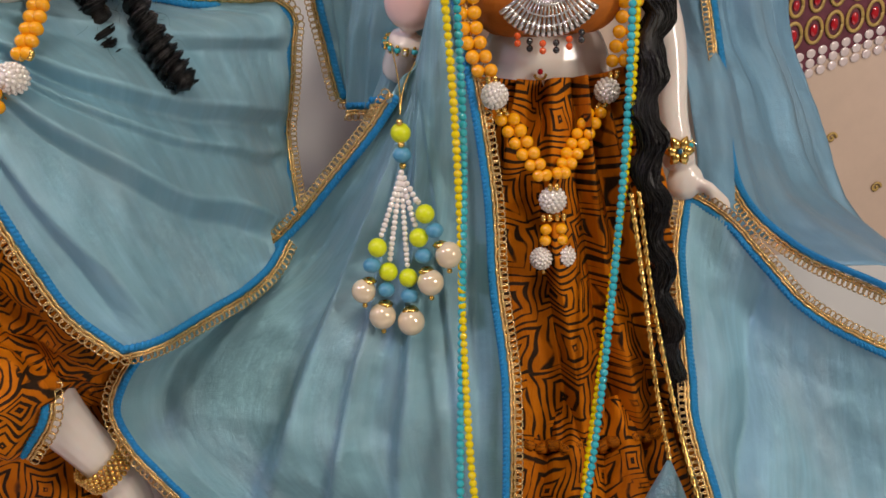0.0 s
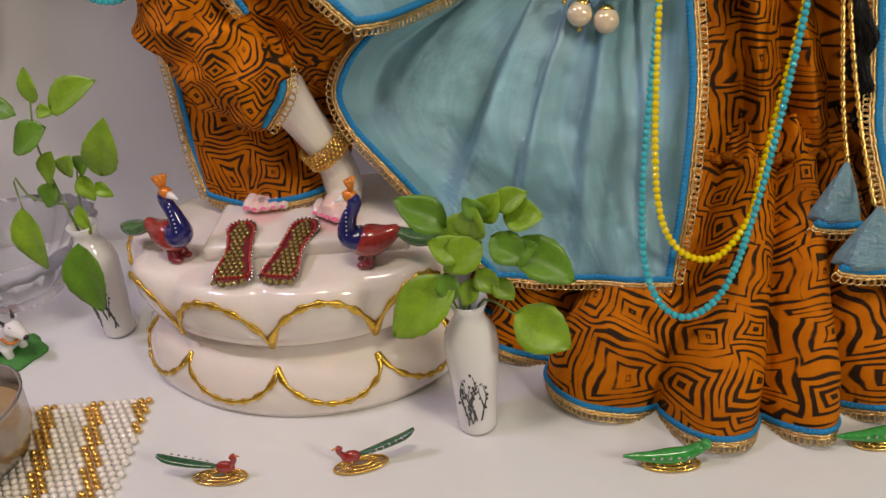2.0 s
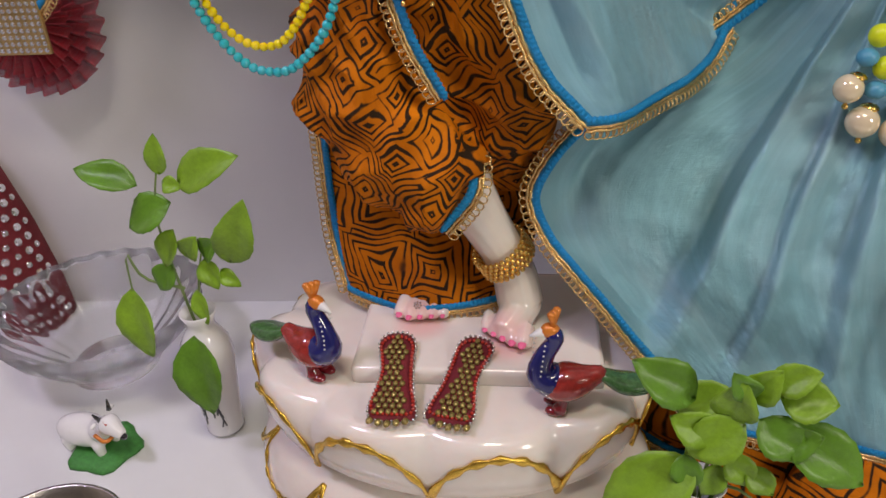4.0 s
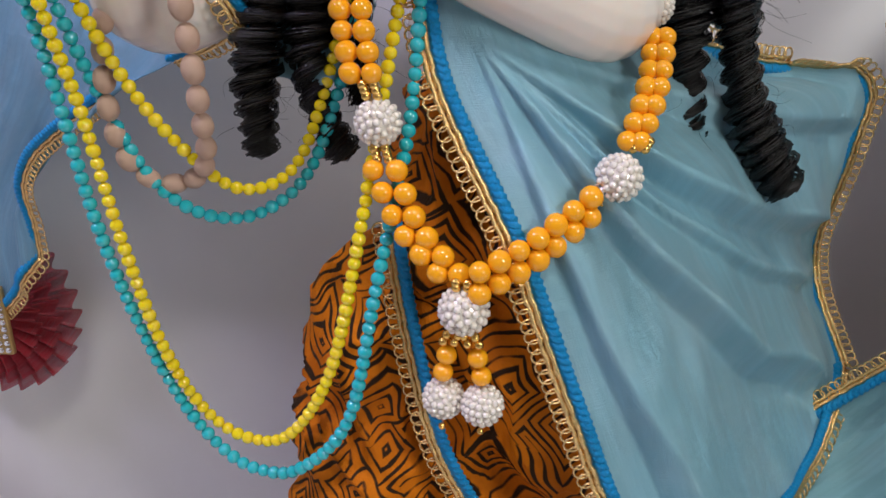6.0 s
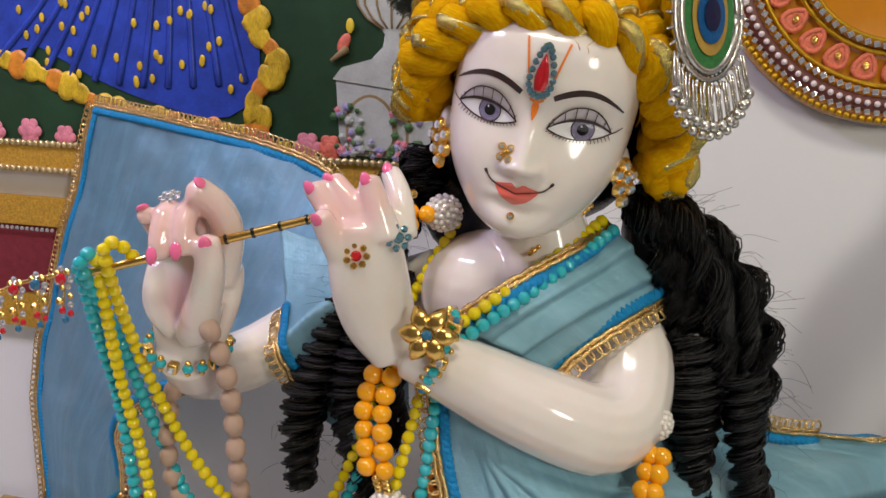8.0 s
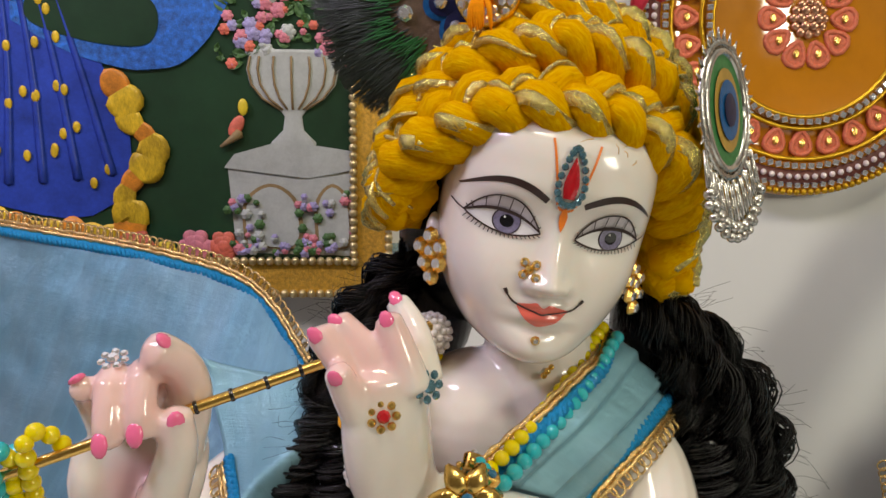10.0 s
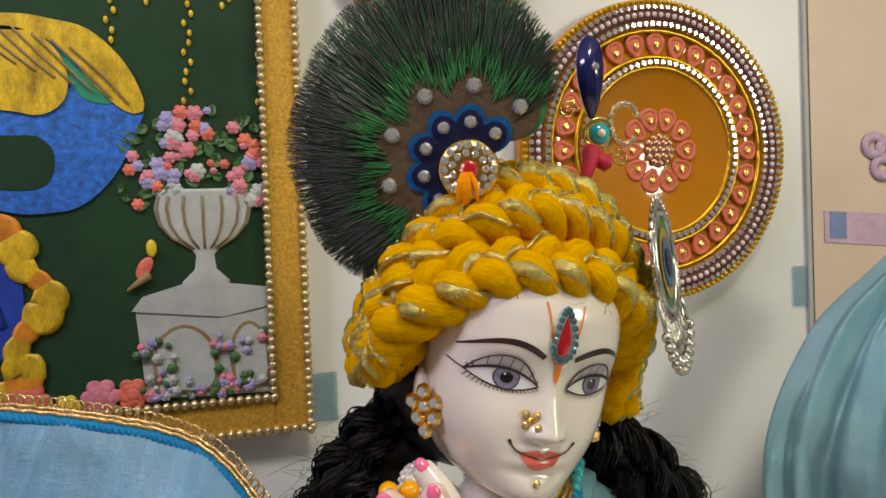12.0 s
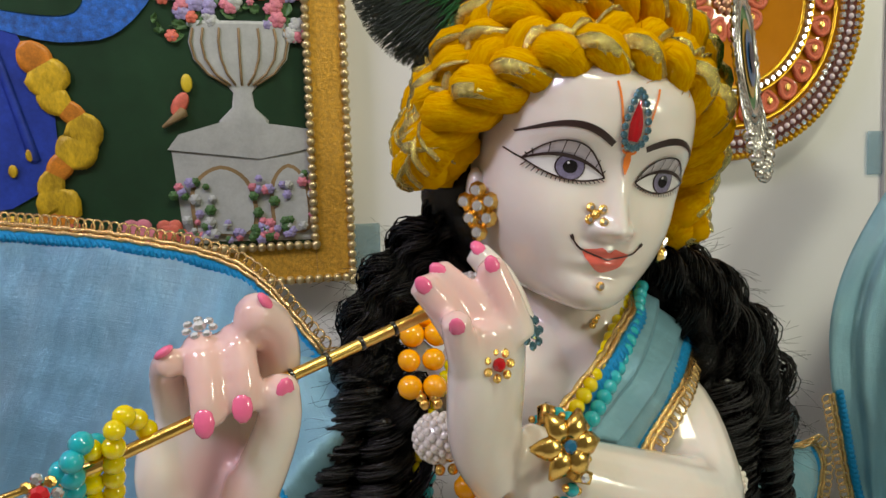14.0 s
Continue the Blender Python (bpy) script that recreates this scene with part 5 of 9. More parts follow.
bead(crest, "pearl", PEARL, (-0.163, 0.6435, 0.729), 0.0018, "pearl")
for i in range(14):
    gem(crest, Vector((-0.152, 0.6455, 0.733)) + Vector((0.0062 * math.cos(0.4 + i * 0.38), 0, 0.0085 * math.sin(0.4 + i * 0.38))), (0, -1, 0), 0.0010)
gem(crest, (-0.164, 0.6460, 0.757), (0, -1, 0), 0.0016)
s = Shape()
s.tube(spline([(-0.166, 0.648, 0.722), (-0.168, 0.645, 0.717), (-0.171, 0.644, 0.709)], 6), [0.0045, 0.0042, 0.0036, 0.0032, 0.0030, 0.0026, 0.0018], 8)
s.tube(spline([(-0.166, 0.648, 0.720), (-0.160, 0.645, 0.716)], 4), 0.0034, 8)
part("red_thread", s, plain("crimson_thread", (0.50, 0.01, 0.05), 0.6, vary=0.3), crest)

# silver mirror pendant at the side of the turban
MIR_C = Vector((-0.1390, 0.640, 0.6745))
MIR_N = Vector((0.80, -0.59, 0.10)).normalized()
MIR_Y = (Vector((-0.34, 0.22, 1)) - MIR_N * Vector((-0.34, 0.22, 1)).dot(MIR_N)).normalized()
MIR_X = MIR_Y.cross(MIR_N)


def mir(x, y, lift=0.0):
    return MIR_C + MIR_X * x * 1.18 + MIR_Y * y * 1.18 + MIR_N * lift


pend = thing("feather_pendant", "oval oxidised silver pendant with a peacock feather eye and bells", "pendant", at=MIR_C)
MT = Matrix((MIR_X, MIR_Y, MIR_N)).transposed()


def oval(rx, ry, lift, seg=36):
    s = Shape()
    b = len(s.v)
    s.v.append(tuple(mir(0, 0, lift + 0.0004)))
    s.v.extend(tuple(mir(rx * math.cos(2 * math.pi * k / seg), ry * math.sin(2 * math.pi * k / seg), lift)) for k in range(seg))
    for k in range(seg):
        s.face((b, b + 1 + k, b + 1 + (k + 1) % seg))
    return s


s = Shape()
s.tube([mir(0.0125 * math.cos(t), 0.0175 * math.sin(t)) for t in steps(0, 2 * math.pi, 40)], 0.0016, 6)
s.tube([mir(0.0150 * math.cos(t), 0.0200 * math.sin(t)) for t in steps(0, 2 * math.pi, 90)], [0.0010 + 0.0006 * (i % 2) for i in range(91)], 5)
for i in range(30):
    t = 2 * math.pi * i / 30
    s.tube([mir(0.0160 * math.cos(t), 0.0210 * math.sin(t)), mir(0.0190 * math.cos(t), 0.0245 * math.sin(t), 0.0006)], [0.0010, 0.0002], 5)
part("silver_rim", s, SILVER, pend)
for rx, ry, lift, mt, nm in ((0.0115, 0.0165, 0.0004, EYE_GREEN, "green_ground"), (0.0080, 0.0125, 0.0010, plain("feather_gold", (0.42, 0.26, 0.05), 0.4, 0.2, vary=0.3), "gold_ring"), (0.0062, 0.0090, 0.0016, EYE_RIM, "blue_ring"), (0.0036, 0.0050, 0.0022, EYE_BLUE, "navy_heart")):
    part(nm, oval(rx, ry, lift), mt, pend)
for i in range(11):
    t = radians(212 + 11.6 * i)
    x, y = 0.0175 * math.cos(t), 0.022 * math.sin(t)
    s = Shape()
    s.tube([mir(x, y), mir(x * 1.10, y * 1.05 - 0.010, 0.0015)], 0.0006, 5)
    s.tube([mir(x + 0.0014, y), mir(x * 1.10 + 0.0014, y * 1.05 - 0.010, 0.0015)], 0.0005, 5)
    s.ball(mir(x * 1.10 + 0.0007, y * 1.05 - 0.0120, 0.0018), 0.0024, 10, 7)
    s.ball(mir(x * 1.12 - 0.0012, y * 1.05 - 0.0150, 0.0026), 0.0018, 8, 6)
    part("bell_drop", s, SILVER, pend)

# forehead, nose and chin stones, earrings
jewel = thing("forehead_jewel", "drop shaped forehead jewel with blue stones round a ruby", "jewel", at=face_at(X0, 0.040, 0.001))
FN = (HEAD.to_3x3() @ Vector((0, -1, 0.05))).normalized()
for i in range(20):
    t = 2 * math.pi * i / 20
    gem(jewel, face_at(X0 + 0.0058 * math.sin(t) * (0.70 - 0.30 * math.cos(t)), 0.0422 + 0.0094 * math.cos(t), 0.0008), FN, 0.00130, AQUA_GEM)
s = Shape()
rows = [[face_at(X0 + k * 0.0026 * (1 - abs(j / 8 - 0.32) ** 1.5 * 1.6), 0.0350 + 0.0135 * j / 8, 0.0016 - 0.0010 * k * k) for k in (-1, -0.5, 0, 0.5, 1)] for j in range(9)]
s.grid(rows)
part("ruby_drop", s, RUBY, jewel)
nose = thing("nose_stud", "small gold nose stud set with clear stones", "nose stud", at=face_at(X0 - 0.0072, 0.0095, 0.001))
for dx, dz in ((0, 0), (0.0018, 0.0020), (-0.0018, 0.0020), (0.0018, -0.0020), (-0.0018, -0.0020)):
    gem(nose, face_at(X0 - 0.0072 + dx, 0.0095 + dz, 0.0005), FN, 0.0017, GOLD, "gold_setting")
    gem(nose, face_at(X0 - 0.0072 + dx, 0.0095 + dz, 0.0013), FN, 0.0010, GEM if dx else GOLD)
chin = thing("chin_stone", "tiny round clear stone in a gold ring", "stone", at=face_at(X0, -0.0146, 0.001))
gem(chin, face_at(X0, -0.0146, 0.0004), FN, 0.0017, GOLD, "gold_ring")
gem(chin, face_at(X0, -0.0146, 0.0010), FN, 0.0012)
for sd, c in ((-1, (-0.0395, -0.012, 0.004)), (1, (0.0400, -0.010, 0.004))):
    ear = thing("earring", "gold earring with clusters of clear stones", "earring", "pair of earrings", at=head(*c))
    n = (HEAD.to_3x3() @ Vector((sd * 0.75, -0.66, 0))).normalized()
    ux = Vector((0, 0, 1)).cross(n).normalized()
    for i, (a, b) in enumerate(((0, 0.006), (-0.005, 0.002), (0.005, 0.002), (-0.003, -0.004), (0.004, -0.004), (0, -0.009), (0.0005, 0.0005))):
        gem(ear, head(*c) + ux * a + Vector((0, 0, b)), n, 0.0027, GEM)
        gem(ear, head(*c) + ux * a + Vector((0, 0, b)) - n * 0.0010, n, 0.0034, GOLD, "gold_setting")


# hair: ringlets and curls
def ringlet(parent, path, r_path, r_hair, turns, taper=0.95, seed=0):
    """A corkscrew of hair: a band of many fine locks wound round its path."""
    n = int(turns * 12)
    base = spline(path, n)
    rnd = random.Random(seed)
    core = Shape()
    core.tube(base, [r_path * (1.15 - 0.10 * i / n) for i in range(n + 1)], 10, around=0.4)
    part("hair_core", core, HAIR, parent)
    for half in range(2):
        s = Shape()
        for k in range(17):
            ph = math.pi * half + (k - 8) * 0.16 + rnd.uniform(-0.06, 0.06)
            rr, wv = rnd.uniform(0.95, 1.15), rnd.uniform(0, 6)
            pts, rad = [], []
            for i in range(n + 1):
                t = (base[min(i + 1, n)] - base[max(i - 1, 0)]).normalized()
                a = Vector((0.2, -1, 0.1))
                a = (a - t * a.dot(t)).normalized()
                c = t.cross(a)
                w = 2 * math.pi * turns * i / n + ph + 0.8 * math.sin(i * 0.13 + seed) + 0.15 * math.sin(i * 0.6 + k)
                bulge = math.cos((k - 8) / 8 * 1.35)
                q = (r_path + r_hair * 0.62 * bulge * rr) * (1 - (1 - taper) * i / n) * (1 + 0.10 * math.sin(i * 0.37 + wv) + 0.20 * math.sin(i * 0.09 + seed * 2))
                pts.append(base[i] + (a * math.cos(w) + c * math.sin(w)) * q)
                rad.append(r_hair * 0.105 * (1 - 0.5 * (i / n) ** 3))
            s.tube(pts, rad, 4, around=0.4)
        tagged(part("hair_lock", s, HAIR, parent), kind="stuff")
    s = Shape()
    for j in range(34):
        i0 = rnd.randrange(2, n - 4)
        p = base[i0]
        d = Vector((rnd.uniform(-1, 1), rnd.uniform(-1, 0.6), rnd.uniform(-0.8, 0.6))).normalized()
        q0 = p + d * (r_path + r_hair * 0.8)
        q1 = q0 + d * rnd.uniform(0.002, 0.008) + Vector((0, 0, -0.002))
        q2 = q1 + Vector((rnd.uniform(-1, 1), rnd.uniform(-1, 1), rnd.uniform(-1.2, 0.6))) * 0.006
        s.tube(spline([q0, q1, q2], 5), [0.00010, 0.00009, 0.00008, 0.00007, 0.00006, 0.00004], 3, caps=False)
    tagged(part("flyaway_hair", s, HAIR, parent), kind="stuff")


def wavy(parent, path, radius, count, seed):
    """A full lock of loose wavy hair."""
    n = 44
    base = spline(path, n)
    rnd = random.Random(seed)
    s = Shape()
    s.tube(base, [radius * 0.62 * math.sin(math.pi * (0.22 + 0.66 * i / n)) for i in range(n + 1)], 10, around=0.4)
    clumps = [(2 * math.pi * k / 9 + rnd.uniform(-0.25, 0.25), radius * rnd.uniform(0.45, 0.85), rnd.uniform(0.45, 0.85), rnd.uniform(0, 6), rnd.uniform(0.0024, 0.0050)) for k in range(9)]
    for k in range(int(count * 4.4)):
        a0, q0, wv, ph, am = clumps[k % 9]
        a0, q0, ph, am = a0 + rnd.uniform(-0.16, 0.16), q0 + rnd.uniform(-0.0020, 0.0020), ph + rnd.uniform(-1.2, 1.2), am * rnd.uniform(0.60, 1.20)
        stop = n - rnd.randrange(0, 7)
        pts = []
        for i in range(stop + 1):
            t = (base[min(i + 1, n)] - base[max(i - 1, 0)]).normalized()
            a = Vector((0.2, -1, 0.1))
            a = (a - t * a.dot(t)).normalized()
            c = t.cross(a)
            fat = math.sin(math.pi * (0.22 + 0.68 * i / n))
            w = a0 + 1.1 * i / n
            pts.append(base[i] + (a * math.cos(w) + c * math.sin(w)) * q0 * fat + c * am * math.sin(wv * i + ph) + a * am * math.cos(wv * i + ph))
        s.tube(pts, [0.00034 * (1 - 0.5 * (i / stop) ** 3) for i in range(stop + 1)], 3, around=0.4, caps=False)
    for k in range(110):
        i0 = rnd.randrange(3, n - 3)
        d = Vector((rnd.uniform(-1, 1), rnd.uniform(-0.8, 0.4), rnd.uniform(-0.5, 0.6))).normalized()
        q = base[i0] + d * radius
        far = 1.0 if k > 24 else 1.5
        s.tube(spline([q, q + d * 0.005 * far, q + d * 0.008 * far + Vector((rnd.uniform(-1, 1), rnd.uniform(-1, 1), rnd.uniform(-1, 0.4))) * 0.007 * far], 8), 0.00008, 3, caps=False)
    tagged(part("wavy_lock", s, HAIR, parent), kind="stuff")


hair = thing("curled_wig", "long glossy black curled wig with ringlets and flyaway strands", "wig", at=(-0.2, 0.68, 0.58))
s = Shape()
s.ball(head(0, 0.024, 0.010), (0.050, 0.030, 0.042), 20, 14, 0, HEAD.to_3x3())
s.ball((-0.158, 0.690, 0.585), (0.016, 0.018, 0.028), 16, 12)
s.ball((-0.252, 0.680, 0.592), (0.020, 0.022, 0.028), 16, 12)
part("hair_mass", s, HAIR, hair)
RINGS = (([(-0.166, 0.675, 0.604), (-0.152, 0.675, 0.590), (-0.140, 0.674, 0.565), (-0.136, 0.672, 0.530)], 0.008, 0.0085, 4), ([(-0.158, 0.682, 0.598), (-0.136, 0.677, 0.578), (-0.124, 0.674, 0.552), (-0.118, 0.674, 0.515)], 0.008, 0.0085, 4.5), ([(-0.150, 0.688, 0.590), (-0.124, 0.684, 0.566), (-0.112, 0.680, 0.540), (-0.108, 0.680, 0.505)], 0.006, 0.0075, 4.5),
         ([(-0.134, 0.668, 0.545), (-0.131, 0.667, 0.500), (-0.127, 0.664, 0.454)], 0.0052, 0.0072, 6), ([(-0.114, 0.672, 0.530), (-0.108, 0.674, 0.490), (-0.098, 0.673, 0.458), (-0.083, 0.671, 0.432)], 0.0050, 0.0068, 7),
         ([(-0.148, 0.678, 0.575), (-0.142, 0.676, 0.545), (-0.138, 0.676, 0.500)], 0.0065, 0.0065, 5),
         ([(-0.252, 0.660, 0.618), (-0.268, 0.655, 0.600), (-0.284, 0.646, 0.572), (-0.288, 0.640, 0.545)], 0.007, 0.0080, 4.5), ([(-0.262, 0.668, 0.605), (-0.280, 0.655, 0.575), (-0.276, 0.645, 0.535)], 0.007, 0.0080, 4.5),
         ([(-0.286, 0.640, 0.560), (-0.300, 0.630, 0.520), (-0.309, 0.626, 0.485), (-0.309, 0.624, 0.449)], 0.0052, 0.0070, 7), ([(-0.278, 0.636, 0.545), (-0.286, 0.632, 0.500), (-0.282, 0.630, 0.470), (-0.272, 0.632, 0.448)], 0.0050, 0.0066, 6.5),
         ([(-0.270, 0.645, 0.560), (-0.272, 0.640, 0.520), (-0.268, 0.640, 0.480)], 0.006, 0.006, 5))
for i, (p, a, b, c) in enumerate(RINGS):
    if a > 0.0055:
        wavy(hair, p + [Vector(p[-1]) * 1.25 - Vector(p[-2]) * 0.25], a + b * 0.75, 95, i)
    else:
        ringlet(hair, p, a, b, c, 1.0, i)

# flute
s = Shape()
FA, FB = Vector((-0.352, 0.536, 0.5665)), Vector((-0.2355, 0.5935, 0.6035))
flute = thing("flute", "slim polished gold metal flute", "flute", at=(FA + FB) / 2)
s.tube([FA.lerp(FB, k / 12) for k in range(13)], 0.0017, 14)
part("tube", s, GOLD, flute)
for k in (0.44, 0.52, 0.60, 0.68):
    s = Shape().lathe([(0.0020, -0.0006), (0.0022, 0.0), (0.0020, 0.0006)], FA.lerp(FB, k), 14, m=(FB - FA).to_track_quat("Z", "Y").to_matrix())
    part("band", s, PUPIL, flute, "dark engraved band")

# bead strings of the flute player
mala = thing("orange_bead_necklace", "double orange bead necklace with seed pearl balls", "necklace", at=(-0.2, 0.57, 0.40))
NECK = ((-0.2629, 0.620, 0.5794), (-0.2641, 0.612, 0.5635), (-0.2611, 0.610, 0.5570), (-0.2597, 0.606, 0.5476), (-0.2569, 0.602, 0.5360))


def gold_links(parent, a, b, n=3):
    for i in range(n):
        p = Vector(a).lerp(Vector(b), (i + 0.5) / n)
        for dx in (-0.0022, 0.0022):
            bead(parent, "goldbead", GOLD, p + Vector((dx, -0.0006, 0)), 0.0019, "gold_spacer")


for off in (-0.0042, 0.0042):
    strand(mala, "orange", ORANGE_BEAD, [(-0.2455 + off, 0.601, 0.540), (-0.2500 + off, 0.591, 0.515), (-0.2455 + off, 0.586, 0.490)], 0.0042, "orange_bead")
    strand(mala, "orange", ORANGE_BEAD, [(-0.2365 + off * 1.1, 0.583, 0.455), (-0.226 + off, 0.578, 0.435), (-0.2100 + off, 0.574, 0.4195)], 0.0044, "orange_bead")
    strand(mala, "orange", ORANGE_BEAD, [(-0.161, 0.592, 0.443 + off * 0.9), (-0.180, 0.580, 0.428 + off), (-0.1975, 0.570, 0.4185 + off)], 0.0044, "orange_bead")
    strand(mala, "orange", ORANGE_BEAD, [(-0.1415 + off * 0.6, 0.634, 0.500), (-0.1425 + off * 0.6, 0.618, 0.482), (-0.1475 + off * 0.6, 0.606, 0.465)], 0.0042, "orange_bead")
for c, r in (((-0.240, 0.587, 0.472), 0.0088), ((-0.152, 0.598, 0.453), 0.0088), ((-0.204, 0.573, 0.406), 0.0096), ((-0.213, 0.576, 0.366), 0.0083), ((-0.197, 0.574, 0.366), 0.0083), ((-0.1445, 0.642, 0.511), 0.0078), ((-0.244, 0.640, 0.590), 0.0085)):
    pearl_ball(mala, c, r)
gold_links(mala, (-0.243, 0.586, 0.487), (-0.241, 0.586, 0.481))
gold_links(mala, (-0.239, 0.585, 0.464), (-0.237, 0.584, 0.458))
gold_links(mala, (-0.146, 0.605, 0.462), (-0.144, 0.606, 0.466))
gold_links(mala, (-0.157, 0.600, 0.446), (-0.160, 0.598, 0.443))
gold_links(mala, (-0.204, 0.570, 0.419), (-0.204, 0.571, 0.415), 2)
for sd, x in ((-1, -0.2105), (1, -0.1995)):
    gold_links(mala, (x + 0.003 * -sd, 0.573, 0.397), (x, 0.573, 0.391), 2)
    for z in (0.386, 0.3785):
        bead(mala, "orange", ORANGE_BEAD, (x + sd * (0.389 - z) * 0.2, 0.574, z), 0.0041, "orange_bead")
    bead(mala, "goldbead", GOLD, (x + sd * 0.0022, 0.572, 0.3555), 0.0015, "gold_drop")
for dx in (-0.0042, 0.0042):
    strand(mala, "orange", ORANGE_BEAD, [(-0.2525 + dx, 0.632, 0.590), (NECK[0][0] + dx, NECK[0][1], NECK[0][2]), (NECK[1][0] + dx, NECK[1][1], NECK[1][2])], 0.0043, "orange_bead")
gold_links(mala, NECK[1], NECK[2])
pearl_ball(mala, NECK[3], 0.0085)
gold_links(mala, NECK[3], NECK[4])

yel = thing("yellow_bead_string", "long string of yellow glass beads looped over the flute", "bead string", "glass bead strings", at=(-0.316, 0.59, 0.32))
strand(yel, "yellow", YELLOW_BEAD, [(-0.3350, 0.5470, 0.5745), (-0.3370, 0.5415, 0.5800), (-0.3395, 0.5375, 0.5760), (-0.346, 0.556, 0.537), (-0.338, 0.570, 0.495), (-0.323, 0.580, 0.464), (-0.304, 0.592, 0.442), (-0.288, 0.610, 0.446), (-0.278, 0.625, 0.475), (-0.262, 0.640, 0.540), (-0.240, 0.645, 0.585)], 0.0028, "yellow_bead")
strand(yel, "yellow", YELLOW_BEAD, [(-0.3455, 0.539, 0.573), (-0.353, 0.555, 0.520), (-0.351, 0.565, 0.477), (-0.343, 0.567, 0.423), (-0.335, 0.572, 0.376), (-0.325, 0.580, 0.343), (-0.308, 0.584, 0.328), (-0.285, 0.582, 0.334), (-0.262, 0.579, 0.370), (-0.247, 0.581, 0.430), (-0.238, 0.594, 0.490), (-0.233, 0.606, 0.530)], 0.0028, "yellow_bead")
teal = thing("turquoise_bead_string", "long string of turquoise glass beads looped over the flute", "bead string", "glass bead strings", at=(-0.31, 0.58, 0.31))
strand(teal, "teal", TEAL_BEAD, [(-0.3440, 0.5440, 0.5700), (-0.3460, 0.5380, 0.5755), (-0.3485, 0.5345, 0.5700), (-0.354, 0.556, 0.537), (-0.350, 0.574, 0.484), (-0.337, 0.584, 0.445), (-0.317, 0.592, 0.429), (-0.297, 0.606, 0.430), (-0.280, 0.622, 0.452), (-0.262, 0.640, 0.520)], 0.0029, "turquoise_bead")
strand(teal, "teal", TEAL_BEAD, [(-0.3515, 0.536, 0.569), (-0.360, 0.552, 0.535), (-0.361, 0.563, 0.497), (-0.354, 0.567, 0.432), (-0.345, 0.572, 0.385), (-0.333, 0.578, 0.345), (-0.318, 0.581, 0.322), (-0.302, 0.581, 0.314), (-0.280, 0.579, 0.319), (-0.254, 0.576, 0.350), (-0.240, 0.578, 0.410), (-0.230, 0.594, 0.470), (-0.226, 0.600, 0.520)], 0.0029, "turquoise_bead")
strand(yel, "yellow", YELLOW_BEAD, [(-0.178, 0.664, 0.590), (-0.190, 0.636, 0.577), (-0.212, 0.605, 0.557), (-0.232, 0.600, 0.540)], 0.0028, "yellow_bead")
strand(teal, "teal", TEAL_BEAD, [(-0.172, 0.661, 0.587), (-0.187, 0.631, 0.571), (-0.210, 0.601, 0.551), (-0.230, 0.598, 0.532)], 0.0028, "turquoise_bead")
chain = thing("neck_chain", "fine gold chain close round the marble neck", "chain", at=(-0.19, 0.64, 0.59))
strand(chain, "goldbead", GOLD, [(-0.182, 0.660, 0.597), (-0.190, 0.645, 0.588), (-0.200, 0.632, 0.578)], 0.0013, "gold_link")
wood = thing("wooden_prayer_beads", "string of pale oval wooden prayer beads over the wrist", "prayer beads", at=(-0.33, 0.59, 0.44))
for p in ([(-0.3075, 0.556, 0.551), (-0.3045, 0.562, 0.535), (-0.304, 0.568, 0.510), (-0.304, 0.571, 0.480), (-0.310, 0.582, 0.456), (-0.324, 0.590, 0.444), (-0.339, 0.584, 0.445), (-0.347, 0.578, 0.462), (-0.345, 0.574, 0.492), (-0.338, 0.574, 0.525)],):
    q = spline(p, 20)
    for a, b in zip(q, q[1:]):
        t = (b - a).normalized().to_track_quat("Z", "Y").to_matrix()
        bead(wood, "woodbead", WOOD_BEAD, (a + b) / 2, (b - a).length * 0.50 * random.uniform(0.94, 1.03), "wooden_bead", (0.78, 0.78, 1.0), t)


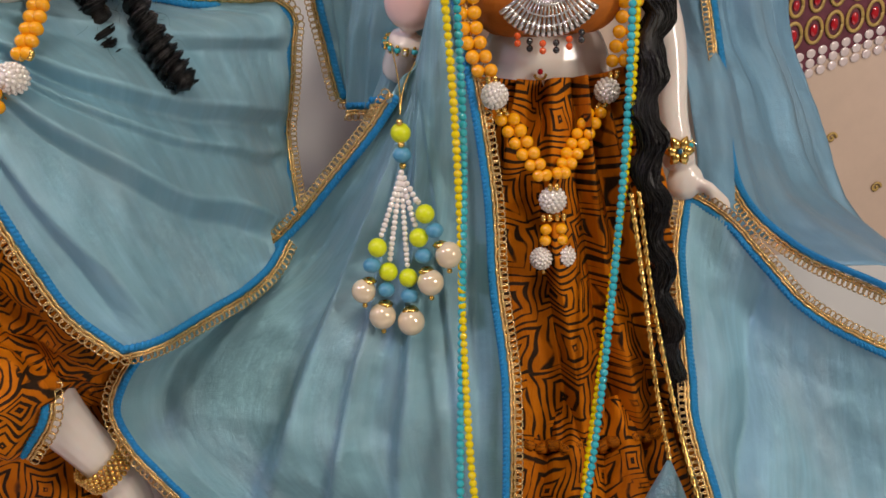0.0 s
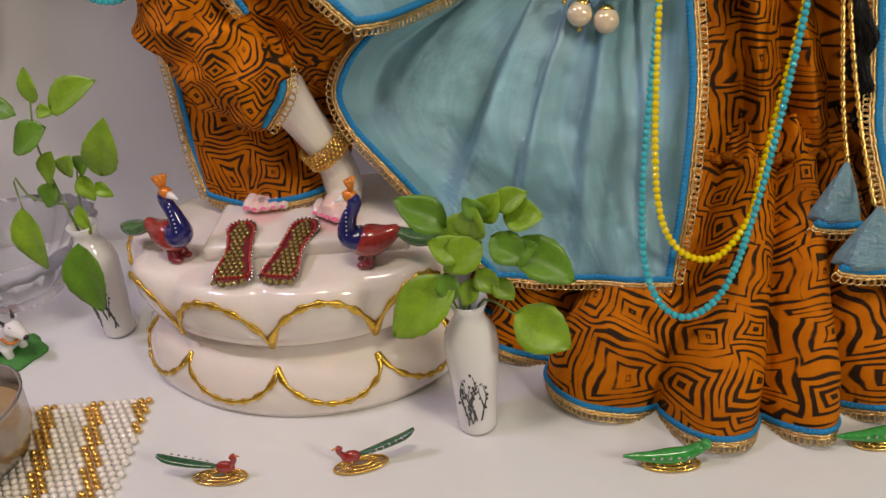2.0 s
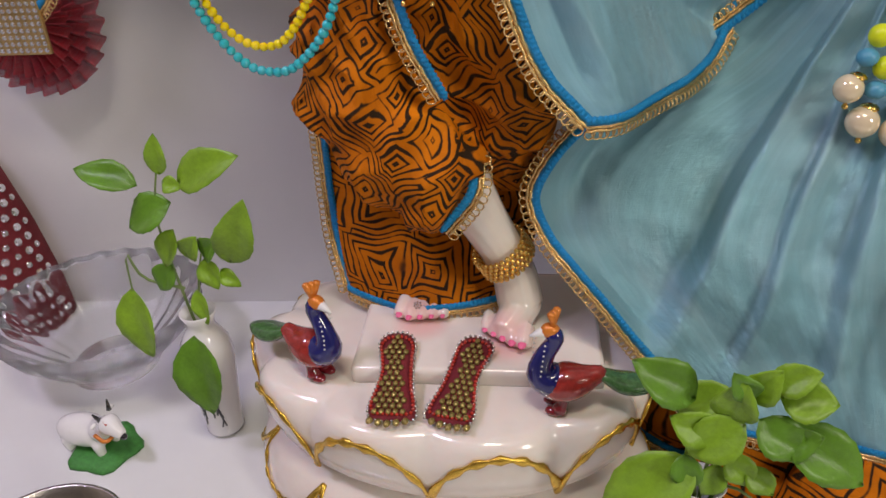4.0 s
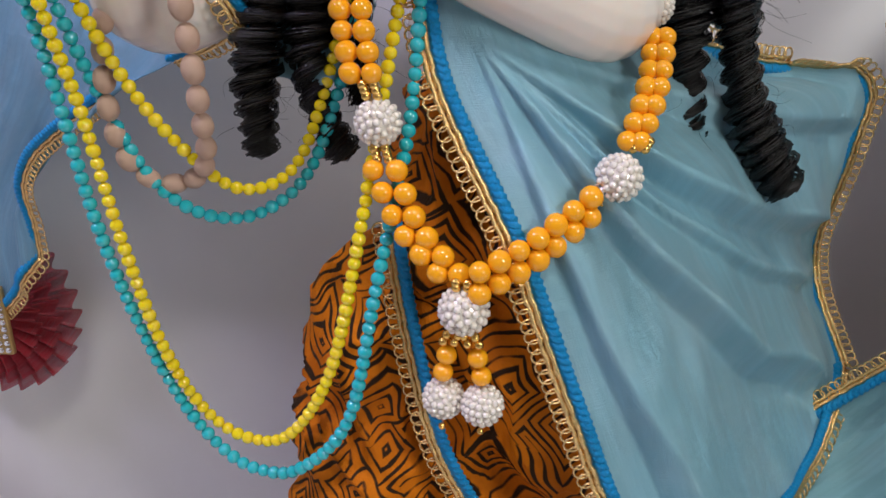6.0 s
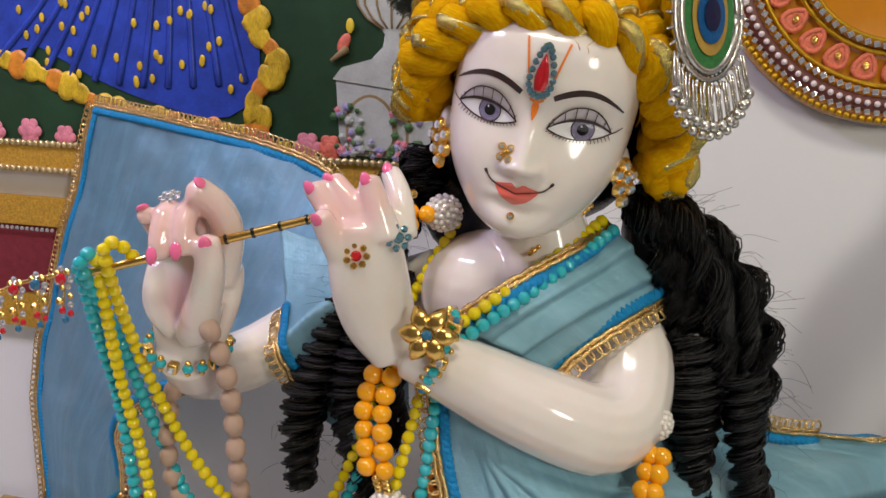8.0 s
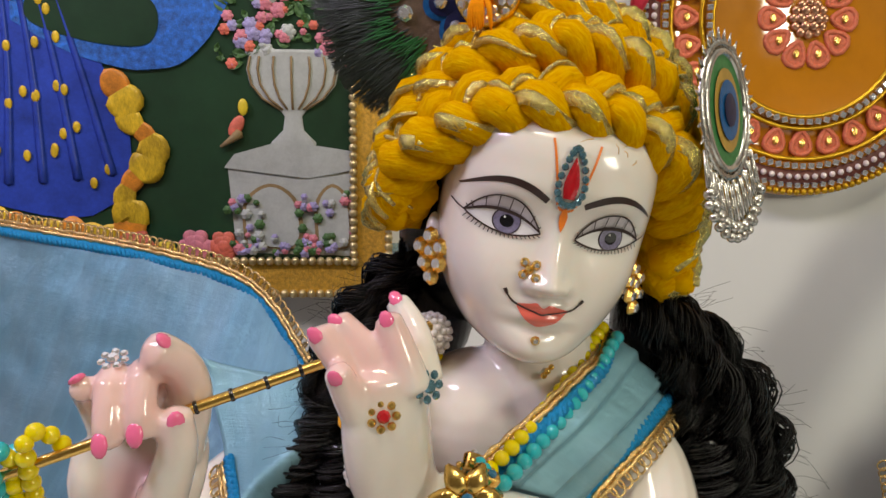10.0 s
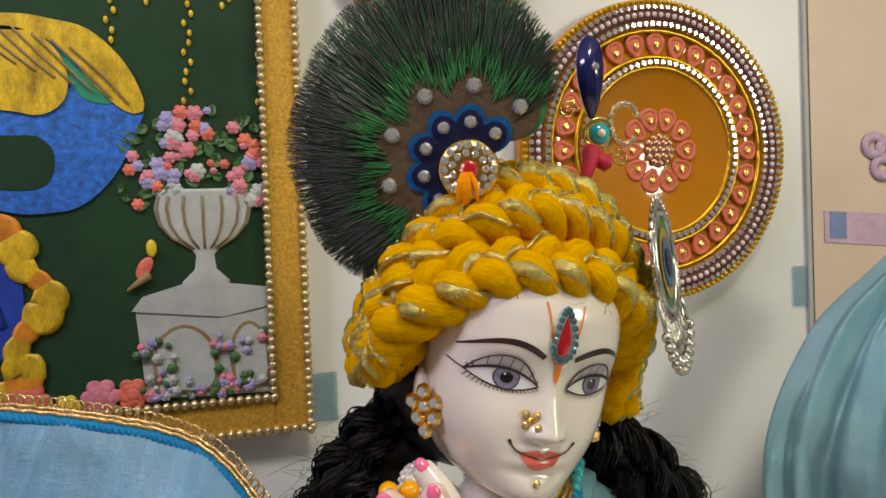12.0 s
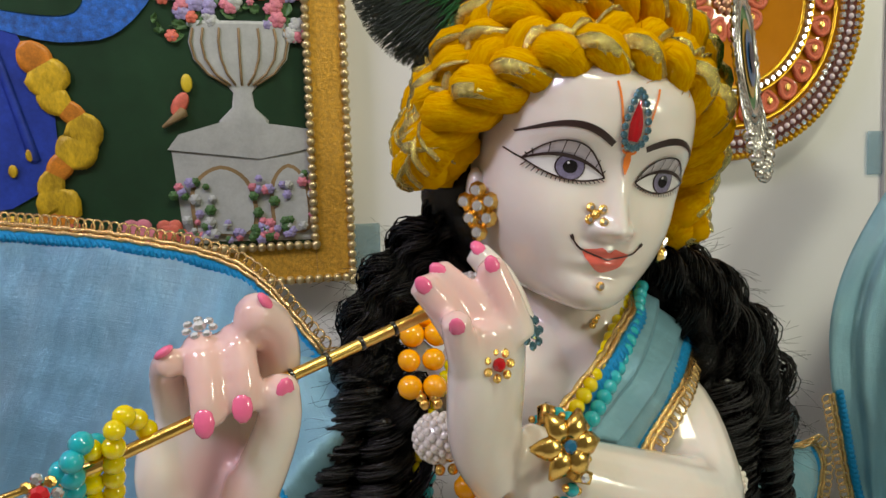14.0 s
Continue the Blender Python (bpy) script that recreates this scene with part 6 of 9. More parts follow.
# bracelets, rings and anklet
def bangle(name, label, c, axis, r, w, flower=None, stones=True):
    t = thing(name, label, "bracelet", at=c)
    q = Vector(axis).to_track_quat("Z", "Y").to_matrix()
    n = 18
    for i in range(n):
        a = 2 * math.pi * i / n
        p = Vector(c) + q @ Vector((r * math.cos(a), r * math.sin(a), 0))
        if i % 3 == 0:
            s = Shape().box(p, (0.0042, w, w * 1.1), 0, 0.0008, q @ Matrix.Rotation(a, 3, "Z") @ Matrix.Rotation(radians(90), 3, "Z"))
            part("gold_link", s, GOLD, t)
            gem(t, p + q @ Vector((math.cos(a), math.sin(a), 0)) * w * 0.5, q @ Vector((math.cos(a), math.sin(a), 0)), 0.0016, BLUE_GEM if i % 2 else GEM)
        else:
            bead(t, "teal", TEAL_BEAD, p, 0.0023, "turquoise_bead")
            bead(t, "goldbead", GOLD, p + q @ Vector((0, 0, 0.0026)), 0.0013, "gold_bead")
            bead(t, "goldbead", GOLD, p - q @ Vector((0, 0, 0.0026)), 0.0013, "gold_bead")
    if flower:
        f, nrm = Vector(flower[0]), Vector(flower[1]).normalized()
        qq = nrm.to_track_quat("Z", "Y").to_matrix()
        for i in range(6):
            a = math.pi * i / 3
            s = Shape()
            rows = []
            for k in range(7):
                u = k / 6
                wd = 0.0036 * math.sin(math.pi * (0.12 + 0.86 * u))
                ct = Vector((math.cos(a), math.sin(a), 0)) * (0.0015 + 0.0100 * u)
                sdv = Vector((-math.sin(a), math.cos(a), 0))
                rows.append([f + qq @ (ct + sdv * wd * e + Vector((0, 0, 0.0030 * u * (1 - u) * 3 - 0.0012 * e * e - 0.0016 * u))) for e in (-1, -0.5, 0, 0.5, 1)])
            s.grid(rows)
            part("petal", s, GOLD, t).modifiers.new("thickness", "SOLIDIFY").thickness = 0.0005
        gem(t, f + nrm * 0.0016, nrm, 0.0022, BLUE_GEM)
    return t


bangle("flower_bracelet", "gold and turquoise bracelet with a gold flower on the wrist", (-0.224, 0.596, 0.542), (-0.75, -0.35, 0.35), 0.0150, 0.0060, ((-0.2215, 0.5795, 0.5525), (0.25, -0.95, 0.15)))
bangle("thin_bracelet", "gold and turquoise bracelet on the raised wrist", (-0.3305, 0.5720, 0.5320), (0.25, -0.20, 0.94), 0.0165, 0.0042)


def finger_ring(c, n, mat, r):
    t = thing("finger_ring", "small gold ring with a stone flower", "ring", "finger rings", at=c)
    n = Vector(n).normalized()
    q = n.to_track_quat("Z", "Y").to_matrix()
    gem(t, c, n, r * 0.55, mat, "centre_stone")
    for i in range(7):
        a = 2 * math.pi * i / 7
        gem(t, Vector(c) + q @ Vector((r * math.cos(a), r * math.sin(a), -0.0004)), n, r * 0.36, GOLD if mat is RUBY else mat, "petal_stone")


finger_ring((-0.2440, 0.5640, 0.5825), (0.35, -0.90, 0.15), RUBY, 0.0038)
finger_ring((-0.2325, 0.5745, 0.5890), (0.72, -0.66, 0.15), AQUA_GEM, 0.0040)
finger_ring((-0.3225, 0.5545, 0.5985), (0.05, -0.45, 0.89), GEM, 0.0034)
anklet = thing("anklet", "broad anklet woven from small gold beads", "anklet", at=(-0.168, 0.62, 0.175))
q = Vector((0.45, 0.25, -0.86)).to_track_quat("Z", "Y").to_matrix()
for k in range(5):
    for i in range(28):
        a = 2 * math.pi * (i + 0.5 * (k % 2)) / 28
        bead(anklet, "goldbead", GOLD, Vector((-0.170, 0.619, 0.183)) + q @ Vector((0.0185 * math.cos(a), 0.0185 * math.sin(a), (k - 2) * 0.0034)), 0.0019, "gold_bead")
for c in ((-0.228, 0.605, 0.1425), (-0.170, 0.600, 0.1425)):
    finger_ring(c, (0, -0.5, 0.86), GEM, 0.0024)

# jewelled band hanging from the flute's end
band = thing("jewelled_band", "gold band of clear and red stones with tiny drops", "jewelled band", at=(-0.36, 0.53, 0.56))
path = spline([(-0.354, 0.531, 0.566), (-0.363, 0.530, 0.563), (-0.376, 0.530, 0.560), (-0.402, 0.530, 0.549), (-0.43, 0.532, 0.54)], 6)
for i, p in enumerate(path):
    for k in range(7):
        a = 2 * math.pi * k / 7
        gem(band, p + Vector((0.0036 * math.cos(a), 0, 0.0036 * math.sin(a))), (0, -1, 0), 0.0015, GOLD if k % 2 else GEM)
    gem(band, p + Vector((0, -0.001, 0)), (0, -1, 0), 0.0024, (RUBY, BLUE_GEM)[i % 2])
    s = Shape()
    s.tube([p + Vector((0, 0, -0.003)), p + Vector((0, -0.001, -0.013))], 0.0005, 4)
    part("drop_wire", s, GOLD, band)
    for k, z in enumerate((-0.009, -0.0125, -0.016)):
        gem(band, p + Vector((0.0015 * (k - 1), -0.001, z)), (0, -1, 0), 0.0016, (GOLD, RUBY, BLUE_GEM)[k])
        gem(band, p + Vector((0.0045, -0.001, z + 0.003)), (0, -1, 0), 0.0014, (GOLD, GEM, RUBY)[k])
s = Shape()
s.tube([p + Vector((0, 0.001, 0.002)) for p in path], 0.0009, 5)
part("gold_wire", s, GOLD, band)

# ---- lotus pedestal ----
BASE = Vector((-0.208, 0.602, 0.0))


def base_at(ang, k, z):
    return BASE + Vector((0.148 * k * math.cos(ang), 0.106 * k * math.sin(ang), z))


lotus = thing("lotus_pedestal", "white marble double lotus pedestal with gold painted petal edges", "pedestal", at=BASE)
PETALS, PH = 10, radians(-85)


def scallop(a):
    return abs(math.sin((a - PH) * PETALS / 2))


s = Shape()
rows = []
for k, z in ((0.90, 0.0), (0.99, 0.002), (1.0, 0.008), (1.0, 0.020), (0.965, 0.034), (0.89, 0.046), (0.80, 0.053), (0.74, 0.060)):
    rows.append([base_at(2 * math.pi * j / 160, k * (1 + 0.012 * scallop(2 * math.pi * j / 160) * (1 if 0.005 < z < 0.05 else 0)), z) for j in range(160)])
s.grid(rows, 0, True)
part("lower_tier", s, MARBLE, lotus)
s = Shape()
rows = []
for k, z, w in ((0.70, 0.056, 0), (0.82, 0.059, 0.2), (0.905, 0.068, 0.5), (0.945, 0.085, 0.9), (0.950, 0.100, 1.2), (0.935, 0.109, 1.5), (0.90, 0.1145, 1.5), (0.84, 0.117, 0.8), (0.60, 0.118, 0.2), (0.02, 0.118, 0)):
    rows.append([base_at(2 * math.pi * j / 160, k * (1 + 0.045 * w * (scallop(2 * math.pi * j / 160) ** 0.7 - 0.6)), z + 0.004 * w * (scallop(2 * math.pi * j / 160) - 0.6) * (1 if z < 0.116 else 0.3)) for j in range(160)])
s.grid(rows, 0, True)
part("upper_tier", s, MARBLE, lotus)
for i in range(PETALS):
    a0 = PH + 2 * math.pi * i / PETALS
    da = 2 * math.pi / PETALS
    s = Shape()
    pts = []
    for j in range(25):
        u = j / 24
        h = math.sin(math.pi * u) ** 0.62
        pts.append(base_at(a0 + da * u, 0.915 + 0.066 * h, 0.066 + 0.043 * h))
    s.tube(pts, [0.0026 + 0.0012 * math.sin(j * 1.7 + i) for j in range(25)], 7, flat=0.5, side=(math.cos(a0 + da / 2), math.sin(a0 + da / 2), 0.2))
    part("gold_petal_edge", s, LEAF_GOLD, lotus, "gold painted petal outline")
    s = Shape()
    pts = []
    for j in range(25):
        u = j / 24
        h = math.sin(math.pi * u) ** 0.60
        z = 0.0455 - 0.030 * h
        k = float(np.interp(z, [0.008, 0.020, 0.034, 0.046], [1.0, 1.0, 0.965, 0.89])) * (1 + 0.012 * scallop(a0 + da * u))
        pts.append(base_at(a0 + da * u, k + 0.008, z))
    s.tube(pts, [0.0022 + 0.0010 * math.sin(j * 1.9 + i) for j in range(25)], 7, flat=0.5, side=(math.cos(a0 + da / 2), math.sin(a0 + da / 2), 0.2))
    part("gold_loop", s, LEAF_GOLD, lotus, "gold painted petal outline")
s = Shape().box((-0.186, 0.616, 0.1235), (0.164, 0.118, 0.014), 0, 0.004, Matrix.Rotation(radians(9), 3, "Z"))
part("foot_slab", s, MARBLE, lotus)


# jewelled foot prints
def footprint(c, yaw, flip):
    m = Matrix.Translation(c) @ Matrix.Rotation(radians(yaw), 4, "Z") @ Matrix.Rotation(radians(13), 4, "X")
    outline = [(0.0105, -0.034), (0.013, -0.026), (0.010, -0.012), (0.008, 0.002), (0.010, 0.016), (0.0115, 0.026), (0.006, 0.033), (-0.006, 0.033), (-0.0115, 0.026), (-0.012, 0.014), (-0.0125, 0.0), (-0.014, -0.014), (-0.0165, -0.026), (-0.014, -0.034)]
    outline = [(x * flip * -1, y) for x, y in outline]
    ring_ = [Vector((p.x, p.y, 0)) for p in spline([(x, y, 0) for x, y in outline + outline[:1]], 54)]
    t = thing("jewelled_footprint", "footprint plaque of gold stones with red and silver bead rim", "footprint plaque", "pair of footprints", at=c)
    s = Shape()
    b = len(s.v)
    s.v.append(tuple(m @ Vector((0, 0, 0.0022))))
    s.v.extend(tuple(m @ (p + Vector((0, 0, 0.0016)))) for p in ring_[:-1])
    s.v.extend(tuple(m @ p) for p in ring_[:-1])
    n = len(ring_) - 1
    for k in range(n):
        s.face((b, b + 1 + k, b + 1 + (k + 1) % n))
        s.face((b + 1 + k, b + 1 + n + k, b + 1 + n + (k + 1) % n, b + 1 + (k + 1) % n))
    part("plaque", s, MAROON, t)
    for k, p in enumerate(ring_[:-1]):
        bead(t, "silverbead", SILVER, m @ (p * 1.02 + Vector((0, 0, 0.0018))), 0.0012, "silver_bead", seg=7, rings=5)
        bead(t, "redbead", RUBY_BEAD, m @ (p * 0.89 + Vector((0, 0, 0.0026))), 0.0013, "red_bead", seg=7, rings=5)
    for row in range(15):
        y = -0.029 + 0.0042 * row
        w = float(np.interp(y, [-0.034, -0.02, 0.0, 0.02, 0.033], [0.0115, 0.0125, 0.0088, 0.0095, 0.005]))
        for k in range(-2, 3):
            x = (k + 0.5 * (row % 2)) * 0.0044
            if abs(x) < w - 0.0026:
                bead(t, "oldgold", OLD_GOLD, m @ Vector((x, y, 0.0030)), 0.0022, "gold_stone", (0.9, 1.15, 0.7), seg=8, rings=5)
    for k in range(5):
        bead(t, "oldgold", OLD_GOLD, m @ Vector((-0.011 + 0.0055 * k, -0.0375 + 0.001 * abs(k - 2), 0.0026)), 0.0026, "toe_stone", (0.9, 1.15, 0.7), seg=8, rings=5)


RUBY_BEAD = plain("red_glass_bead", (0.42, 0.03, 0.02), 0.15, vary=0.2, coat=0.6)
OLD_GOLD = plain("olive_gold_stone", (0.34, 0.26, 0.09), 0.16, 0.6, vary=0.4, scale=500)
footprint(Vector((-0.228, 0.546, 0.1280)), 10, 1)
footprint(Vector((-0.182, 0.551, 0.1280)), -4, -1)


# enamelled peacocks
NAVY = plain("navy_enamel", (0.010, 0.012, 0.13), 0.15, vary=0.25, coat=0.7)
RED_EN = plain("red_enamel", (0.30, 0.025, 0.02), 0.2, vary=0.5, scale=260, coat=0.6)
GREEN_EN = plain("green_floral_enamel", (0.05, 0.13, 0.04), 0.25, vary=0.7, scale=330, coat=0.5)
WINE = plain("wine_enamel", (0.20, 0.012, 0.02), 0.15, vary=0.3, coat=0.7)
AMBER = plain("orange_gold_enamel", (0.62, 0.20, 0.03), 0.3, 0.2, vary=0.3)


def peacock(at, yaw, size=1.0):
    m = Matrix.Translation(at) @ Matrix.Rotation(radians(yaw), 4, "Z") @ Matrix.Scale(size, 4)

    def P(x, y, z):
        return m @ Vector((x, y, z))
    s = Shape()
    for y in (-0.005, 0.005):
        s.tube(spline([P(-0.003, y, 0.004), P(-0.001, y, 0.010), P(0, y * 0.8, 0.018)], 6), [x * size for x in (0.0055, 0.0045, 0.0038, 0.0036, 0.004, 0.0045, 0.005)], 10, 3)
        s.ball(P(-0.005, y, 0.003), (0.0075 * size, 0.0045 * size, 0.0032 * size), 10, 7, 3, m.to_3x3().normalized())
    s.tube(spline([P(-0.014, 0, 0.026), P(-0.004, 0, 0.022), P(0.010, 0, 0.024), P(0.024, 0, 0.030)], 12), [x * size for x in (0.006, 0.0095, 0.0115, 0.0125, 0.013, 0.013, 0.0125, 0.0115, 0.010, 0.0085, 0.007, 0.0058, 0.0045)], 14, 1)
    s.tube(spline([P(-0.006, 0, 0.022), P(-0.015, 0, 0.030), P(-0.013, 0, 0.043), P(-0.007, 0, 0.055), P(-0.009, 0, 0.062)], 14), [x * size for x in (0.0105, 0.0112, 0.0112, 0.0105, 0.0092, 0.008, 0.0072, 0.0066, 0.0062, 0.0058, 0.0055, 0.0054, 0.0056, 0.0056, 0.005)], 14, 0)
    s.ball(P(-0.010, 0, 0.0625), (0.0062 * size, 0.005 * size, 0.005 * size), 10, 8, 4, m.to_3x3().normalized())
    s.tube([P(-0.014, 0, 0.0615), P(-0.022, 0, 0.0585)], [0.0036 * size, 0.0009 * size], 8, 5)
    for k in (-1, 0, 1):
        s.tube([P(-0.008, 0.001 * k, 0.066), P(-0.008 + 0.0022 * k, 0.003 * k, 0.0765)], [0.0016 * size, 0.0026 * size], 6, 4)
    s.tube(spline([P(0.022, 0, 0.029), P(0.034, 0, 0.022), P(0.046, 0, 0.020), P(0.058, 0, 0.020)], 10), [x * size for x in (0.005, 0.0065, 0.0078, 0.009, 0.0098, 0.0102, 0.0100, 0.0092, 0.008, 0.006, 0.003)], 12, 2, flat=0.6, side=(0, 0, 1))
    for k in range(9):
        s.ball(P(-0.0195 + 0.001 * abs(k - 4) * 0.3, 0.0072, 0.026 + 0.0036 * k), 0.0007 * size, 5, 4, 5)
        s.ball(P(-0.0165 + 0.0004 * k, -0.0088 + 0.0004 * k, 0.026 + 0.0036 * k), 0.0007 * size, 5, 4, 5)
    return single("peacock_figurine", s, [NAVY, RED_EN, GREEN_EN, WINE, AMBER, WHITE], "enamelled peacock figurine with navy neck and red body", "figurine", "peacock figurines")


peacock((-0.120, 0.549, 0.1175), 12, 0.96)
peacock((-0.284, 0.550, 0.1175), 160, 0.98)


# vases with basil sprigs
def vase(c, label):
    t = thing("small_vase", label, "vase", "small vases", at=c)
    s = Shape().lathe([(0.0001, 0.002), (0.014, 0.001), (0.0155, 0.004), (0.0150, 0.010), (0.0165, 0.030), (0.0190, 0.060), (0.0202, 0.078), (0.0188, 0.090), (0.0140, 0.099), (0.0110, 0.104), (0.0108, 0.110), (0.0140, 0.118), (0.0132, 0.1185), (0.0098, 0.110), (0.0095, 0.100), (0.012, 0.06), (0.0001, 0.02)], c, 40)
    part("body", s, WHITE, t)
    ink = Shape()
    rnd = random.Random(int(c[0] * -1000))
    for k in range(9):
        a = radians(-112 + rnd.uniform(0, 60))
        z = rnd.uniform(0.012, 0.030)
        pts = []
        for j in range(7):
            zz = z + 0.0058 * j
            r = float(np.interp(zz, [0.01, 0.03, 0.06, 0.078], [0.0150, 0.0165, 0.0190, 0.0202])) + 0.0002
            aa = a + 0.10 * math.sin(j * 0.9 + k)
            pts.append(Vector(c) + Vector((r * math.cos(aa), r * math.sin(aa), zz)))
        ink.tube(pts, [0.0007, 0.0006, 0.0005, 0.0005, 0.0004, 0.0003, 0.0002], 4)
        for j in range(2, 7):
            ink.ball(pts[j] + Vector((rnd.uniform(-0.002, 0.002), -0.0001, rnd.uniform(-0.002, 0.002))), (0.0010, 0.0003, 0.0016), 6, 4)
    part("painted_sprig", ink, plain("grey_ink_" + str(int(-c[0] * 1000)), (0.07, 0.07, 0.075), 0.4, vary=0.4), t, "fine dark painted grass sprig")
    return t


def leaf_shape(base, tip, width, face, curl=0.25, n=12):
    """A basil leaf: pointed oval, arched along its length, with a midrib and toothed edge."""
    a, b = Vector(base), Vector(tip)
    d = b - a
    f = Vector(face)
    f = (f - d * f.dot(d) / d.length_squared).normalized()
    side = d.cross(f).normalized()
    rows = []
    for i in range(n + 1):
        u = i / n
        w = width * (math.sin(math.pi * u ** 0.80) ** 0.85) * (1 + 0.05 * (i % 2)) + 0.0002
        c = a + d * u + f * (curl * d.length * u * (1 - u))
        rows.append([c + side * w * e + f * (-0.30 * w * abs(e) ** 1.4 * -1 - (0.0006 if e == 0 else 0) + 0.0007 * math.sin(9 * u + 4 * e)) for e in (-1, -0.66, -0.33, 0, 0.33, 0.66, 1)])
    s = Shape()
    s.grid(rows)
    return s


def sprig(c, name_label, stems, leaves):
    t = thing("basil_sprig", name_label, "plant", "basil sprigs", at=c)
    for p in stems:
        s = Shape()
        n = 10
        s.tube(spline(p, n), [0.0013 - 0.00006 * i for i in range(n + 1)], 6)
        part("stem", s, STEM, t)
    for i, (a, b, w, face) in enumerate(leaves):
        ob = part("leaf", leaf_shape(a, b, w, face), LEAF if i % 3 else LEAF_DARK, t)
        ob.modifiers.new("thickness", "SOLIDIFY").thickness = 0.0004
    return t


VR, VL = Vector((-0.040, 0.506, 0.0)), Vector((-0.402, 0.600, 0.0))
vase(VR, "white porcelain vase with a painted grass sprig")
vase(VL, "white porcelain vase with a dark painted flower")
top = VR + Vector((0, 0, 0.118))
sprig(top, "fresh green basil sprig standing in a white vase", [
    [top + Vector((0, 0, -0.04)), top + Vector((0.002, 0, 0.02)), top + Vector((0.010, -0.004, 0.072))],
    [top + Vector((0, 0, -0.04)), top + Vector((-0.006, -0.003, 0.015)), top + Vector((-0.022, 0.0, 0.060))],
    [top + Vector((0, 0, -0.03)), top + Vector((0.012, -0.005, 0.004)), top + Vector((0.034, -0.010, -0.004))],
    [top + Vector((0, 0, -0.03)), top + Vector((-0.012, -0.006, 0.008)), top + Vector((-0.022, -0.012, 0.012))],
], [
    ((-0.050, 0.503, 0.178), (-0.083, 0.500, 0.200), 0.012, (0.2, -0.8, 0.6)), ((-0.028, 0.500, 0.185), (-0.014, 0.498, 0.206), 0.009, (0, -0.9, 0.4)),
    ((-0.012, 0.500, 0.188), (0.014, 0.498, 0.190), 0.011, (0.1, -0.7, 0.7)), ((-0.006, 0.500, 0.170), (0.034, 0.496, 0.142), 0.014, (0.2, -0.8, 0.55)),
    ((-0.034, 0.498, 0.172), (-0.030, 0.494, 0.200), 0.011, (-0.1, -0.9, 0.4)), ((-0.026, 0.496, 0.172), (-0.052, 0.492, 0.150), 0.012, (-0.2, -0.85, 0.4)),
    ((-0.020, 0.496, 0.176), (0.002, 0.492, 0.158), 0.011, (0.2, -0.85, 0.5)), ((-0.046, 0.496, 0.142), (-0.092, 0.488, 0.096), 0.018, (-0.25, -0.8, 0.55)),
    ((-0.006, 0.496, 0.116), (0.032, 0.490, 0.092), 0.017, (0.2, -0.85, 0.45)), ((-0.052, 0.494, 0.148), (-0.048, 0.490, 0.126), 0.008, (0, -0.9, 0.4)),
    ((-0.030, 0.497, 0.150), (-0.018, 0.494, 0.132), 0.008, (0.1, -0.9, 0.3)), ((-0.030, 0.510, 0.178), (-0.060, 0.515, 0.160), 0.010, (-0.1, -0.7, 0.6)),
    ((-0.024, 0.497, 0.188), (-0.036, 0.493, 0.205), 0.007, (0, -0.9, 0.3)), ((-0.018, 0.500, 0.195), (0.004, 0.500, 0.206), 0.008, (0, -0.8, 0.6)),
    ((-0.038, 0.497, 0.160), (-0.062, 0.494, 0.172), 0.010, (-0.2, -0.8, 0.5)), ((-0.012, 0.497, 0.160), (0.010, 0.494, 0.172), 0.009, (0.2, -0.8, 0.5)),
    ((-0.034, 0.496, 0.142), (-0.040, 0.492, 0.122), 0.007, (0, -0.9, 0.3)), ((-0.020, 0.497, 0.142), (-0.006, 0.494, 0.128), 0.007, (0.2, -0.9, 0.3))])
top = VL + Vector((0, 0, 0.118))
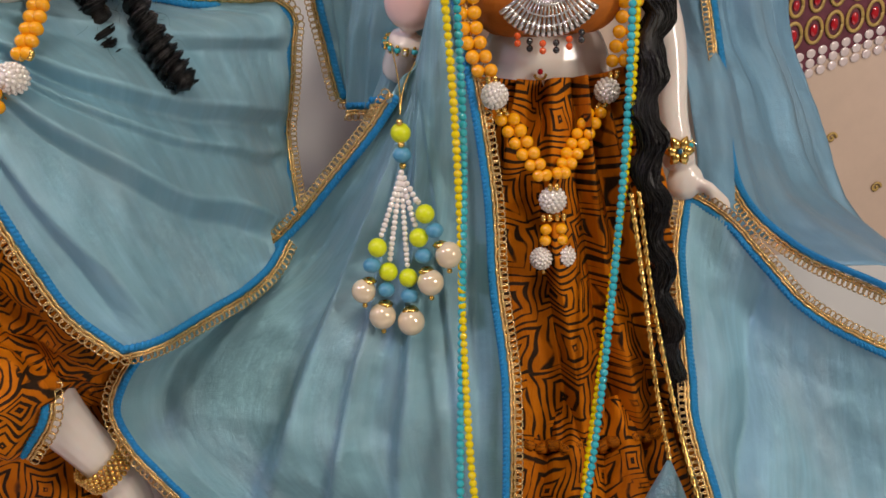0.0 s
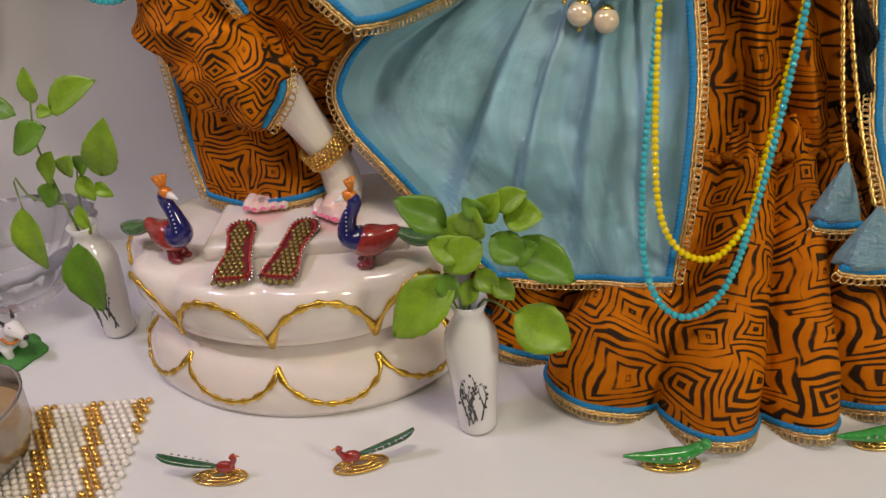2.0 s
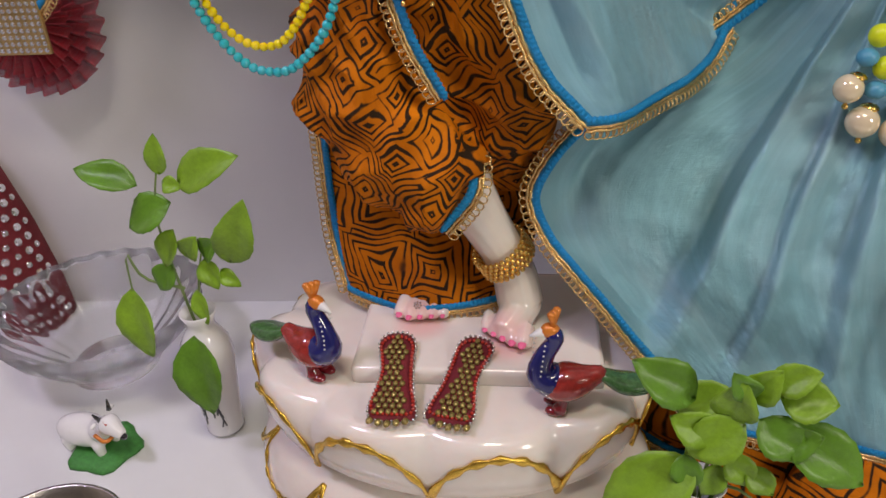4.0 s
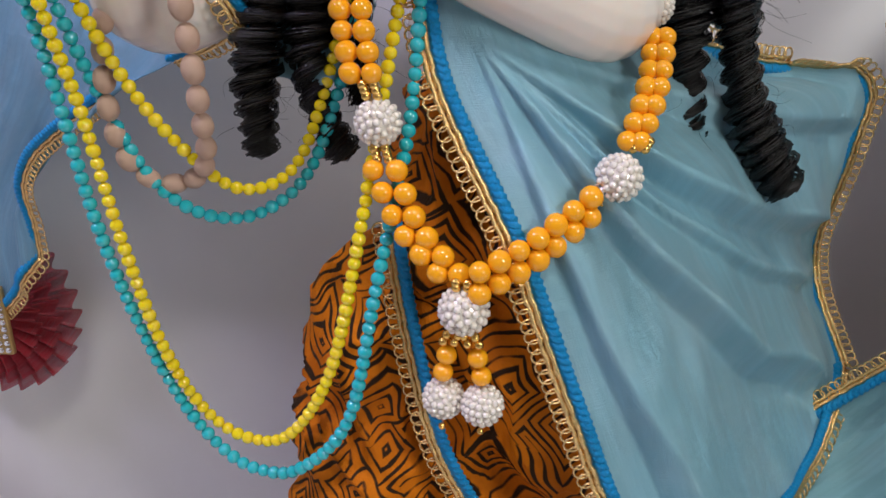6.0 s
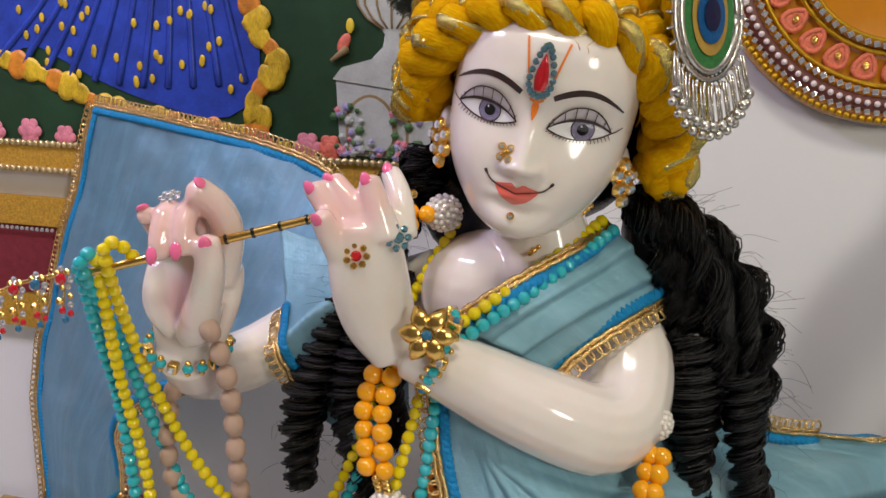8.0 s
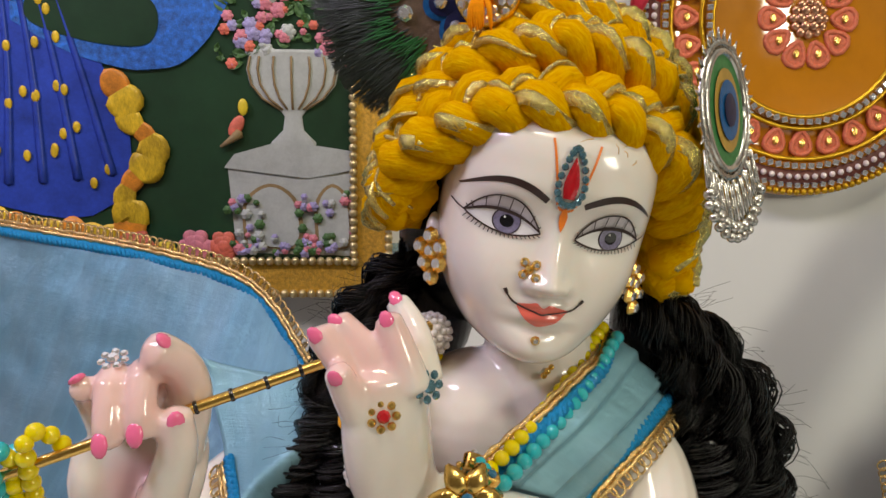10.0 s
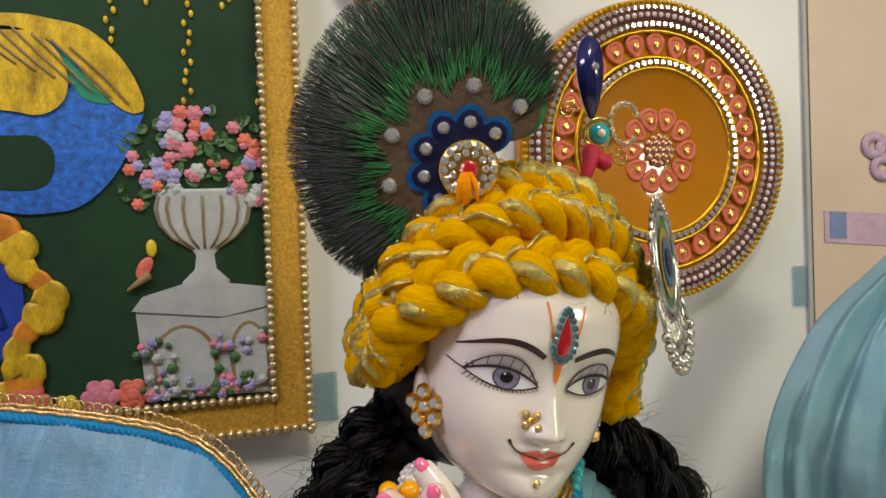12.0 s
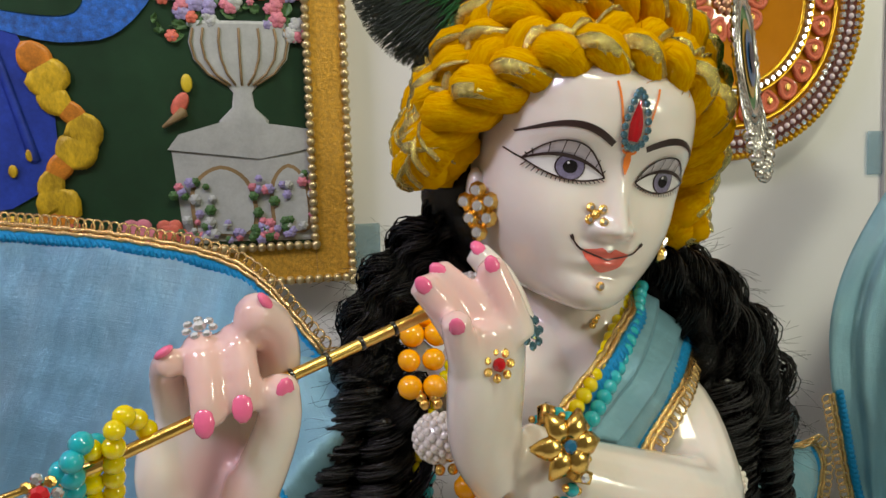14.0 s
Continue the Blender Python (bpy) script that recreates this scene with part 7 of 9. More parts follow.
sprig(top, "thin green basil sprig with broad leaves in a vase", [
    [top + Vector((0, 0, -0.04)), top + Vector((-0.010, 0, 0.030)), top + Vector((-0.014, 0, 0.080)), top + Vector((-0.004, 0, 0.118))],
    [top + Vector((0, 0, -0.04)), top + Vector((0.006, 0, 0.020)), top + Vector((0.018, -0.004, 0.055))],
    [top + Vector((-0.006, 0, 0.020)), top + Vector((-0.034, -0.006, 0.030)), top + Vector((-0.042, -0.008, 0.052)), top + Vector((-0.044, -0.010, 0.020))],
], [
    ((-0.425, 0.600, 0.222), (-0.472, 0.598, 0.232), 0.011, (0, -0.6, 0.8)), ((-0.404, 0.600, 0.232), (-0.402, 0.600, 0.262), 0.007, (0.2, -0.95, 0.1)),
    ((-0.392, 0.600, 0.226), (-0.342, 0.600, 0.250), 0.014, (-0.1, -0.8, 0.55)), ((-0.400, 0.598, 0.212), (-0.436, 0.594, 0.190), 0.014, (-0.2, -0.8, 0.55)),
    ((-0.362, 0.596, 0.168), (-0.340, 0.592, 0.222), 0.014, (0.3, -0.9, 0.2)), ((-0.446, 0.590, 0.140), (-0.440, 0.584, 0.080), 0.015, (0, -0.95, 0.2)),
    ((-0.394, 0.578, 0.112), (-0.386, 0.568, 0.046), 0.018, (0.1, -0.95, 0.25)), ((-0.404, 0.598, 0.190), (-0.414, 0.594, 0.160), 0.009, (-0.1, -0.9, 0.3)),
    ((-0.398, 0.598, 0.168), (-0.384, 0.594, 0.188), 0.009, (0.1, -0.9, 0.3)), ((-0.384, 0.597, 0.172), (-0.368, 0.594, 0.186), 0.009, (0.1, -0.8, 0.5)),
    ((-0.384, 0.597, 0.168), (-0.374, 0.593, 0.146), 0.008, (0.2, -0.9, 0.3)), ((-0.372, 0.597, 0.160), (-0.356, 0.594, 0.150), 0.006, (0.2, -0.9, 0.3)),
    ((-0.412, 0.598, 0.160), (-0.424, 0.594, 0.138), 0.010, (-0.1, -0.9, 0.3)), ((-0.396, 0.597, 0.140), (-0.390, 0.593, 0.112), 0.006, (0.1, -0.9, 0.3)),
    ((-0.404, 0.600, 0.226), (-0.388, 0.597, 0.224), 0.006, (0, -0.8, 0.5))])

# cut glass bowl
bowl = thing("glass_bowl", "clear cut glass bowl with ribbed flaring sides", "bowl", at=(-0.545, 0.655, 0))
prof = [(0.002, 0.010), (0.030, 0.009), (0.036, 0.002), (0.040, 0.002), (0.042, 0.012), (0.060, 0.028), (0.080, 0.050), (0.092, 0.072), (0.089, 0.073), (0.074, 0.052), (0.054, 0.031), (0.034, 0.016), (0.002, 0.015)]
s = Shape().lathe(prof, (-0.545, 0.655, 0), 96, wobble=lambda a, z: 1 + (0.020 * math.sin(24 * a) if z > 0.011 else 0))
part("bowl_wall", s, GLASS, bowl)

# cow figurine on a green base
s = Shape()
COW = Vector((-0.495, 0.556, 0.0))


def cw(x, y, z):
    return COW + Vector((x, y, z))


s.ball(cw(-0.006, 0, 0.019), (0.026, 0.014, 0.014), 16, 10)
s.tube(spline([cw(0.012, -0.002, 0.024), cw(0.022, -0.004, 0.032), cw(0.026, -0.006, 0.037)], 6), [0.011, 0.0105, 0.010, 0.0095, 0.009, 0.0085, 0.008], 12)
s.tube(spline([cw(0.024, -0.006, 0.038), cw(0.034, -0.010, 0.036), cw(0.041, -0.012, 0.033)], 6), [0.0085, 0.0085, 0.008, 0.007, 0.006, 0.0052, 0.0044], 12)
for a, b in ((-0.020, -0.008), (-0.020, 0.008), (0.010, -0.009), (0.012, 0.008)):
    s.tube([cw(a, b, 0.014), cw(a + 0.002, b, 0.003)], [0.005, 0.004], 8)
melted = melt(s, 0.0018, 4)
melted.ball(cw(0.0415, -0.0125, 0.0325), (0.0035, 0.003, 0.003), 8, 6, 1)
for sd in (-1, 1):
    melted.tube([cw(0.022, -0.004 + 0.006 * sd, 0.043), cw(0.020, -0.004 + 0.009 * sd, 0.051)], [0.0022, 0.0007], 7, 1)
    melted.ball(cw(0.019, -0.004 + 0.011 * sd, 0.041), (0.002, 0.004, 0.002), 7, 5, 0)
melted.tube(spline([cw(0.016, -0.014, 0.030), cw(0.026, -0.016, 0.027), cw(0.028, -0.008, 0.026)], 8), 0.0016, 6, 2)
melted.tube(spline([cw(0.026, -0.011, 0.0435), cw(0.030, -0.013, 0.042)], 4), 0.001, 5, 3)
melted.lathe([(0.0001, 0.005), (0.022, 0.0048), (0.027, 0.003), (0.028, 0.0), (0.0001, 0.0)], COW + Vector((0.008, 0, 0)), 24, 4, lambda a, z: 1 + 0.10 * math.sin(5 * a))
single("cow_figurine", melted, [WHITE, PUPIL, AMBER, RUBY_BEAD, plain("grass_green_paint", (0.05, 0.22, 0.04), 0.6, vary=0.4, scale=300, relief=0.6)], "white cow figurine with black horns on green base", "figurine")

# pearl bead mat
mat = thing("beaded_mat", "square table mat woven from cream pearls and gold beads", "mat", at=(-0.37, 0.43, 0))
A, U, V = Vector((-0.3195, 0.5045, 0.0032)), Vector((-0.112, -0.022, 0)).normalized(), Vector((0.027, -0.112, 0)).normalized()
cells = []
for i in range(26):
    for j in range(22):
        gold = ((2 * i + (j % 2) + j // 2) // 4) % 3 == 0
        cells.append((A + U * (0.0068 * i + 0.0034 * (j % 2)) + V * (0.0058 * j), gold))
near = [c for c in cells if c[0].y > 0.435 and c[0].x > -0.42][:290]
rest = [c for c in cells if c not in near]
for p, gold in near:
    bead(mat, "goldbead" if gold else "pearl", GOLD if gold else PEARL, p, 0.0030, "mat_bead", seg=8, rings=6)
s = Shape()
for p, gold in rest:
    s.ball(p, 0.0030, 8, 6, 1 if gold else 0)
tagged(part("mat_field", s, [PEARL, GOLD], mat), kind="stuff")

# steel bowl at the mat
pot = thing("steel_bowl", "hammered steel bowl standing on the pearl mat", "bowl", at=(-0.415, 0.425, 0))
part("bowl_shell", Shape().lathe([(0.001, 0.008), (0.030, 0.0075), (0.040, 0.014), (0.048, 0.035), (0.050, 0.062), (0.0515, 0.066), (0.0490, 0.066), (0.0465, 0.040), (0.036, 0.016), (0.001, 0.013)], (-0.418, 0.420, 0), 48, wobble=lambda a, z: 1 + 0.004 * math.sin(28 * a + 400 * z)), STEEL, pot)
part("water", Shape().lathe([(0.001, 0.045), (0.047, 0.045)], (-0.418, 0.420, 0), 40), plain("pale_amber_liquid", (0.35, 0.24, 0.12), 0.05, vary=0.2), pot)


# small jewelled bird clips
def bird(c, yaw, kind):
    m = Matrix.Translation(c) @ Matrix.Rotation(radians(yaw), 4, "Z")

    def P(x, y, z):
        return m @ Vector((x, y, z))
    t = thing("bird_clip", "tiny enamelled bird on an oval gold filigree clip", "bird clip", "row of bird clips", at=c)
    s = Shape()
    for k in range(3):
        s.tube([P((0.020 - 0.006 * k) * math.cos(a), (0.0075 - 0.0022 * k) * math.sin(a), 0.0022 + 0.0008 * k) for a in steps(0, 2 * math.pi, 30)], 0.0010, 5)
    for k in range(12):
        a = 2 * math.pi * k / 12
        s.tube([P(0.019 * math.cos(a), 0.007 * math.sin(a), 0.0024), P(0.006 * math.cos(a), 0.002 * math.sin(a), 0.0042)], 0.0007, 4)
    part("filigree", s, GOLD, t)
    s = Shape()
    if kind == "parrot":
        s.tube(spline([P(-0.034, 0, 0.011), P(-0.012, 0, 0.009), P(0.008, 0, 0.011), P(0.020, 0, 0.018)], 12), [0.001, 0.002, 0.003, 0.0036, 0.0042, 0.005, 0.0056, 0.006, 0.006, 0.0056, 0.005, 0.0045, 0.004], 10, 0)
        s.ball(P(0.0225, 0, 0.020), 0.0042, 10, 7, 0)
        s.tube([P(0.0255, 0, 0.0205), P(0.0285, 0, 0.0190)], [0.0015, 0.0004], 6, 1)
    else:
        s.ball(P(-0.006, 0, 0.012), (0.0075, 0.004, 0.0055), 12, 8, 2, m.to_3x3())
        s.tube(spline([P(-0.010, 0, 0.013), P(-0.014, 0, 0.019), P(-0.013, 0, 0.023)], 6), [0.003, 0.0026, 0.0024, 0.0022, 0.0022, 0.0026, 0.0026], 8, 2)
        s.tube([P(-0.015, 0, 0.023), P(-0.019, 0, 0.022)], [0.0012, 0.0003], 6, 1)
        s.tube(spline([P(0.0, 0, 0.013), P(0.016, 0, 0.016), P(0.034, 0, 0.021), P(0.042, 0, 0.026)], 10), [0.002, 0.0026, 0.003, 0.0034, 0.0038, 0.004, 0.004, 0.0040, 0.004, 0.0036, 0.002], 9, 0, flat=0.5, side=(0, 0, 1))
    part("bird", s, [plain("bright_green_enamel", (0.03, 0.28, 0.05), 0.2, vary=0.4, scale=300, coat=0.5) if kind == "parrot" else plain("dark_green_enamel", (0.02, 0.09, 0.04), 0.2, vary=0.5, scale=300, coat=0.5), AMBER if kind != "parrot" else RED_EN, RED_EN if kind != "parrot" else GOLD], t)
    for k in range(6):
        gem(t, P(*((-0.014 + 0.006 * k, -0.0052, 0.0125) if kind == "parrot" else (0.008 + 0.005 * k, -0.0036, 0.0150 + 0.0016 * k))), m.to_3x3() @ Vector((0, -0.9, 0.4)), 0.0011)


bird((-0.2225, 0.432, 0), 188, "peafowl")
bird((-0.120, 0.454, 0), 22, "peafowl")
bird((0.103, 0.477, 0), 8, "parrot")
bird((0.250, 0.512, 0), 12, "parrot")

# ---- jewellery of the lady ----
lm = thing("orange_bead_necklace", "double orange bead necklace with pearl balls on the lady", "necklace", at=(0.15, 0.68, 0.30))
for off in (-0.0042, 0.0042):
    strand(lm, "orange", ORANGE_BEAD, [(0.098 + off, 0.688, 0.485), (0.100 + off, 0.687, 0.455), (0.108 + off, 0.684, 0.430)], 0.0047, "orange_bead")
    strand(lm, "orange", ORANGE_BEAD, [(0.122 + off, 0.680, 0.398), (0.133 + off, 0.677, 0.378), (0.144 + off * 0.6, 0.675, 0.360)], 0.0044, "orange_bead")
    strand(lm, "orange", ORANGE_BEAD, [(0.184 + off, 0.708, 0.393), (0.170 + off, 0.694, 0.375), (0.157 + off * 0.6, 0.678, 0.360)], 0.0044, "orange_bead")
    strand(lm, "orange", ORANGE_BEAD, [(0.209 + off, 0.716, 0.485), (0.207 + off, 0.716, 0.455), (0.201 + off, 0.715, 0.427)], 0.0047, "orange_bead")
for c, r in (((0.114, 0.678, 0.4145), 0.0088), ((0.193, 0.712, 0.4075), 0.0088), ((0.151, 0.676, 0.342), 0.0092), ((0.1425, 0.674, 0.300), 0.0078), ((0.159, 0.676, 0.3005), 0.0078)):
    pearl_ball(lm, c, r)
gold_links(lm, (0.112, 0.680, 0.427), (0.113, 0.679, 0.422), 2)
gold_links(lm, (0.117, 0.679, 0.406), (0.120, 0.679, 0.401), 2)
gold_links(lm, (0.198, 0.714, 0.420), (0.197, 0.713, 0.416), 2)
gold_links(lm, (0.190, 0.710, 0.399), (0.187, 0.709, 0.396), 2)
gold_links(lm, (0.151, 0.672, 0.354), (0.151, 0.672, 0.351), 2)
for x in (0.1465, 0.1560):
    gold_links(lm, (x, 0.674, 0.332), (x, 0.674, 0.328), 2)
    for z in (0.3215, 0.3135):
        bead(lm, "orange", ORANGE_BEAD, (x + (x - 0.151) * (0.33 - z) * 12, 0.674, z), 0.0042, "orange_bead")
    bead(lm, "goldbead", GOLD, (x + (x - 0.151) * 0.6, 0.672, 0.2905), 0.0016, "gold_drop")

ly = thing("yellow_bead_string", "long string of yellow glass beads down the cloak", "bead string", "glass bead strings", at=(0.13, 0.58, 0.12))
strand(ly, "yellow", YELLOW_BEAD, [(0.084, 0.672, 0.500), (0.087, 0.660, 0.420), (0.0875, 0.648, 0.340), (0.086, 0.618, 0.258), (0.089, 0.580, 0.167), (0.104, 0.566, 0.128), (0.133, 0.572, 0.116), (0.158, 0.598, 0.135), (0.169, 0.628, 0.160), (0.189, 0.660, 0.281), (0.204, 0.688, 0.380), (0.211, 0.706, 0.480)], 0.0028, "yellow_bead")
lt = thing("turquoise_bead_string", "long string of turquoise glass beads down the cloak", "bead string", "glass bead strings", at=(0.11, 0.54, 0.09))
strand(lt, "teal", TEAL_BEAD, [(0.092, 0.678, 0.500), (0.092, 0.660, 0.384), (0.084, 0.618, 0.255), (0.079, 0.574, 0.158), (0.086, 0.546, 0.108), (0.109, 0.534, 0.089), (0.138, 0.552, 0.102), (0.162, 0.600, 0.140), (0.179, 0.636, 0.208), (0.194, 0.666, 0.320), (0.203, 0.690, 0.400), (0.207, 0.704, 0.480)], 0.0028, "turquoise_bead")

# bead tassel hanging from the raised wrist
tas = thing("bead_tassel", "tassel of pearl strands with lime, blue and cream beads", "tassel", at=(0.03, 0.65, 0.30))
s = Shape()
s.tube(spline([(0.047, 0.706, 0.446), (0.052, 0.682, 0.425), (0.0525, 0.666, 0.408)], 8), 0.0005, 4)
s.tube(spline([(0.071, 0.706, 0.448), (0.056, 0.682, 0.425), (0.0525, 0.666, 0.408)], 8), 0.0005, 4)
part("gold_thread", s, GOLD, tas)
bead(tas, "lime", LIME_BEAD, (0.052, 0.664, 0.3965), 0.0066, "lime_bead")
bead(tas, "bluebead", BLUE_BEAD, (0.052, 0.662, 0.3825), 0.0062, "blue_bead", (1, 1, 0.85))
for z in (0.404, 0.3895, 0.3755):
    bead(tas, "goldbead", GOLD, (0.052, 0.661, z), 0.0024, "gold_cap")
from_top = Vector((0.051, 0.657, 0.3720))
for x, z, big in ((0.0210, 0.2960, 0.0082), (0.0320, 0.2770, 0.0092), (0.0510, 0.2715, 0.0094), (0.0660, 0.3000, 0.0090), (0.0790, 0.3190, 0.0090)):
    end = Vector((x, 0.642, z))
    d = (end - from_top)
    n = d.normalized()
    strand(tas, "pearl", PEARL, [from_top, from_top + d * 0.30 + Vector((0, -0.003, 0)), end - n * 0.040], 0.0020, "pearl_bead", seg=8, rings=6)
    bead(tas, "lime", LIME_BEAD, end - n * 0.0310, 0.0064, "lime_bead")
    bead(tas, "bluebead", BLUE_BEAD, end - n * 0.0185, 0.0060, "blue_bead", (1, 1, 0.9))
    s = Shape().lathe([(0.0012, 0.0), (0.004, -0.0008), (0.0058, -0.0030), (0.0054, -0.0032), (0.001, -0.001)], end - n * 0.0112 * (big / 0.0095), 10)
    part("gold_cap", s, GOLD, tas)
    bead(tas, "bigpearl", CREAM_PEARL, end, big, "cream_pearl", seg=20, rings=14)
    bead(tas, "goldbead", GOLD, end + Vector((0, -0.001, -big - 0.0018)), 0.0019, "gold_drop")

# silver fan pendant and navel jewel
pen = thing("silver_fan_pendant", "oxidised silver fan pendant with orange and black bead drops", "pendant", at=(0.151, 0.694, 0.46))
PC = Vector((0.151, 0.692, 0.486))
s = Shape()
for k in range(19):
    a = radians(215 + 110 * k / 18)
    d = Vector((math.cos(a), 0, math.sin(a)))
    s.tube([PC + d * 0.010, PC + d * 0.024, PC + d * 0.036], [0.0008, 0.0011, 0.0019], 5)
    s.tube([PC + d * 0.030 + Vector((0, -0.001, 0)), PC + d * 0.0375 + Vector((0, -0.0006, 0))], [0.0010, 0.0022], 6)
for r in (0.012, 0.018, 0.025, 0.031):
    s.tube([PC + Vector((r * math.cos(radians(a)), -0.001, r * math.sin(radians(a)))) for a in steps(213, 327, 30)], 0.0008, 5)
part("fan_plate", s, SILVER, pen)
for k in range(6):
    a = radians(238 + 64 * k / 5)
    p = PC + Vector((0.039 * math.cos(a), -0.002, 0.039 * math.sin(a)))
    for j in range(2):
        key, mt = (("orangered", plain("orange_red_bead", (0.70, 0.09, 0.01), 0.2, coat=0.5)) if k % 2 == 0 else ("blackbead", PUPIL))
        bead(pen, key, mt, p + Vector((0, 0, -0.003 - 0.0046 * j)), 0.0023, "drop_bead")
navel = thing("navel_jewel", "small gold flower jewel with a ruby at the waist", "jewel", at=(0.148, 0.722, 0.421))
gem(navel, (0.148, 0.7205, 0.4215), (0, -1, 0.1), 0.0021, RUBY)
for k in range(7):
    gem(navel, (0.148 + 0.0038 * math.cos(radians(190 + 27 * k)), 0.7205, 0.4195 + 0.0034 * math.sin(radians(190 + 27 * k))), (0, -1, 0.1), 0.0012, GOLD)

# long plait of black hair
pl = thing("hair_plait", "long thick plait of glossy black wavy hair", "hair", at=(0.226, 0.68, 0.22))
base = spline([(0.232, 0.755, 0.500), (0.226, 0.720, 0.450), (0.217, 0.700, 0.412), (0.218, 0.685, 0.357), (0.226, 0.676, 0.284), (0.236, 0.658, 0.215), (0.244, 0.648, 0.180)], 90)
CRIMP = [Vector((0.0026 * math.sin(0.55 * i), -0.0016 * math.cos(0.55 * i), 0)) for i in range(91)]
core = Shape()
core.tube([p + c for p, c in zip(base, CRIMP)], [0.0098 - 0.004 * i / 90 for i in range(91)], 10, around=0.4)
part("plait_core", core, HAIR, pl)
rnd = random.Random(11)
for k in range(3):
    s = Shape()
    for j in range(60):
        a0, q0, ph = rnd.uniform(0, 2 * math.pi), rnd.uniform(0.0085, 0.0122), rnd.uniform(-0.5, 0.5)
        stop = 90 - rnd.randrange(0, 8)
        pts = []
        for i in range(stop + 1):
            a = a0 + 2.2 * math.sin(0.05 * i + k * 2.1)
            w = q0 * (1 - 0.38 * i / 90) * (1 + 0.10 * math.sin(1.24 * i + ph))
            pts.append(base[i] + CRIMP[i] + Vector((w * math.sin(a) + 0.0012 * math.sin(0.55 * i + ph), -w * math.cos(a), 0)))
        s.tube(pts, [0.00055 * (1 - 0.4 * i / stop) for i in range(stop + 1)], 3, around=0.4, caps=False)
    tagged(part("hair_strand", s, HAIR, pl), kind="stuff")

# bangles of the lady
bangle("wide_bangle", "black and gold studded bangle on the raised wrist", (0.059, 0.722, 0.446), (0.1, -0.25, 0.97), 0.0175, 0.0046)
bangle("wrist_bangle", "gold flower bangle on the lowered wrist", (0.2490, 0.740, 0.357), (0.15, -0.2, -0.96), 0.0135, 0.0036, ((0.249, 0.725, 0.358), (0, -1, 0.1)))

# twisted gold cords with blue cloth tassels
for pts, c, size in (([(0.203, 0.672, 0.345), (0.210, 0.652, 0.280), (0.216, 0.630, 0.215), (0.222, 0.612, 0.172)], Vector((0.220, 0.607, 0.146)), 0.019), ([(0.209, 0.676, 0.345), (0.217, 0.654, 0.270), (0.228, 0.622, 0.200), (0.237, 0.588, 0.152)], Vector((0.238, 0.580, 0.125)), 0.023)):
    t = thing("cord_tassel", "twisted gold cord ending in a blue cloth tassel", "tassel", "skirt cord tassels", at=c)
    for k in range(2):
        s = Shape()
        q = spline(pts, 110)
        s.tube([p + Vector((0.0010 * math.cos(i * 0.9 + math.pi * k), -0.0010 * math.sin(i * 0.9 + math.pi * k), 0)) for i, p in enumerate(q)], 0.0011, 5)
        part("gold_cord", s, GOLD, t)
    s = Shape().lathe([(0.0015, 0.030), (0.004, 0.024), (0.010, 0.010), (0.0185, -0.010), (0.020, -0.016), (0.012, -0.018), (0.001, -0.016)], c, 24, wobble=lambda a, z: (1 + 0.10 * math.sin(5 * a + 80 * z)) * size / 0.021)
    for i, v in enumerate(s.v):
        s.v[i] = (v[0], c.y + (v[1] - c.y) * 0.5, v[2])
    part("cloth_cone", s, ORGANZA_LIGHT, t)
    lace(t, [c + Vector((0.019 * size / 0.021 * math.cos(radians(a)), -0.008, -0.0165 + 0.004 * math.sin(radians(a)))) for a in steps(180, 360, 8)], (0, -0.2, -1))

# ---- wall decorations ----
def on_plane(x, z, off):
    return on_wall(x, z, off)


WALL_N = Vector((0.196, -0.981, 0)).normalized()
WX = Vector((0.981, 0.196, 0))


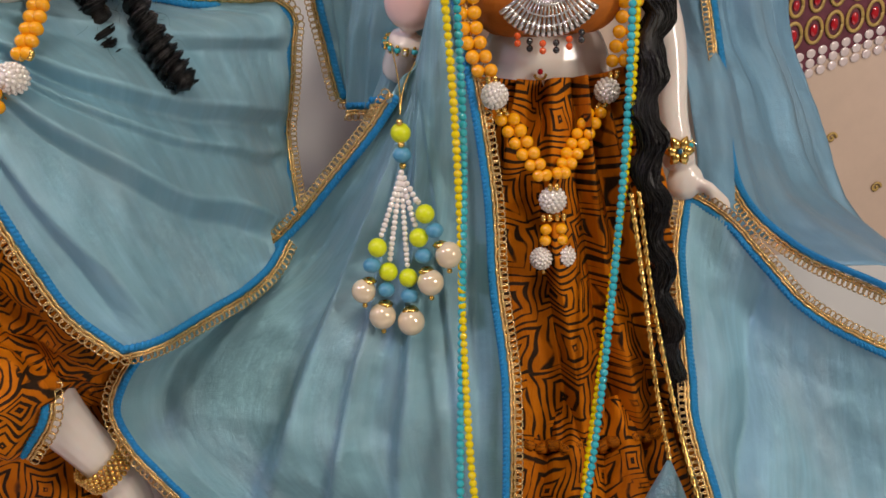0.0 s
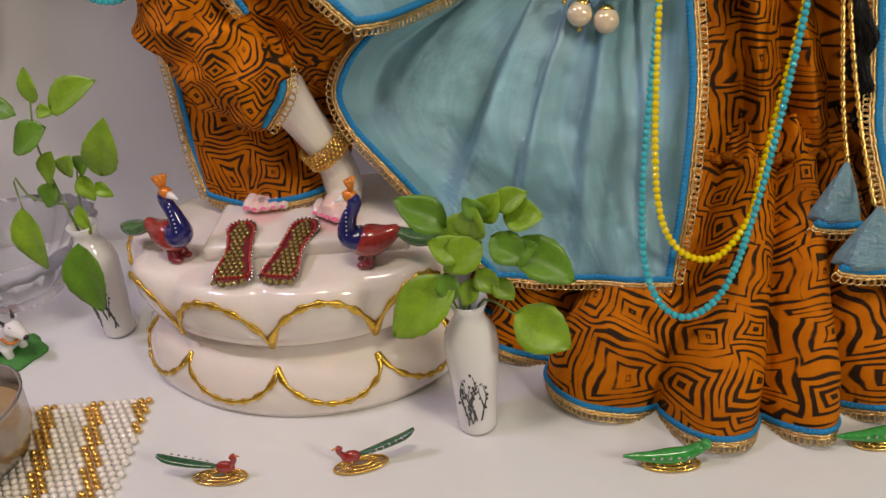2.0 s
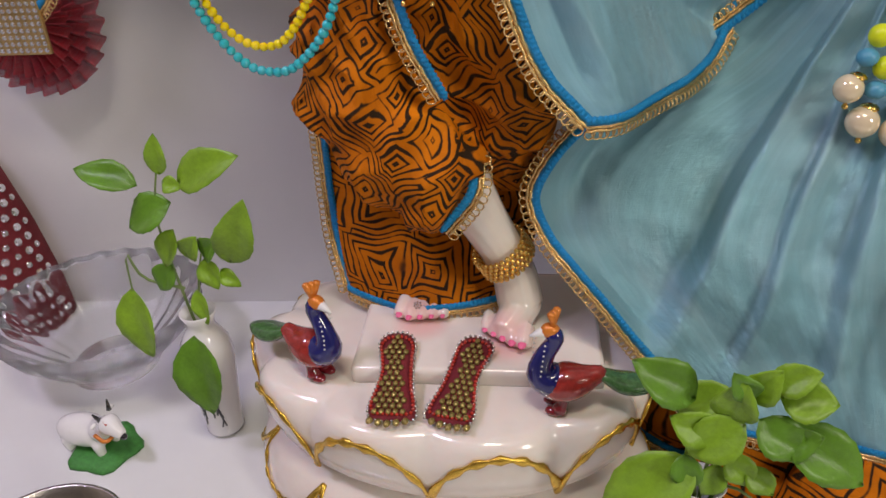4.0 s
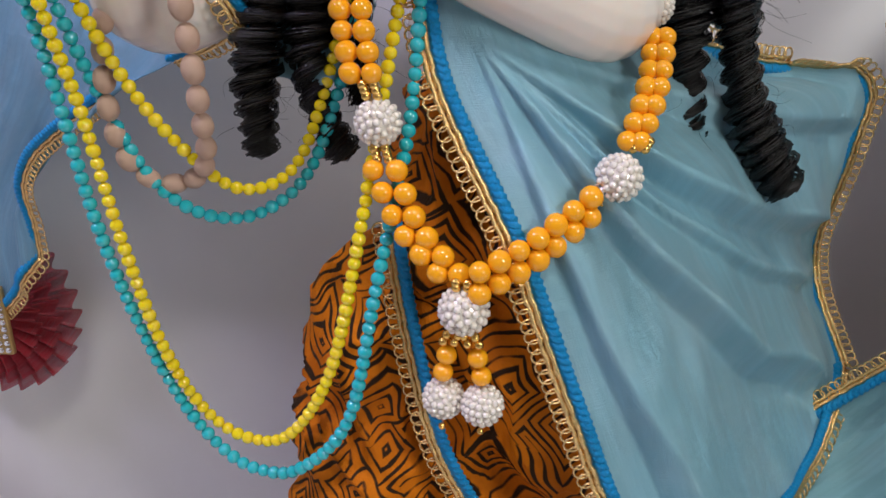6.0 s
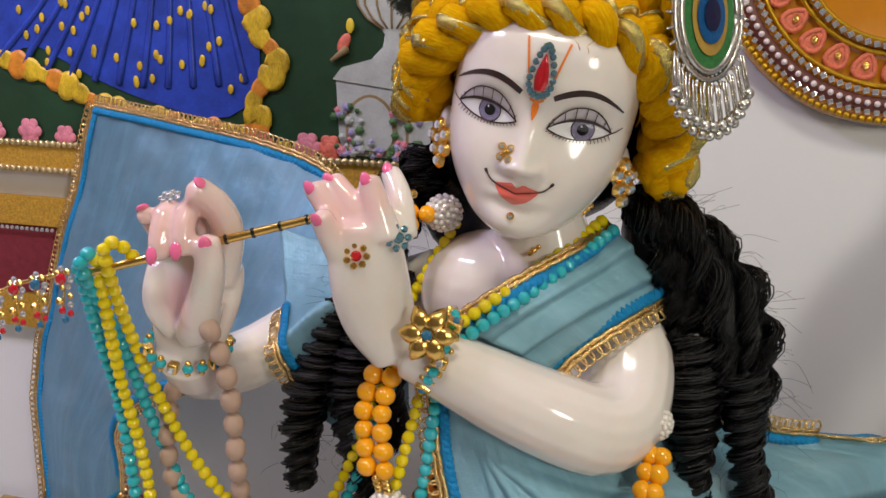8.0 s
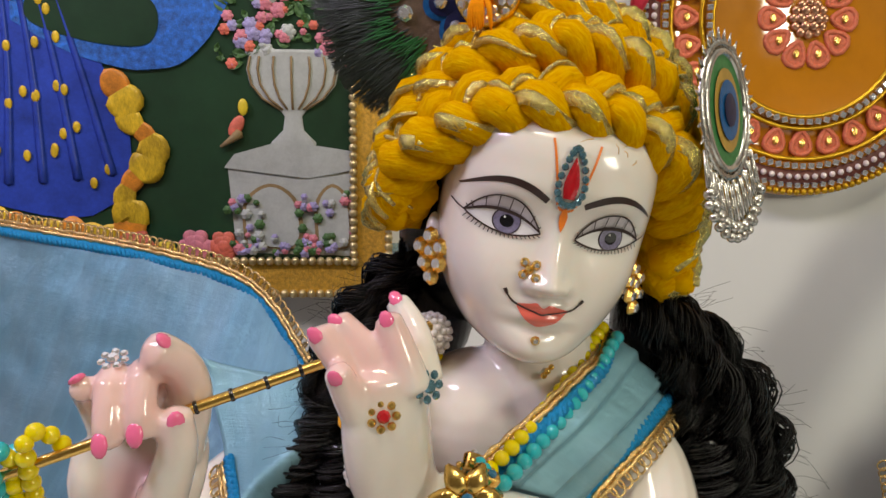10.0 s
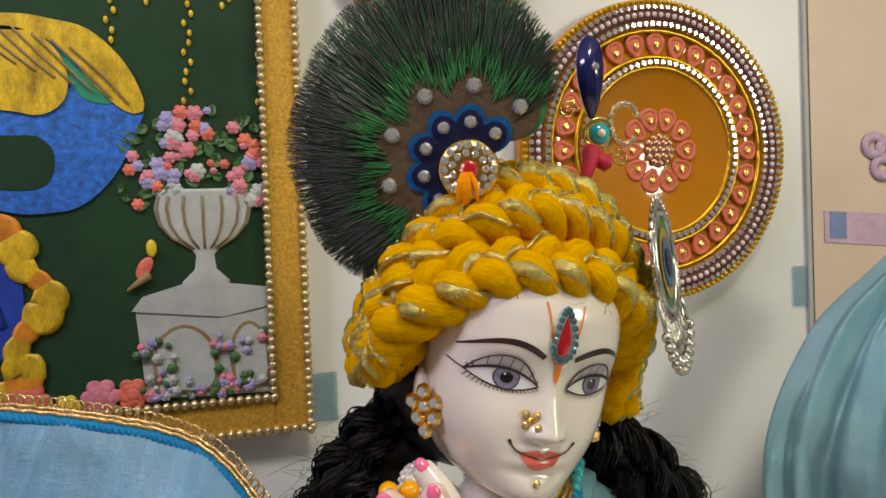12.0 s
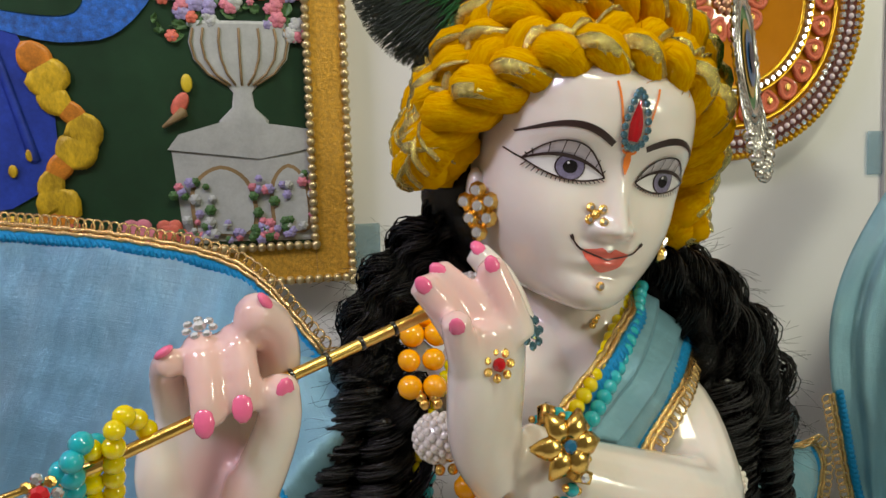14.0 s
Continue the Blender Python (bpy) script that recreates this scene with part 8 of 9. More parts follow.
def plate(cx, cz, R, full=True):
    c = on_wall(cx, cz, 0.0)

    def W(r, a, off):
        return c + WX * (r * math.cos(a)) + Vector((0, 0, r * math.sin(a))) + WALL_N * off
    t = thing("wall_plate", "round amber wall plate with rings of stones and gold beads", "wall plate", "decorated wall plates", at=c)
    q = Matrix((WX, Vector((0, 0, 1)), WALL_N)).transposed()
    k = R / 0.104
    s = Shape().lathe([(0.001 * k, 0.0100), (0.054 * k, 0.0100), (0.056 * k, 0.0115), (0.060 * k, 0.0118), (0.062 * k, 0.0085), (0.082 * k, 0.0085), (0.086 * k, 0.0120), (0.100 * k, 0.0125), (0.104 * k, 0.009), (0.104 * k, 0.002)], c, 72, m=q)
    part("amber_dish", s, AMBER_GLOSS, t)
    s = Shape().lathe([(0.0885 * k, 0.0124), (0.0890 * k, 0.0132), (0.0965 * k, 0.0134), (0.0970 * k, 0.0126)], c, 72, m=q)
    part("brown_band", s, plain("red_brown_band", (0.11, 0.022, 0.014), 0.45, vary=0.3, scale=200), t)
    s = Shape()
    for i in range(int(150 * k)):
        a = 2 * math.pi * i / int(150 * k)
        s.ball(W(0.1015 * k, a, 0.0125), 0.0021, 7, 5, 0)
    tagged(part("gold_bead_rim", s, GOLD_YELLOW, t), kind="stuff")
    for r, n, size, mt in ((0.0925, 110, 0.0019, PEARL_PINK), (0.0860, 108, 0.0020, GEM), (0.0600, 74, 0.0020, GEM), (0.0975, 118, 0.0018, GEM)):
        s = Shape()
        n = int(n * k)
        for i in range(n):
            a = 2 * math.pi * i / n
            s.box(W(r * k, a, 0.0138), (size * 1.7, size * 1.2, size * 1.7), 0, 0.0005, Matrix.Rotation(-a, 3, WALL_N) @ WALL_M) if mt is GEM else s.ball(W(r * k, a, 0.0138), size, 7, 5)
        tagged(part("stone_ring", s, mt, t, smooth=mt is not GEM), kind="stuff")
    for r in (0.0640, 0.0820, 0.0570):
        s = Shape()
        s.tube([W(r * k, a, 0.0110) for a in steps(0, 2 * math.pi, 90)], [0.0013 + 0.0004 * (i % 2) for i in range(91)], 5)
        part("gold_cord_ring", s, GOLD_YELLOW, t)
    if full:
        for count, r, size in ((28, 0.0725, 1.0), (10, 0.0215, 1.05)):
            for i in range(count):
                a = 2 * math.pi * i / count
                u, v = (W(1, a, 0) - c).normalized(), (W(1, a + math.pi / 2, 0) - c).normalized()
                o = W(r * k, a, 0.0100)
                ring_ = []
                for j in range(20):
                    b = 2 * math.pi * j / 20
                    ring_.append(o + (-u if count == 28 else -u) * (0.0068 * size * math.cos(b)) + v * (0.0052 * size * math.sin(b) * (1 - 0.45 * math.cos(b) * (1))))
                s = Shape()
                s.tube(ring_ + ring_[:2], [0.0015 + 0.0003 * (m % 2) for m in range(22)], 6)
                b0 = len(s.v)
                s.v.append(tuple(o + WALL_N * 0.0016))
                s.v.extend(tuple(p + WALL_N * 0.0004) for p in ring_)
                for j in range(20):
                    s.face((b0, b0 + 1 + j, b0 + 1 + (j + 1) % 20))
                part("coral_petal", s, CORAL, t)
                gem(t, o + WALL_N * 0.0014, WALL_N, 0.0021, GOLD, stretch=1.4)
        for i in range(7):
            bead(t, "rosette", ROSE_GOLD, W(0.0052 if i else 0.0, i * 1.0472, 0.0125), 0.0030, "rosette_bead", (1, 0.6, 1))
        for i in range(12):
            bead(t, "rosette", ROSE_GOLD, W(0.0092, i * 0.5236, 0.0115), 0.0026, "rosette_bead", (1, 0.6, 1))
    return t


AMBER_GLOSS = plain("amber_lacquer", (0.50, 0.19, 0.010), 0.08, vary=0.12, scale=20, coat=0.9)
GOLD_YELLOW = plain("yellow_gold_beads", (0.62, 0.36, 0.02), 0.3, 0.7, vary=0.25, scale=300)
CORAL = plain("coral_bead_thread", (0.70, 0.17, 0.09), 0.4, vary=0.3, scale=700, relief=0.6)
ROSE_GOLD = plain("rose_gold", (0.62, 0.34, 0.22), 0.3, 0.9, vary=0.3)
plate(-0.058, 0.741, 0.104)
plate(-0.214, 0.872, 0.062, False)

# framed painting: canvas, frame and flat painted shapes
pic = thing("framed_painting", "garden painting in a glittering gold frame on the wall", "painting", at=on_wall(-0.48, 0.575, 0.012))
X1, XL, Z0, Z1 = -0.298, -0.730, 0.576, 1.000


def canvas_m(off):
    o = on_wall(0, 0, off)
    return Matrix.Translation((o.x, o.y, 0)) @ Matrix.Rotation(radians(WALL_YAW), 4, "Z")


def wx(x):
    """Distance along the wall of a place at x."""
    return x / 0.981


GREEN_BG = plain("dark_green_paint", (0.014, 0.045, 0.020), 0.35, vary=0.45, scale=14, coat=0.2)
OCHRE = plain("glittering_ochre", (0.56, 0.31, 0.035), 0.4, 0.35, vary=0.5, scale=500, relief=0.8)
PAINT = {"stone": plain("pale_stone_paint", (0.46, 0.48, 0.47), 0.4, vary=0.2, scale=90), "blue": plain("royal_blue_paint", (0.02, 0.05, 0.36), 0.4, vary=0.5, scale=60), "shade": GREEN_BG, "amber": plain("amber_paint", (0.62, 0.22, 0.02), 0.45, vary=0.5, scale=140), "teal": plain("green_paint", (0.03, 0.25, 0.14), 0.45, vary=0.3), "gold": plain("golden_paint", (0.66, 0.38, 0.02), 0.45, 0.1, vary=0.75, scale=110, relief=0.8, stretch=(1, 1, 0.5)),
         "sky": plain("peacock_blue_paint", (0.015, 0.12, 0.50), 0.5, vary=0.85, scale=260, relief=0.6), "rose": plain("rose_paint", (0.62, 0.20, 0.26), 0.5, vary=0.4, scale=150), "coral": plain("coral_paint", (0.66, 0.15, 0.10), 0.5, vary=0.4, scale=150), "lilac": plain("lilac_paint", (0.34, 0.30, 0.55), 0.5, vary=0.4, scale=150),
         "leaf": plain("leaf_green_paint", (0.06, 0.14, 0.04), 0.5, vary=0.5, scale=150), "yellow": plain("yellow_paint", (0.70, 0.52, 0.03), 0.5, vary=0.3), "trim": plain("umber_paint", (0.28, 0.19, 0.09), 0.5, vary=0.3)}


def frame_bar(x0, x1, z0, z1, off, depth, mat, name):
    s = Shape().slab([(wx(x0), z0), (wx(x1), z0), (wx(x1), z1), (wx(x0), z1)], depth, m=canvas_m(off))
    return part(name, s, mat, pic, smooth=False)


frame_bar(XL, X1 - 0.018, Z0 + 0.020, Z1, 0.0085, 0.006, GREEN_BG, "canvas")
frame_bar(X1 - 0.021, X1, Z0, Z1, 0.013, 0.012, OCHRE, "frame_side")
frame_bar(XL, X1 - 0.0212, Z0, Z0 + 0.021, 0.013, 0.012, OCHRE, "frame_bottom")
for pts, nm in (([(X1 - 0.0215, z) for z in steps(Z0 + 0.021, Z1, 84)], "bead_line"), ([(x, Z0 + 0.0215) for x in steps(XL, X1 - 0.021, 84)], "bead_line"), ([(X1 - 0.0015, z) for z in steps(Z0, Z1, 84)], "rope_line"), ([(x, Z0 + 0.002) for x in steps(XL, X1, 84)], "rope_line")):
    s = Shape()
    for x, z in pts:
        s.ball(on_wall(x, z, 0.014), 0.0026, 7, 5)
    tagged(part(nm, s, plain("pale_gold_beading", (0.60, 0.48, 0.26), 0.3, 0.7, vary=0.3, scale=300), pic), kind="stuff")


def paint(name, outline, mat, layer=1, n=0):
    o = [(wx(x), z) for x, z in outline]
    if n:
        o = [(p.x, p.z) for p in spline([(x, 0, z) for x, z in o + o[:1]], n)][:-1]
    s = Shape().slab(o, 0.0004, m=canvas_m(0.0086 + 0.00045 * layer))
    return part(name, s, PAINT[mat], pic, smooth=False)


# pedestal and urn
paint("pedestal_shape", [(-0.388, 0.602), (-0.318, 0.600), (-0.317, 0.650), (-0.392, 0.652)], "stone", 1)
paint("pedestal_side", [(-0.347, 0.602), (-0.318, 0.601), (-0.317, 0.648), (-0.347, 0.646)], "stone", 2)
paint("pedestal_top", [(-0.394, 0.652), (-0.346, 0.646), (-0.315, 0.652), (-0.320, 0.662), (-0.360, 0.668), (-0.388, 0.660)], "stone", 3)
for k, (x0, x1) in enumerate(((-0.383, -0.352), (-0.342, -0.322))):
    paint("arch_panel", [(x0, 0.606), (x1, 0.606), (x1, 0.632), ((x0 + x1) / 2, 0.643), (x0, 0.632)], "trim", 4, 30)
    paint("arch_inner", [(x0 + 0.002, 0.607), (x1 - 0.002, 0.607), (x1 - 0.002, 0.631), ((x0 + x1) / 2, 0.641), (x0 + 0.002, 0.631)], "stone", 5, 30)
s = Shape()
s.lathe([(0.0125, 0.0), (0.0130, 0.003), (0.0060, 0.010), (0.0050, 0.018), (0.0080, 0.022), (0.0180, 0.028), (0.0245, 0.036), (0.0265, 0.045), (0.0250, 0.052), (0.0270, 0.054), (0.0265, 0.056), (0.001, 0.056)], (0, 0, 0), 36, wobble=lambda a, z: 1 + 0.03 * math.sin(12 * a))
um = canvas_m(0.009) @ Matrix.Translation((wx(-0.354), 0, 0.664)) @ Matrix.Diagonal((1, 0.08, 1, 1))
s.v = [tuple(um @ Vector(v)) for v in s.v]
part("urn_shape", s, PAINT["stone"], pic)
s = Shape()
for k in range(7):
    a = radians(200 + 23 * k)
    pts = [um @ Vector((r * 1.03 * math.cos(a), r * 1.03 * math.sin(a), z)) + WALL_N * 0.0004 for r, z in ((0.0080, 0.022), (0.0180, 0.028), (0.0245, 0.036), (0.0265, 0.045), (0.0250, 0.052))]
    s.tube(pts, 0.0007, 4)
part("urn_ribs", s, PAINT["trim"], pic)
rnd = random.Random(5)


def blossom(x, z, r, mat, layer):
    o = on_wall(x, z, 0.0088 + 0.0005 * layer)
    s = Shape()
    for ring_, (count, rr) in enumerate(((6, 0.62), (5, 0.34), (1, 0.0))):
        for i in range(count):
            a = 2 * math.pi * i / count + ring_
            s.ball(o + WX * (r * rr * math.cos(a)) + Vector((0, 0, r * rr * math.sin(a))) + WALL_N * 0.0003 * ring_, (r * 0.45, 0.0006, r * 0.42), 8, 5, 0, WALL_M)
    part("painted_flower", s, PAINT[mat], pic)


for i in range(130):
    a, r = rnd.uniform(-0.3, math.pi + 0.3), rnd.random() ** 0.5
    x, z = -0.354 + 0.042 * r * math.cos(a), 0.722 + 0.044 * r * math.sin(a)
    if i < 70:
        s = leaf_shape(on_wall(x, z, 0.0094), on_wall(x + rnd.uniform(-0.01, 0.01), z + rnd.uniform(-0.004, 0.010), 0.0096), 0.0026, WALL_N, 0.05, 6)
        part("painted_leaf", s, PAINT["leaf"], pic)
    else:
        blossom(x, z, rnd.uniform(0.0020, 0.0052), rnd.choice(("rose", "coral", "lilac", "rose", "stone")), 3)
for i in range(90):
    x, z = rnd.choice(((rnd.uniform(-0.392, -0.372), rnd.uniform(0.602, 0.635)), (rnd.uniform(-0.352, -0.340), rnd.uniform(0.602, 0.640)), (rnd.uniform(-0.336, -0.318), rnd.uniform(0.604, 0.638)), (rnd.uniform(-0.385, -0.325), rnd.uniform(0.602, 0.612))))
    blossom(x, z, rnd.uniform(0.0016, 0.0032), rnd.choice(("rose", "lilac", "leaf", "lilac", "leaf", "stone")), 6)
for x, z, r, mt in ((-0.447, 0.606, 0.012, "coral"), (-0.428, 0.602, 0.007, "yellow"), (-0.411, 0.606, 0.010, "rose"), (-0.395, 0.606, 0.009, "coral"), (-0.47, 0.606, 0.008, "yellow"), (-0.55, 0.603, 0.009, "rose"), (-0.575, 0.606, 0.009, "rose"), (-0.60, 0.603, 0.009, "rose"), (-0.63, 0.606, 0.010, "rose"), (-0.66, 0.604, 0.009, "rose")):
    blossom(x, z, r, mt, 3)
for k in range(5):
    s = Shape()
    pts = spline([on_wall(-0.398 + 0.020 * k + 0.003 * math.sin(j), 0.99 - 0.055 * j, 0.0096) for j in range(5 - k % 2)], 40)
    for j, p in enumerate(pts):
        s.ball(p + WX * (0.0022 * math.sin(j * 2.3)), (0.0016, 0.0006, 0.0022), 5, 4, 0, WALL_M)
    tagged(part("golden_vine", s, PAINT["gold"], pic), kind="stuff")
# blue skirt, golden drapery and the bird's neck, plain painted shapes
paint("blue_skirt", [(-0.640, 0.900), (-0.505, 0.900), (-0.486, 0.780), (-0.466, 0.722), (-0.452, 0.692), (-0.446, 0.660), (-0.456, 0.632), (-0.480, 0.622), (-0.520, 0.629), (-0.570, 0.645), (-0.620, 0.668), (-0.660, 0.680)], "blue", 2, 60)
for k in range(11):
    s = Shape()
    x0, x1 = -0.56 + 0.006 * k, -0.652 + 0.0195 * k
    s.tube(spline([on_wall(x0, 0.80, 0.0098), on_wall((x0 + x1) / 2 + 0.004, 0.715, 0.0098), on_wall(x1, 0.660 - 0.018 * math.sin(k / 10 * 2.4), 0.0098)], 14), [0.0012 + 0.00012 * j for j in range(15)], 5, flat=0.4, side=WALL_N)
    part("skirt_pleat", s, PAINT["blue"], pic)
for k in range(80):
    t, u = rnd.random(), rnd.random()
    x = (-0.60 + 0.10 * u) * (1 - t) + (-0.650 + 0.195 * u) * t
    z = 0.78 * (1 - t) + (0.655 - 0.022 * math.sin(u * 2.6)) * t
    s = Shape().ball(on_wall(x, z, 0.0104), (0.0024, 0.0005, 0.0034), 7, 5, 0, WALL_M)
    part("gold_dot", s, PAINT["gold"], pic)
hem = spline([on_wall(x, z, 0.0104) for x, z in ((-0.458, 0.706), (-0.449, 0.692), (-0.447, 0.680), (-0.436, 0.669), (-0.434, 0.657), (-0.445, 0.645), (-0.451, 0.632), (-0.446, 0.618), (-0.470, 0.612), (-0.500, 0.615), (-0.530, 0.620), (-0.570, 0.628), (-0.600, 0.642), (-0.660, 0.662))], 120)
for k in range(30):
    s = Shape()
    q = hem[4 * k:4 * k + 7]
    s.tube(q, [(0.0088 + 0.0030 * math.sin(k * 1.7)) * math.sin(math.pi * (0.18 + 0.64 * i / (len(q) - 1))) for i in range(len(q))], 10, flat=0.05, side=WALL_N)
    part("golden_ruffle", s, PAINT["gold"] if k % 3 else PAINT["amber"], pic)
paint("blue_body", [(-0.510, 0.735), (-0.480, 0.718), (-0.451, 0.709), (-0.435, 0.708), (-0.416, 0.712), (-0.398, 0.730), (-0.384, 0.760), (-0.384, 0.768), (-0.399, 0.788), (-0.418, 0.803), (-0.450, 0.806), (-0.505, 0.800)], "sky", 3, 60)
paint("green_hollow", [(-0.500, 0.752), (-0.449, 0.750), (-0.437, 0.750), (-0.429, 0.742), (-0.430, 0.728), (-0.440, 0.721), (-0.470, 0.724), (-0.500, 0.735)], "shade", 4, 40)
paint("green_breast", [(-0.424, 0.797), (-0.408, 0.779), (-0.398, 0.768), (-0.412, 0.770), (-0.420, 0.782)], "teal", 4, 24)
paint("golden_wing", [(-0.500, 0.812), (-0.446, 0.815), (-0.428, 0.813), (-0.409, 0.808), (-0.392, 0.791), (-0.383, 0.771), (-0.384, 0.763), (-0.393, 0.764), (-0.408, 0.778), (-0.423, 0.797), (-0.447, 0.808), (-0.500, 0.806)], "gold", 5, 60)
paint("golden_wing", [(-0.500, 0.804), (-0.447, 0.806), (-0.434, 0.805), (-0.423, 0.793), (-0.420, 0.780), (-0.423, 0.768), (-0.434, 0.761), (-0.449, 0.763), (-0.500, 0.770)], "gold", 6, 50)
for k in range(9):
    s = Shape()
    q = spline([on_wall(-0.490 + 0.009 * k, 0.813 - 0.0012 * k * k * 0.2, 0.0120), on_wall(-0.478 + 0.0095 * k, 0.806 - 0.003 * k, 0.0120), on_wall(-0.462 + 0.0090 * k, 0.795 - 0.0035 * k, 0.0120)], 8)
    s.tube(q, 0.0007, 4, flat=0.4, side=WALL_N)
    part("wing_stroke", s, PAINT["trim"], pic)
s = Shape()
s.ball(on_wall(-0.386, 0.676, 0.0108), (0.004, 0.0008, 0.007), 8, 6, 0, WALL_M @ Matrix.Rotation(radians(30), 3, "Y"))
s.ball(on_wall(-0.382, 0.687, 0.0110), (0.003, 0.0008, 0.005), 8, 6, 1, WALL_M)
s.tube([on_wall(-0.384, 0.672, 0.0108), on_wall(-0.395, 0.664, 0.0108)], [0.003, 0.001], 6, 2)
part("painted_bird", s, [PAINT["coral"], PAINT["yellow"], PAINT["trim"]], pic)

# poster with a painted necklace, behind the lady
poster = thing("paper_poster", "peach paper poster printed with a jewelled necklace", "poster", at=on_wall(0.4, 0.18, 0.003))
PEACH = plain("peach_paper", (0.66, 0.50, 0.40), 0.45, vary=0.10, scale=7)


def flat_on_wall(name, outline, mat, off, parent, depth=0.0008, n=0):
    o = [(wx(x), z) for x, z in outline]
    if n:
        o = [(p.x, p.z) for p in spline([(x, 0, z) for x, z in o + o[:1]], n)][:-1]
    return part(name, Shape().slab(o, depth, m=canvas_m(off)), mat, parent, smooth=False)


flat_on_wall("paper", [(0.078, 0.186), (0.80, 0.165), (0.80, 1.05), (0.078, 1.05)], PEACH, 0.002, poster)
GOLD_INK = plain("printed_gold", (0.50, 0.33, 0.10), 0.4, vary=0.4, scale=120)
MAROON_INK = plain("printed_maroon", (0.14, 0.03, 0.05), 0.4, vary=0.4, scale=80)
LILAC_INK = plain("printed_lilac", (0.52, 0.36, 0.50), 0.45, vary=0.25, scale=100)
flat_on_wall("necklace_ground", [(0.36, 0.50), (0.415, 0.375), (0.46, 0.385), (0.52, 0.40), (0.60, 0.41), (0.70, 0.46), (0.70, 0.56), (0.36, 0.56)], MAROON_INK, 0.0026, poster, 0.0004, 40)
for row in range(3):
    for k in range(16):
        p = on_wall(0.424 + 0.012 * k, 0.366 + 0.0095 * row + 0.0028 * k, 0.0032)
        part("pearl_print", Shape().ball(p, (0.0052, 0.0008, 0.0046), 10, 6, 0, WALL_M), PEARL_PINK, poster)
for row, (dz, sz) in enumerate(((0.034, 0.012), (0.062, 0.010), (0.090, 0.013))):
    for k in range(10):
        o = on_wall(0.415 + 0.021 * k, 0.372 + dz + 0.004 * k, 0.0034)
        s = Shape()
        s.tube([o + WX * (sz * 0.7 * math.cos(t)) + Vector((0, 0, sz * math.sin(t))) for t in steps(0, 2 * math.pi, 18)], 0.0020, 5, flat=0.4, side=WALL_N)
        s.ball(o, (sz * 0.35, 0.0010, sz * 0.5), 8, 6, 1, WALL_M)
        part("ornament_print", s, [GOLD_INK, RUBY], poster)
for k, (x, z) in enumerate(((0.137, 0.745), (0.150, 0.742), (0.145, 0.728))):
    s = Shape()
    o = on_wall(x, z, 0.0032)
    s.tube([o + WX * (0.009 * math.cos(t)) + Vector((0, 0, 0.007 * math.sin(t))) for t in steps(0, 2 * math.pi, 18)], 0.0045, 6, flat=0.2, side=WALL_N)
    part("lilac_curl", s, LILAC_INK, poster)
flat_on_wall("lilac_band", [(0.088, 0.672), (0.180, 0.664), (0.180, 0.690), (0.088, 0.696)], LILAC_INK, 0.0028, poster, 0.0004)
flat_on_wall("blue_block", [(0.093, 0.675), (0.108, 0.674), (0.108, 0.694), (0.093, 0.695)], plain("printed_blue", (0.16, 0.22, 0.45), 0.45, vary=0.2), 0.0033, poster, 0.0004)
for x, z in ((0.47, 0.30), (0.53, 0.24), (0.50, 0.205)):
    s = Shape()
    o = on_wall(x, z, 0.0031)
    s.tube([o + WX * (0.006 * (1 - t / 9) * math.cos(t)) + Vector((0, 0, 0.006 * (1 - t / 9) * math.sin(t))) for t in steps(0, 8, 26)], 0.0016, 5, flat=0.3, side=WALL_N)
    part("gold_curl", s, GOLD_INK, poster)
# strip that covers the wall joint and bits of clear tape
single("trim_joint", Shape().box(on_wall(0.074, 0.75, 0.0015), (0.004, 0.003, 1.5), 0, 0.0008, WALL_M), plain("grey_joint_strip", (0.42, 0.42, 0.42), 0.5), "narrow grey joint strip on the wall", "trim", kind="structure")
TAPE = organza("clear_tape", (0.62, 0.62, 0.62), 0.72)
for x, z in ((-0.290, 0.592), (0.068, 0.640)):
    t = Shape().box(on_wall(x, z, 0.0016), (0.018, 0.0006, 0.030), 0, 0.0002, WALL_M)
    single("tape_strip", t, TAPE, "short strip of clear tape on the wall", "tape", "tape strips")

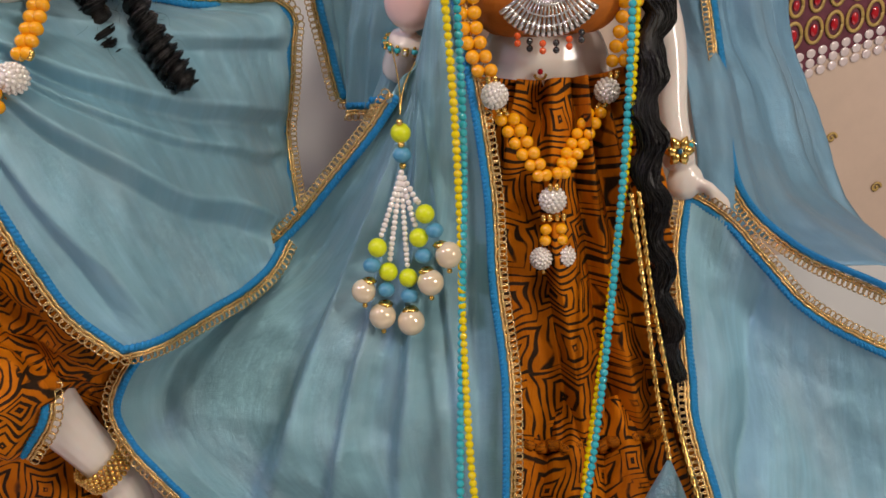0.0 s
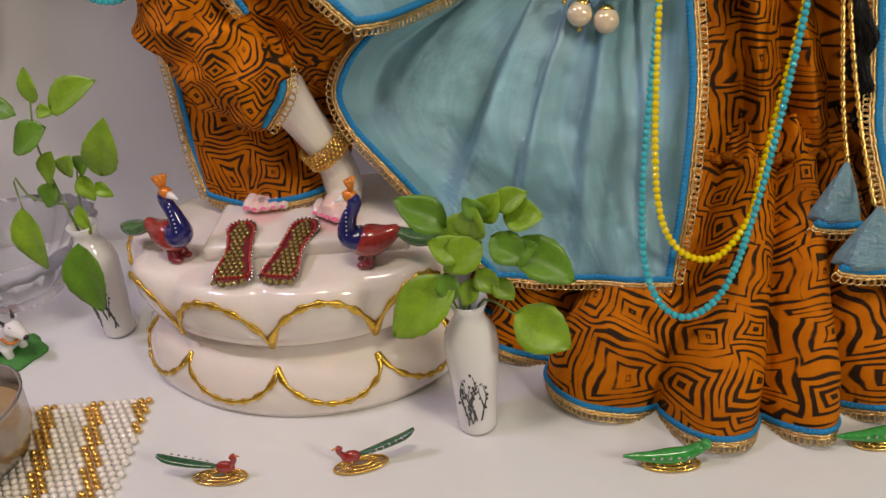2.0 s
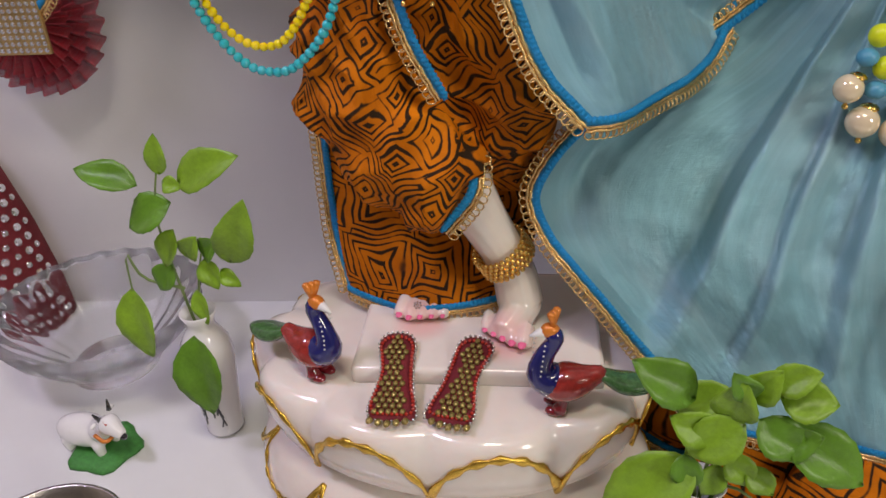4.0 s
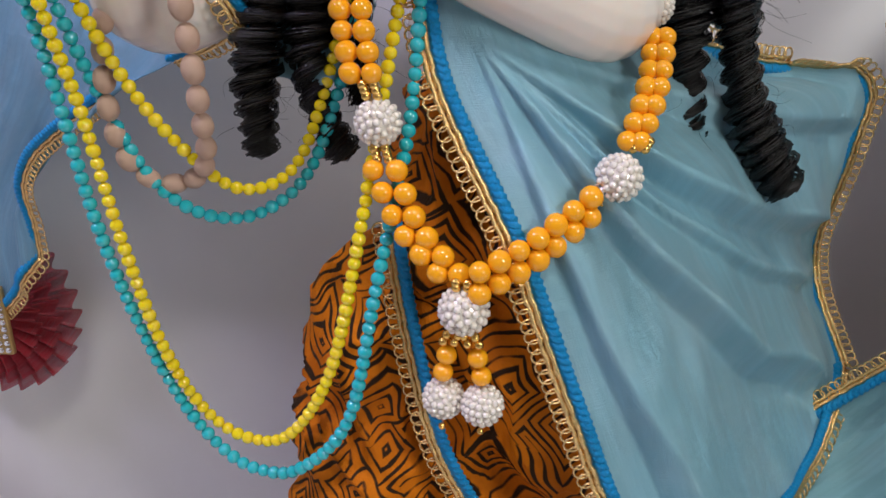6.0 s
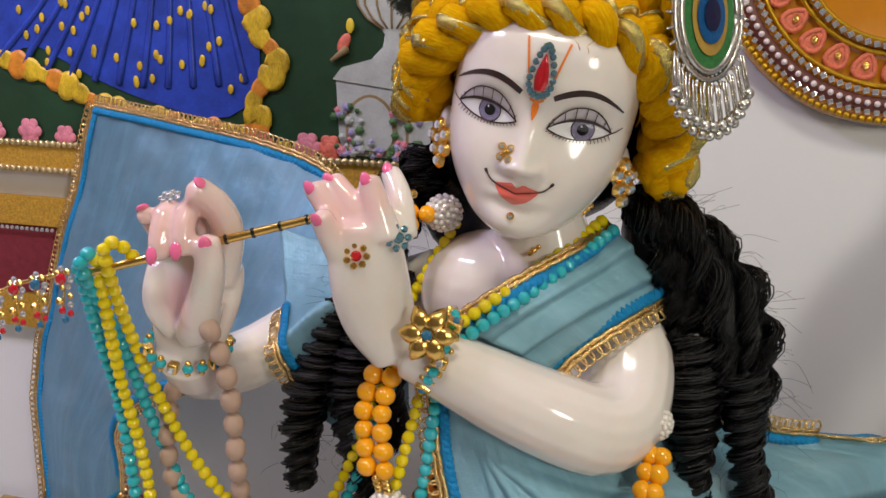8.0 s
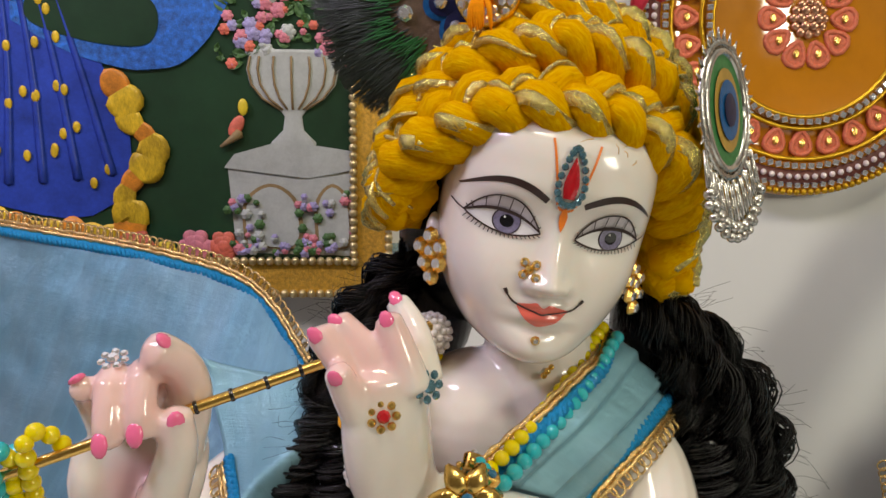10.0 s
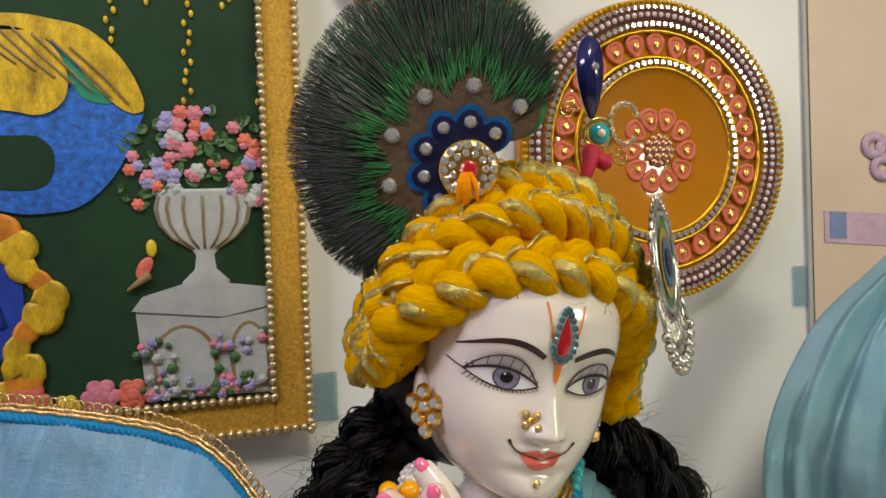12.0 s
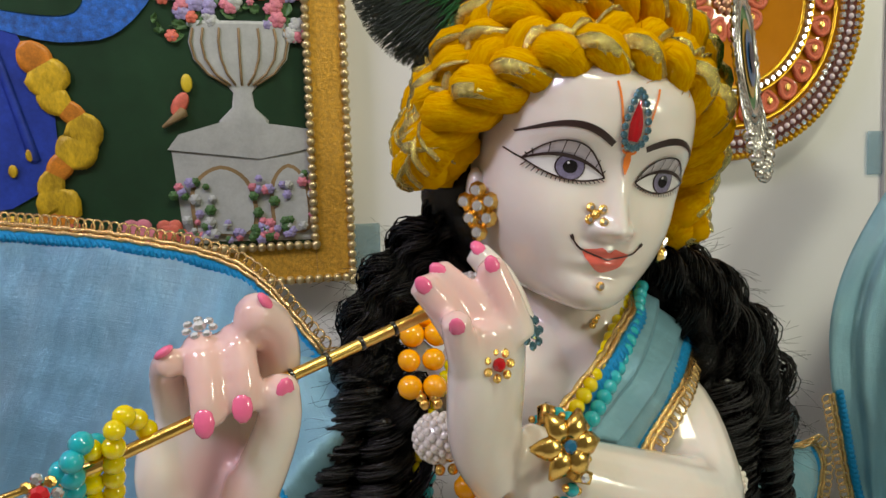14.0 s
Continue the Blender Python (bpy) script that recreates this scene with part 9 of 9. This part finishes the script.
# second gold frame with a maroon panel, low on the wall
low = thing("gold_framed_panel", "maroon panel in a gold frame with a stone row", "panel", at=on_wall(-0.70, 0.45, 0.006))
for x0, x1, z0, z1, off, mt, nm in ((-0.90, -0.585, 0.534, 0.556, 0.010, OCHRE, "frame_top"), (-0.90, -0.612, 0.480, 0.533, 0.007, MAROON, "panel"), (-0.90, -0.585, 0.452, 0.479, 0.010, OCHRE, "frame_bottom"), (-0.611, -0.585, 0.4795, 0.5335, 0.010, OCHRE, "frame_side")):
    flat_on_wall(nm, [(x0, z0), (x1, z0), (x1, z1), (x0, z1)], mt, off, low, 0.009)
for k in range(60):
    gem(low, on_wall(-0.875 + 0.0044 * k, 0.531, 0.0100), WALL_N, 0.0017)

# red net ruffle with a stone studded band
red = thing("red_net_rosette", "crimson net ruffle with a stone studded gold band", "rosette", at=on_wall(-0.59, 0.30, 0.03))
for layer in range(3):
    rows = []
    for r in steps(0.012, 0.062 - 0.010 * layer, 8):
        row = []
        for j in range(161):
            a = radians(-150 + 210 * j / 160)
            p = on_wall(-0.592, 0.302, 0.024 + 0.008 * layer + (r / 0.06) * 0.006 * math.sin(26 * a + layer))
            row.append(p + WX * (r * math.cos(a)) + Vector((0, 0, r * 1.05 * math.sin(a))))
        rows.append(row)
    s = Shape()
    s.grid(rows)
    part("net_ruffle", s, RED_NET, red)
s = Shape().box(on_wall(-0.600, 0.305, 0.052), (0.074, 0.004, 0.050), 0, 0.001, WALL_M)
part("band", s, plain("dull_gold_cloth", (0.45, 0.30, 0.12), 0.4, 0.5, vary=0.3), red)
for i in range(14):
    for j in range(9):
        gem(red, on_wall(-0.634 + 0.0052 * i, 0.284 + 0.0052 * j, 0.0545), WALL_N, 0.0021)

# maroon cone studded with stones
cone = thing("studded_cone", "maroon velvet cone studded with rows of clear stones", "ornament", at=(-0.70, 0.70, 0.0))
part("cone", Shape().lathe([(0.062, 0.0), (0.060, 0.03), (0.050, 0.10), (0.036, 0.17), (0.020, 0.215), (0.001, 0.225)], (-0.700, 0.700, 0), 40), MAROON, cone)
for k in range(16):
    z = 0.012 + 0.0125 * k
    r = float(np.interp(z, [0, 0.03, 0.10, 0.17, 0.215], [0.062, 0.060, 0.050, 0.036, 0.020]))
    n = max(6, int(2 * math.pi * r / 0.0125))
    for j in range(n):
        a = 2 * math.pi * (j + 0.5 * (k % 2)) / n
        d = Vector((math.cos(a), math.sin(a), 0.25))
        if d.y < 0.3:
            gem(cone, Vector((-0.700, 0.700, z)) + Vector((d.x, d.y, 0)) * (r + 0.0002), d, 0.0033 if j % 3 else 0.0042)
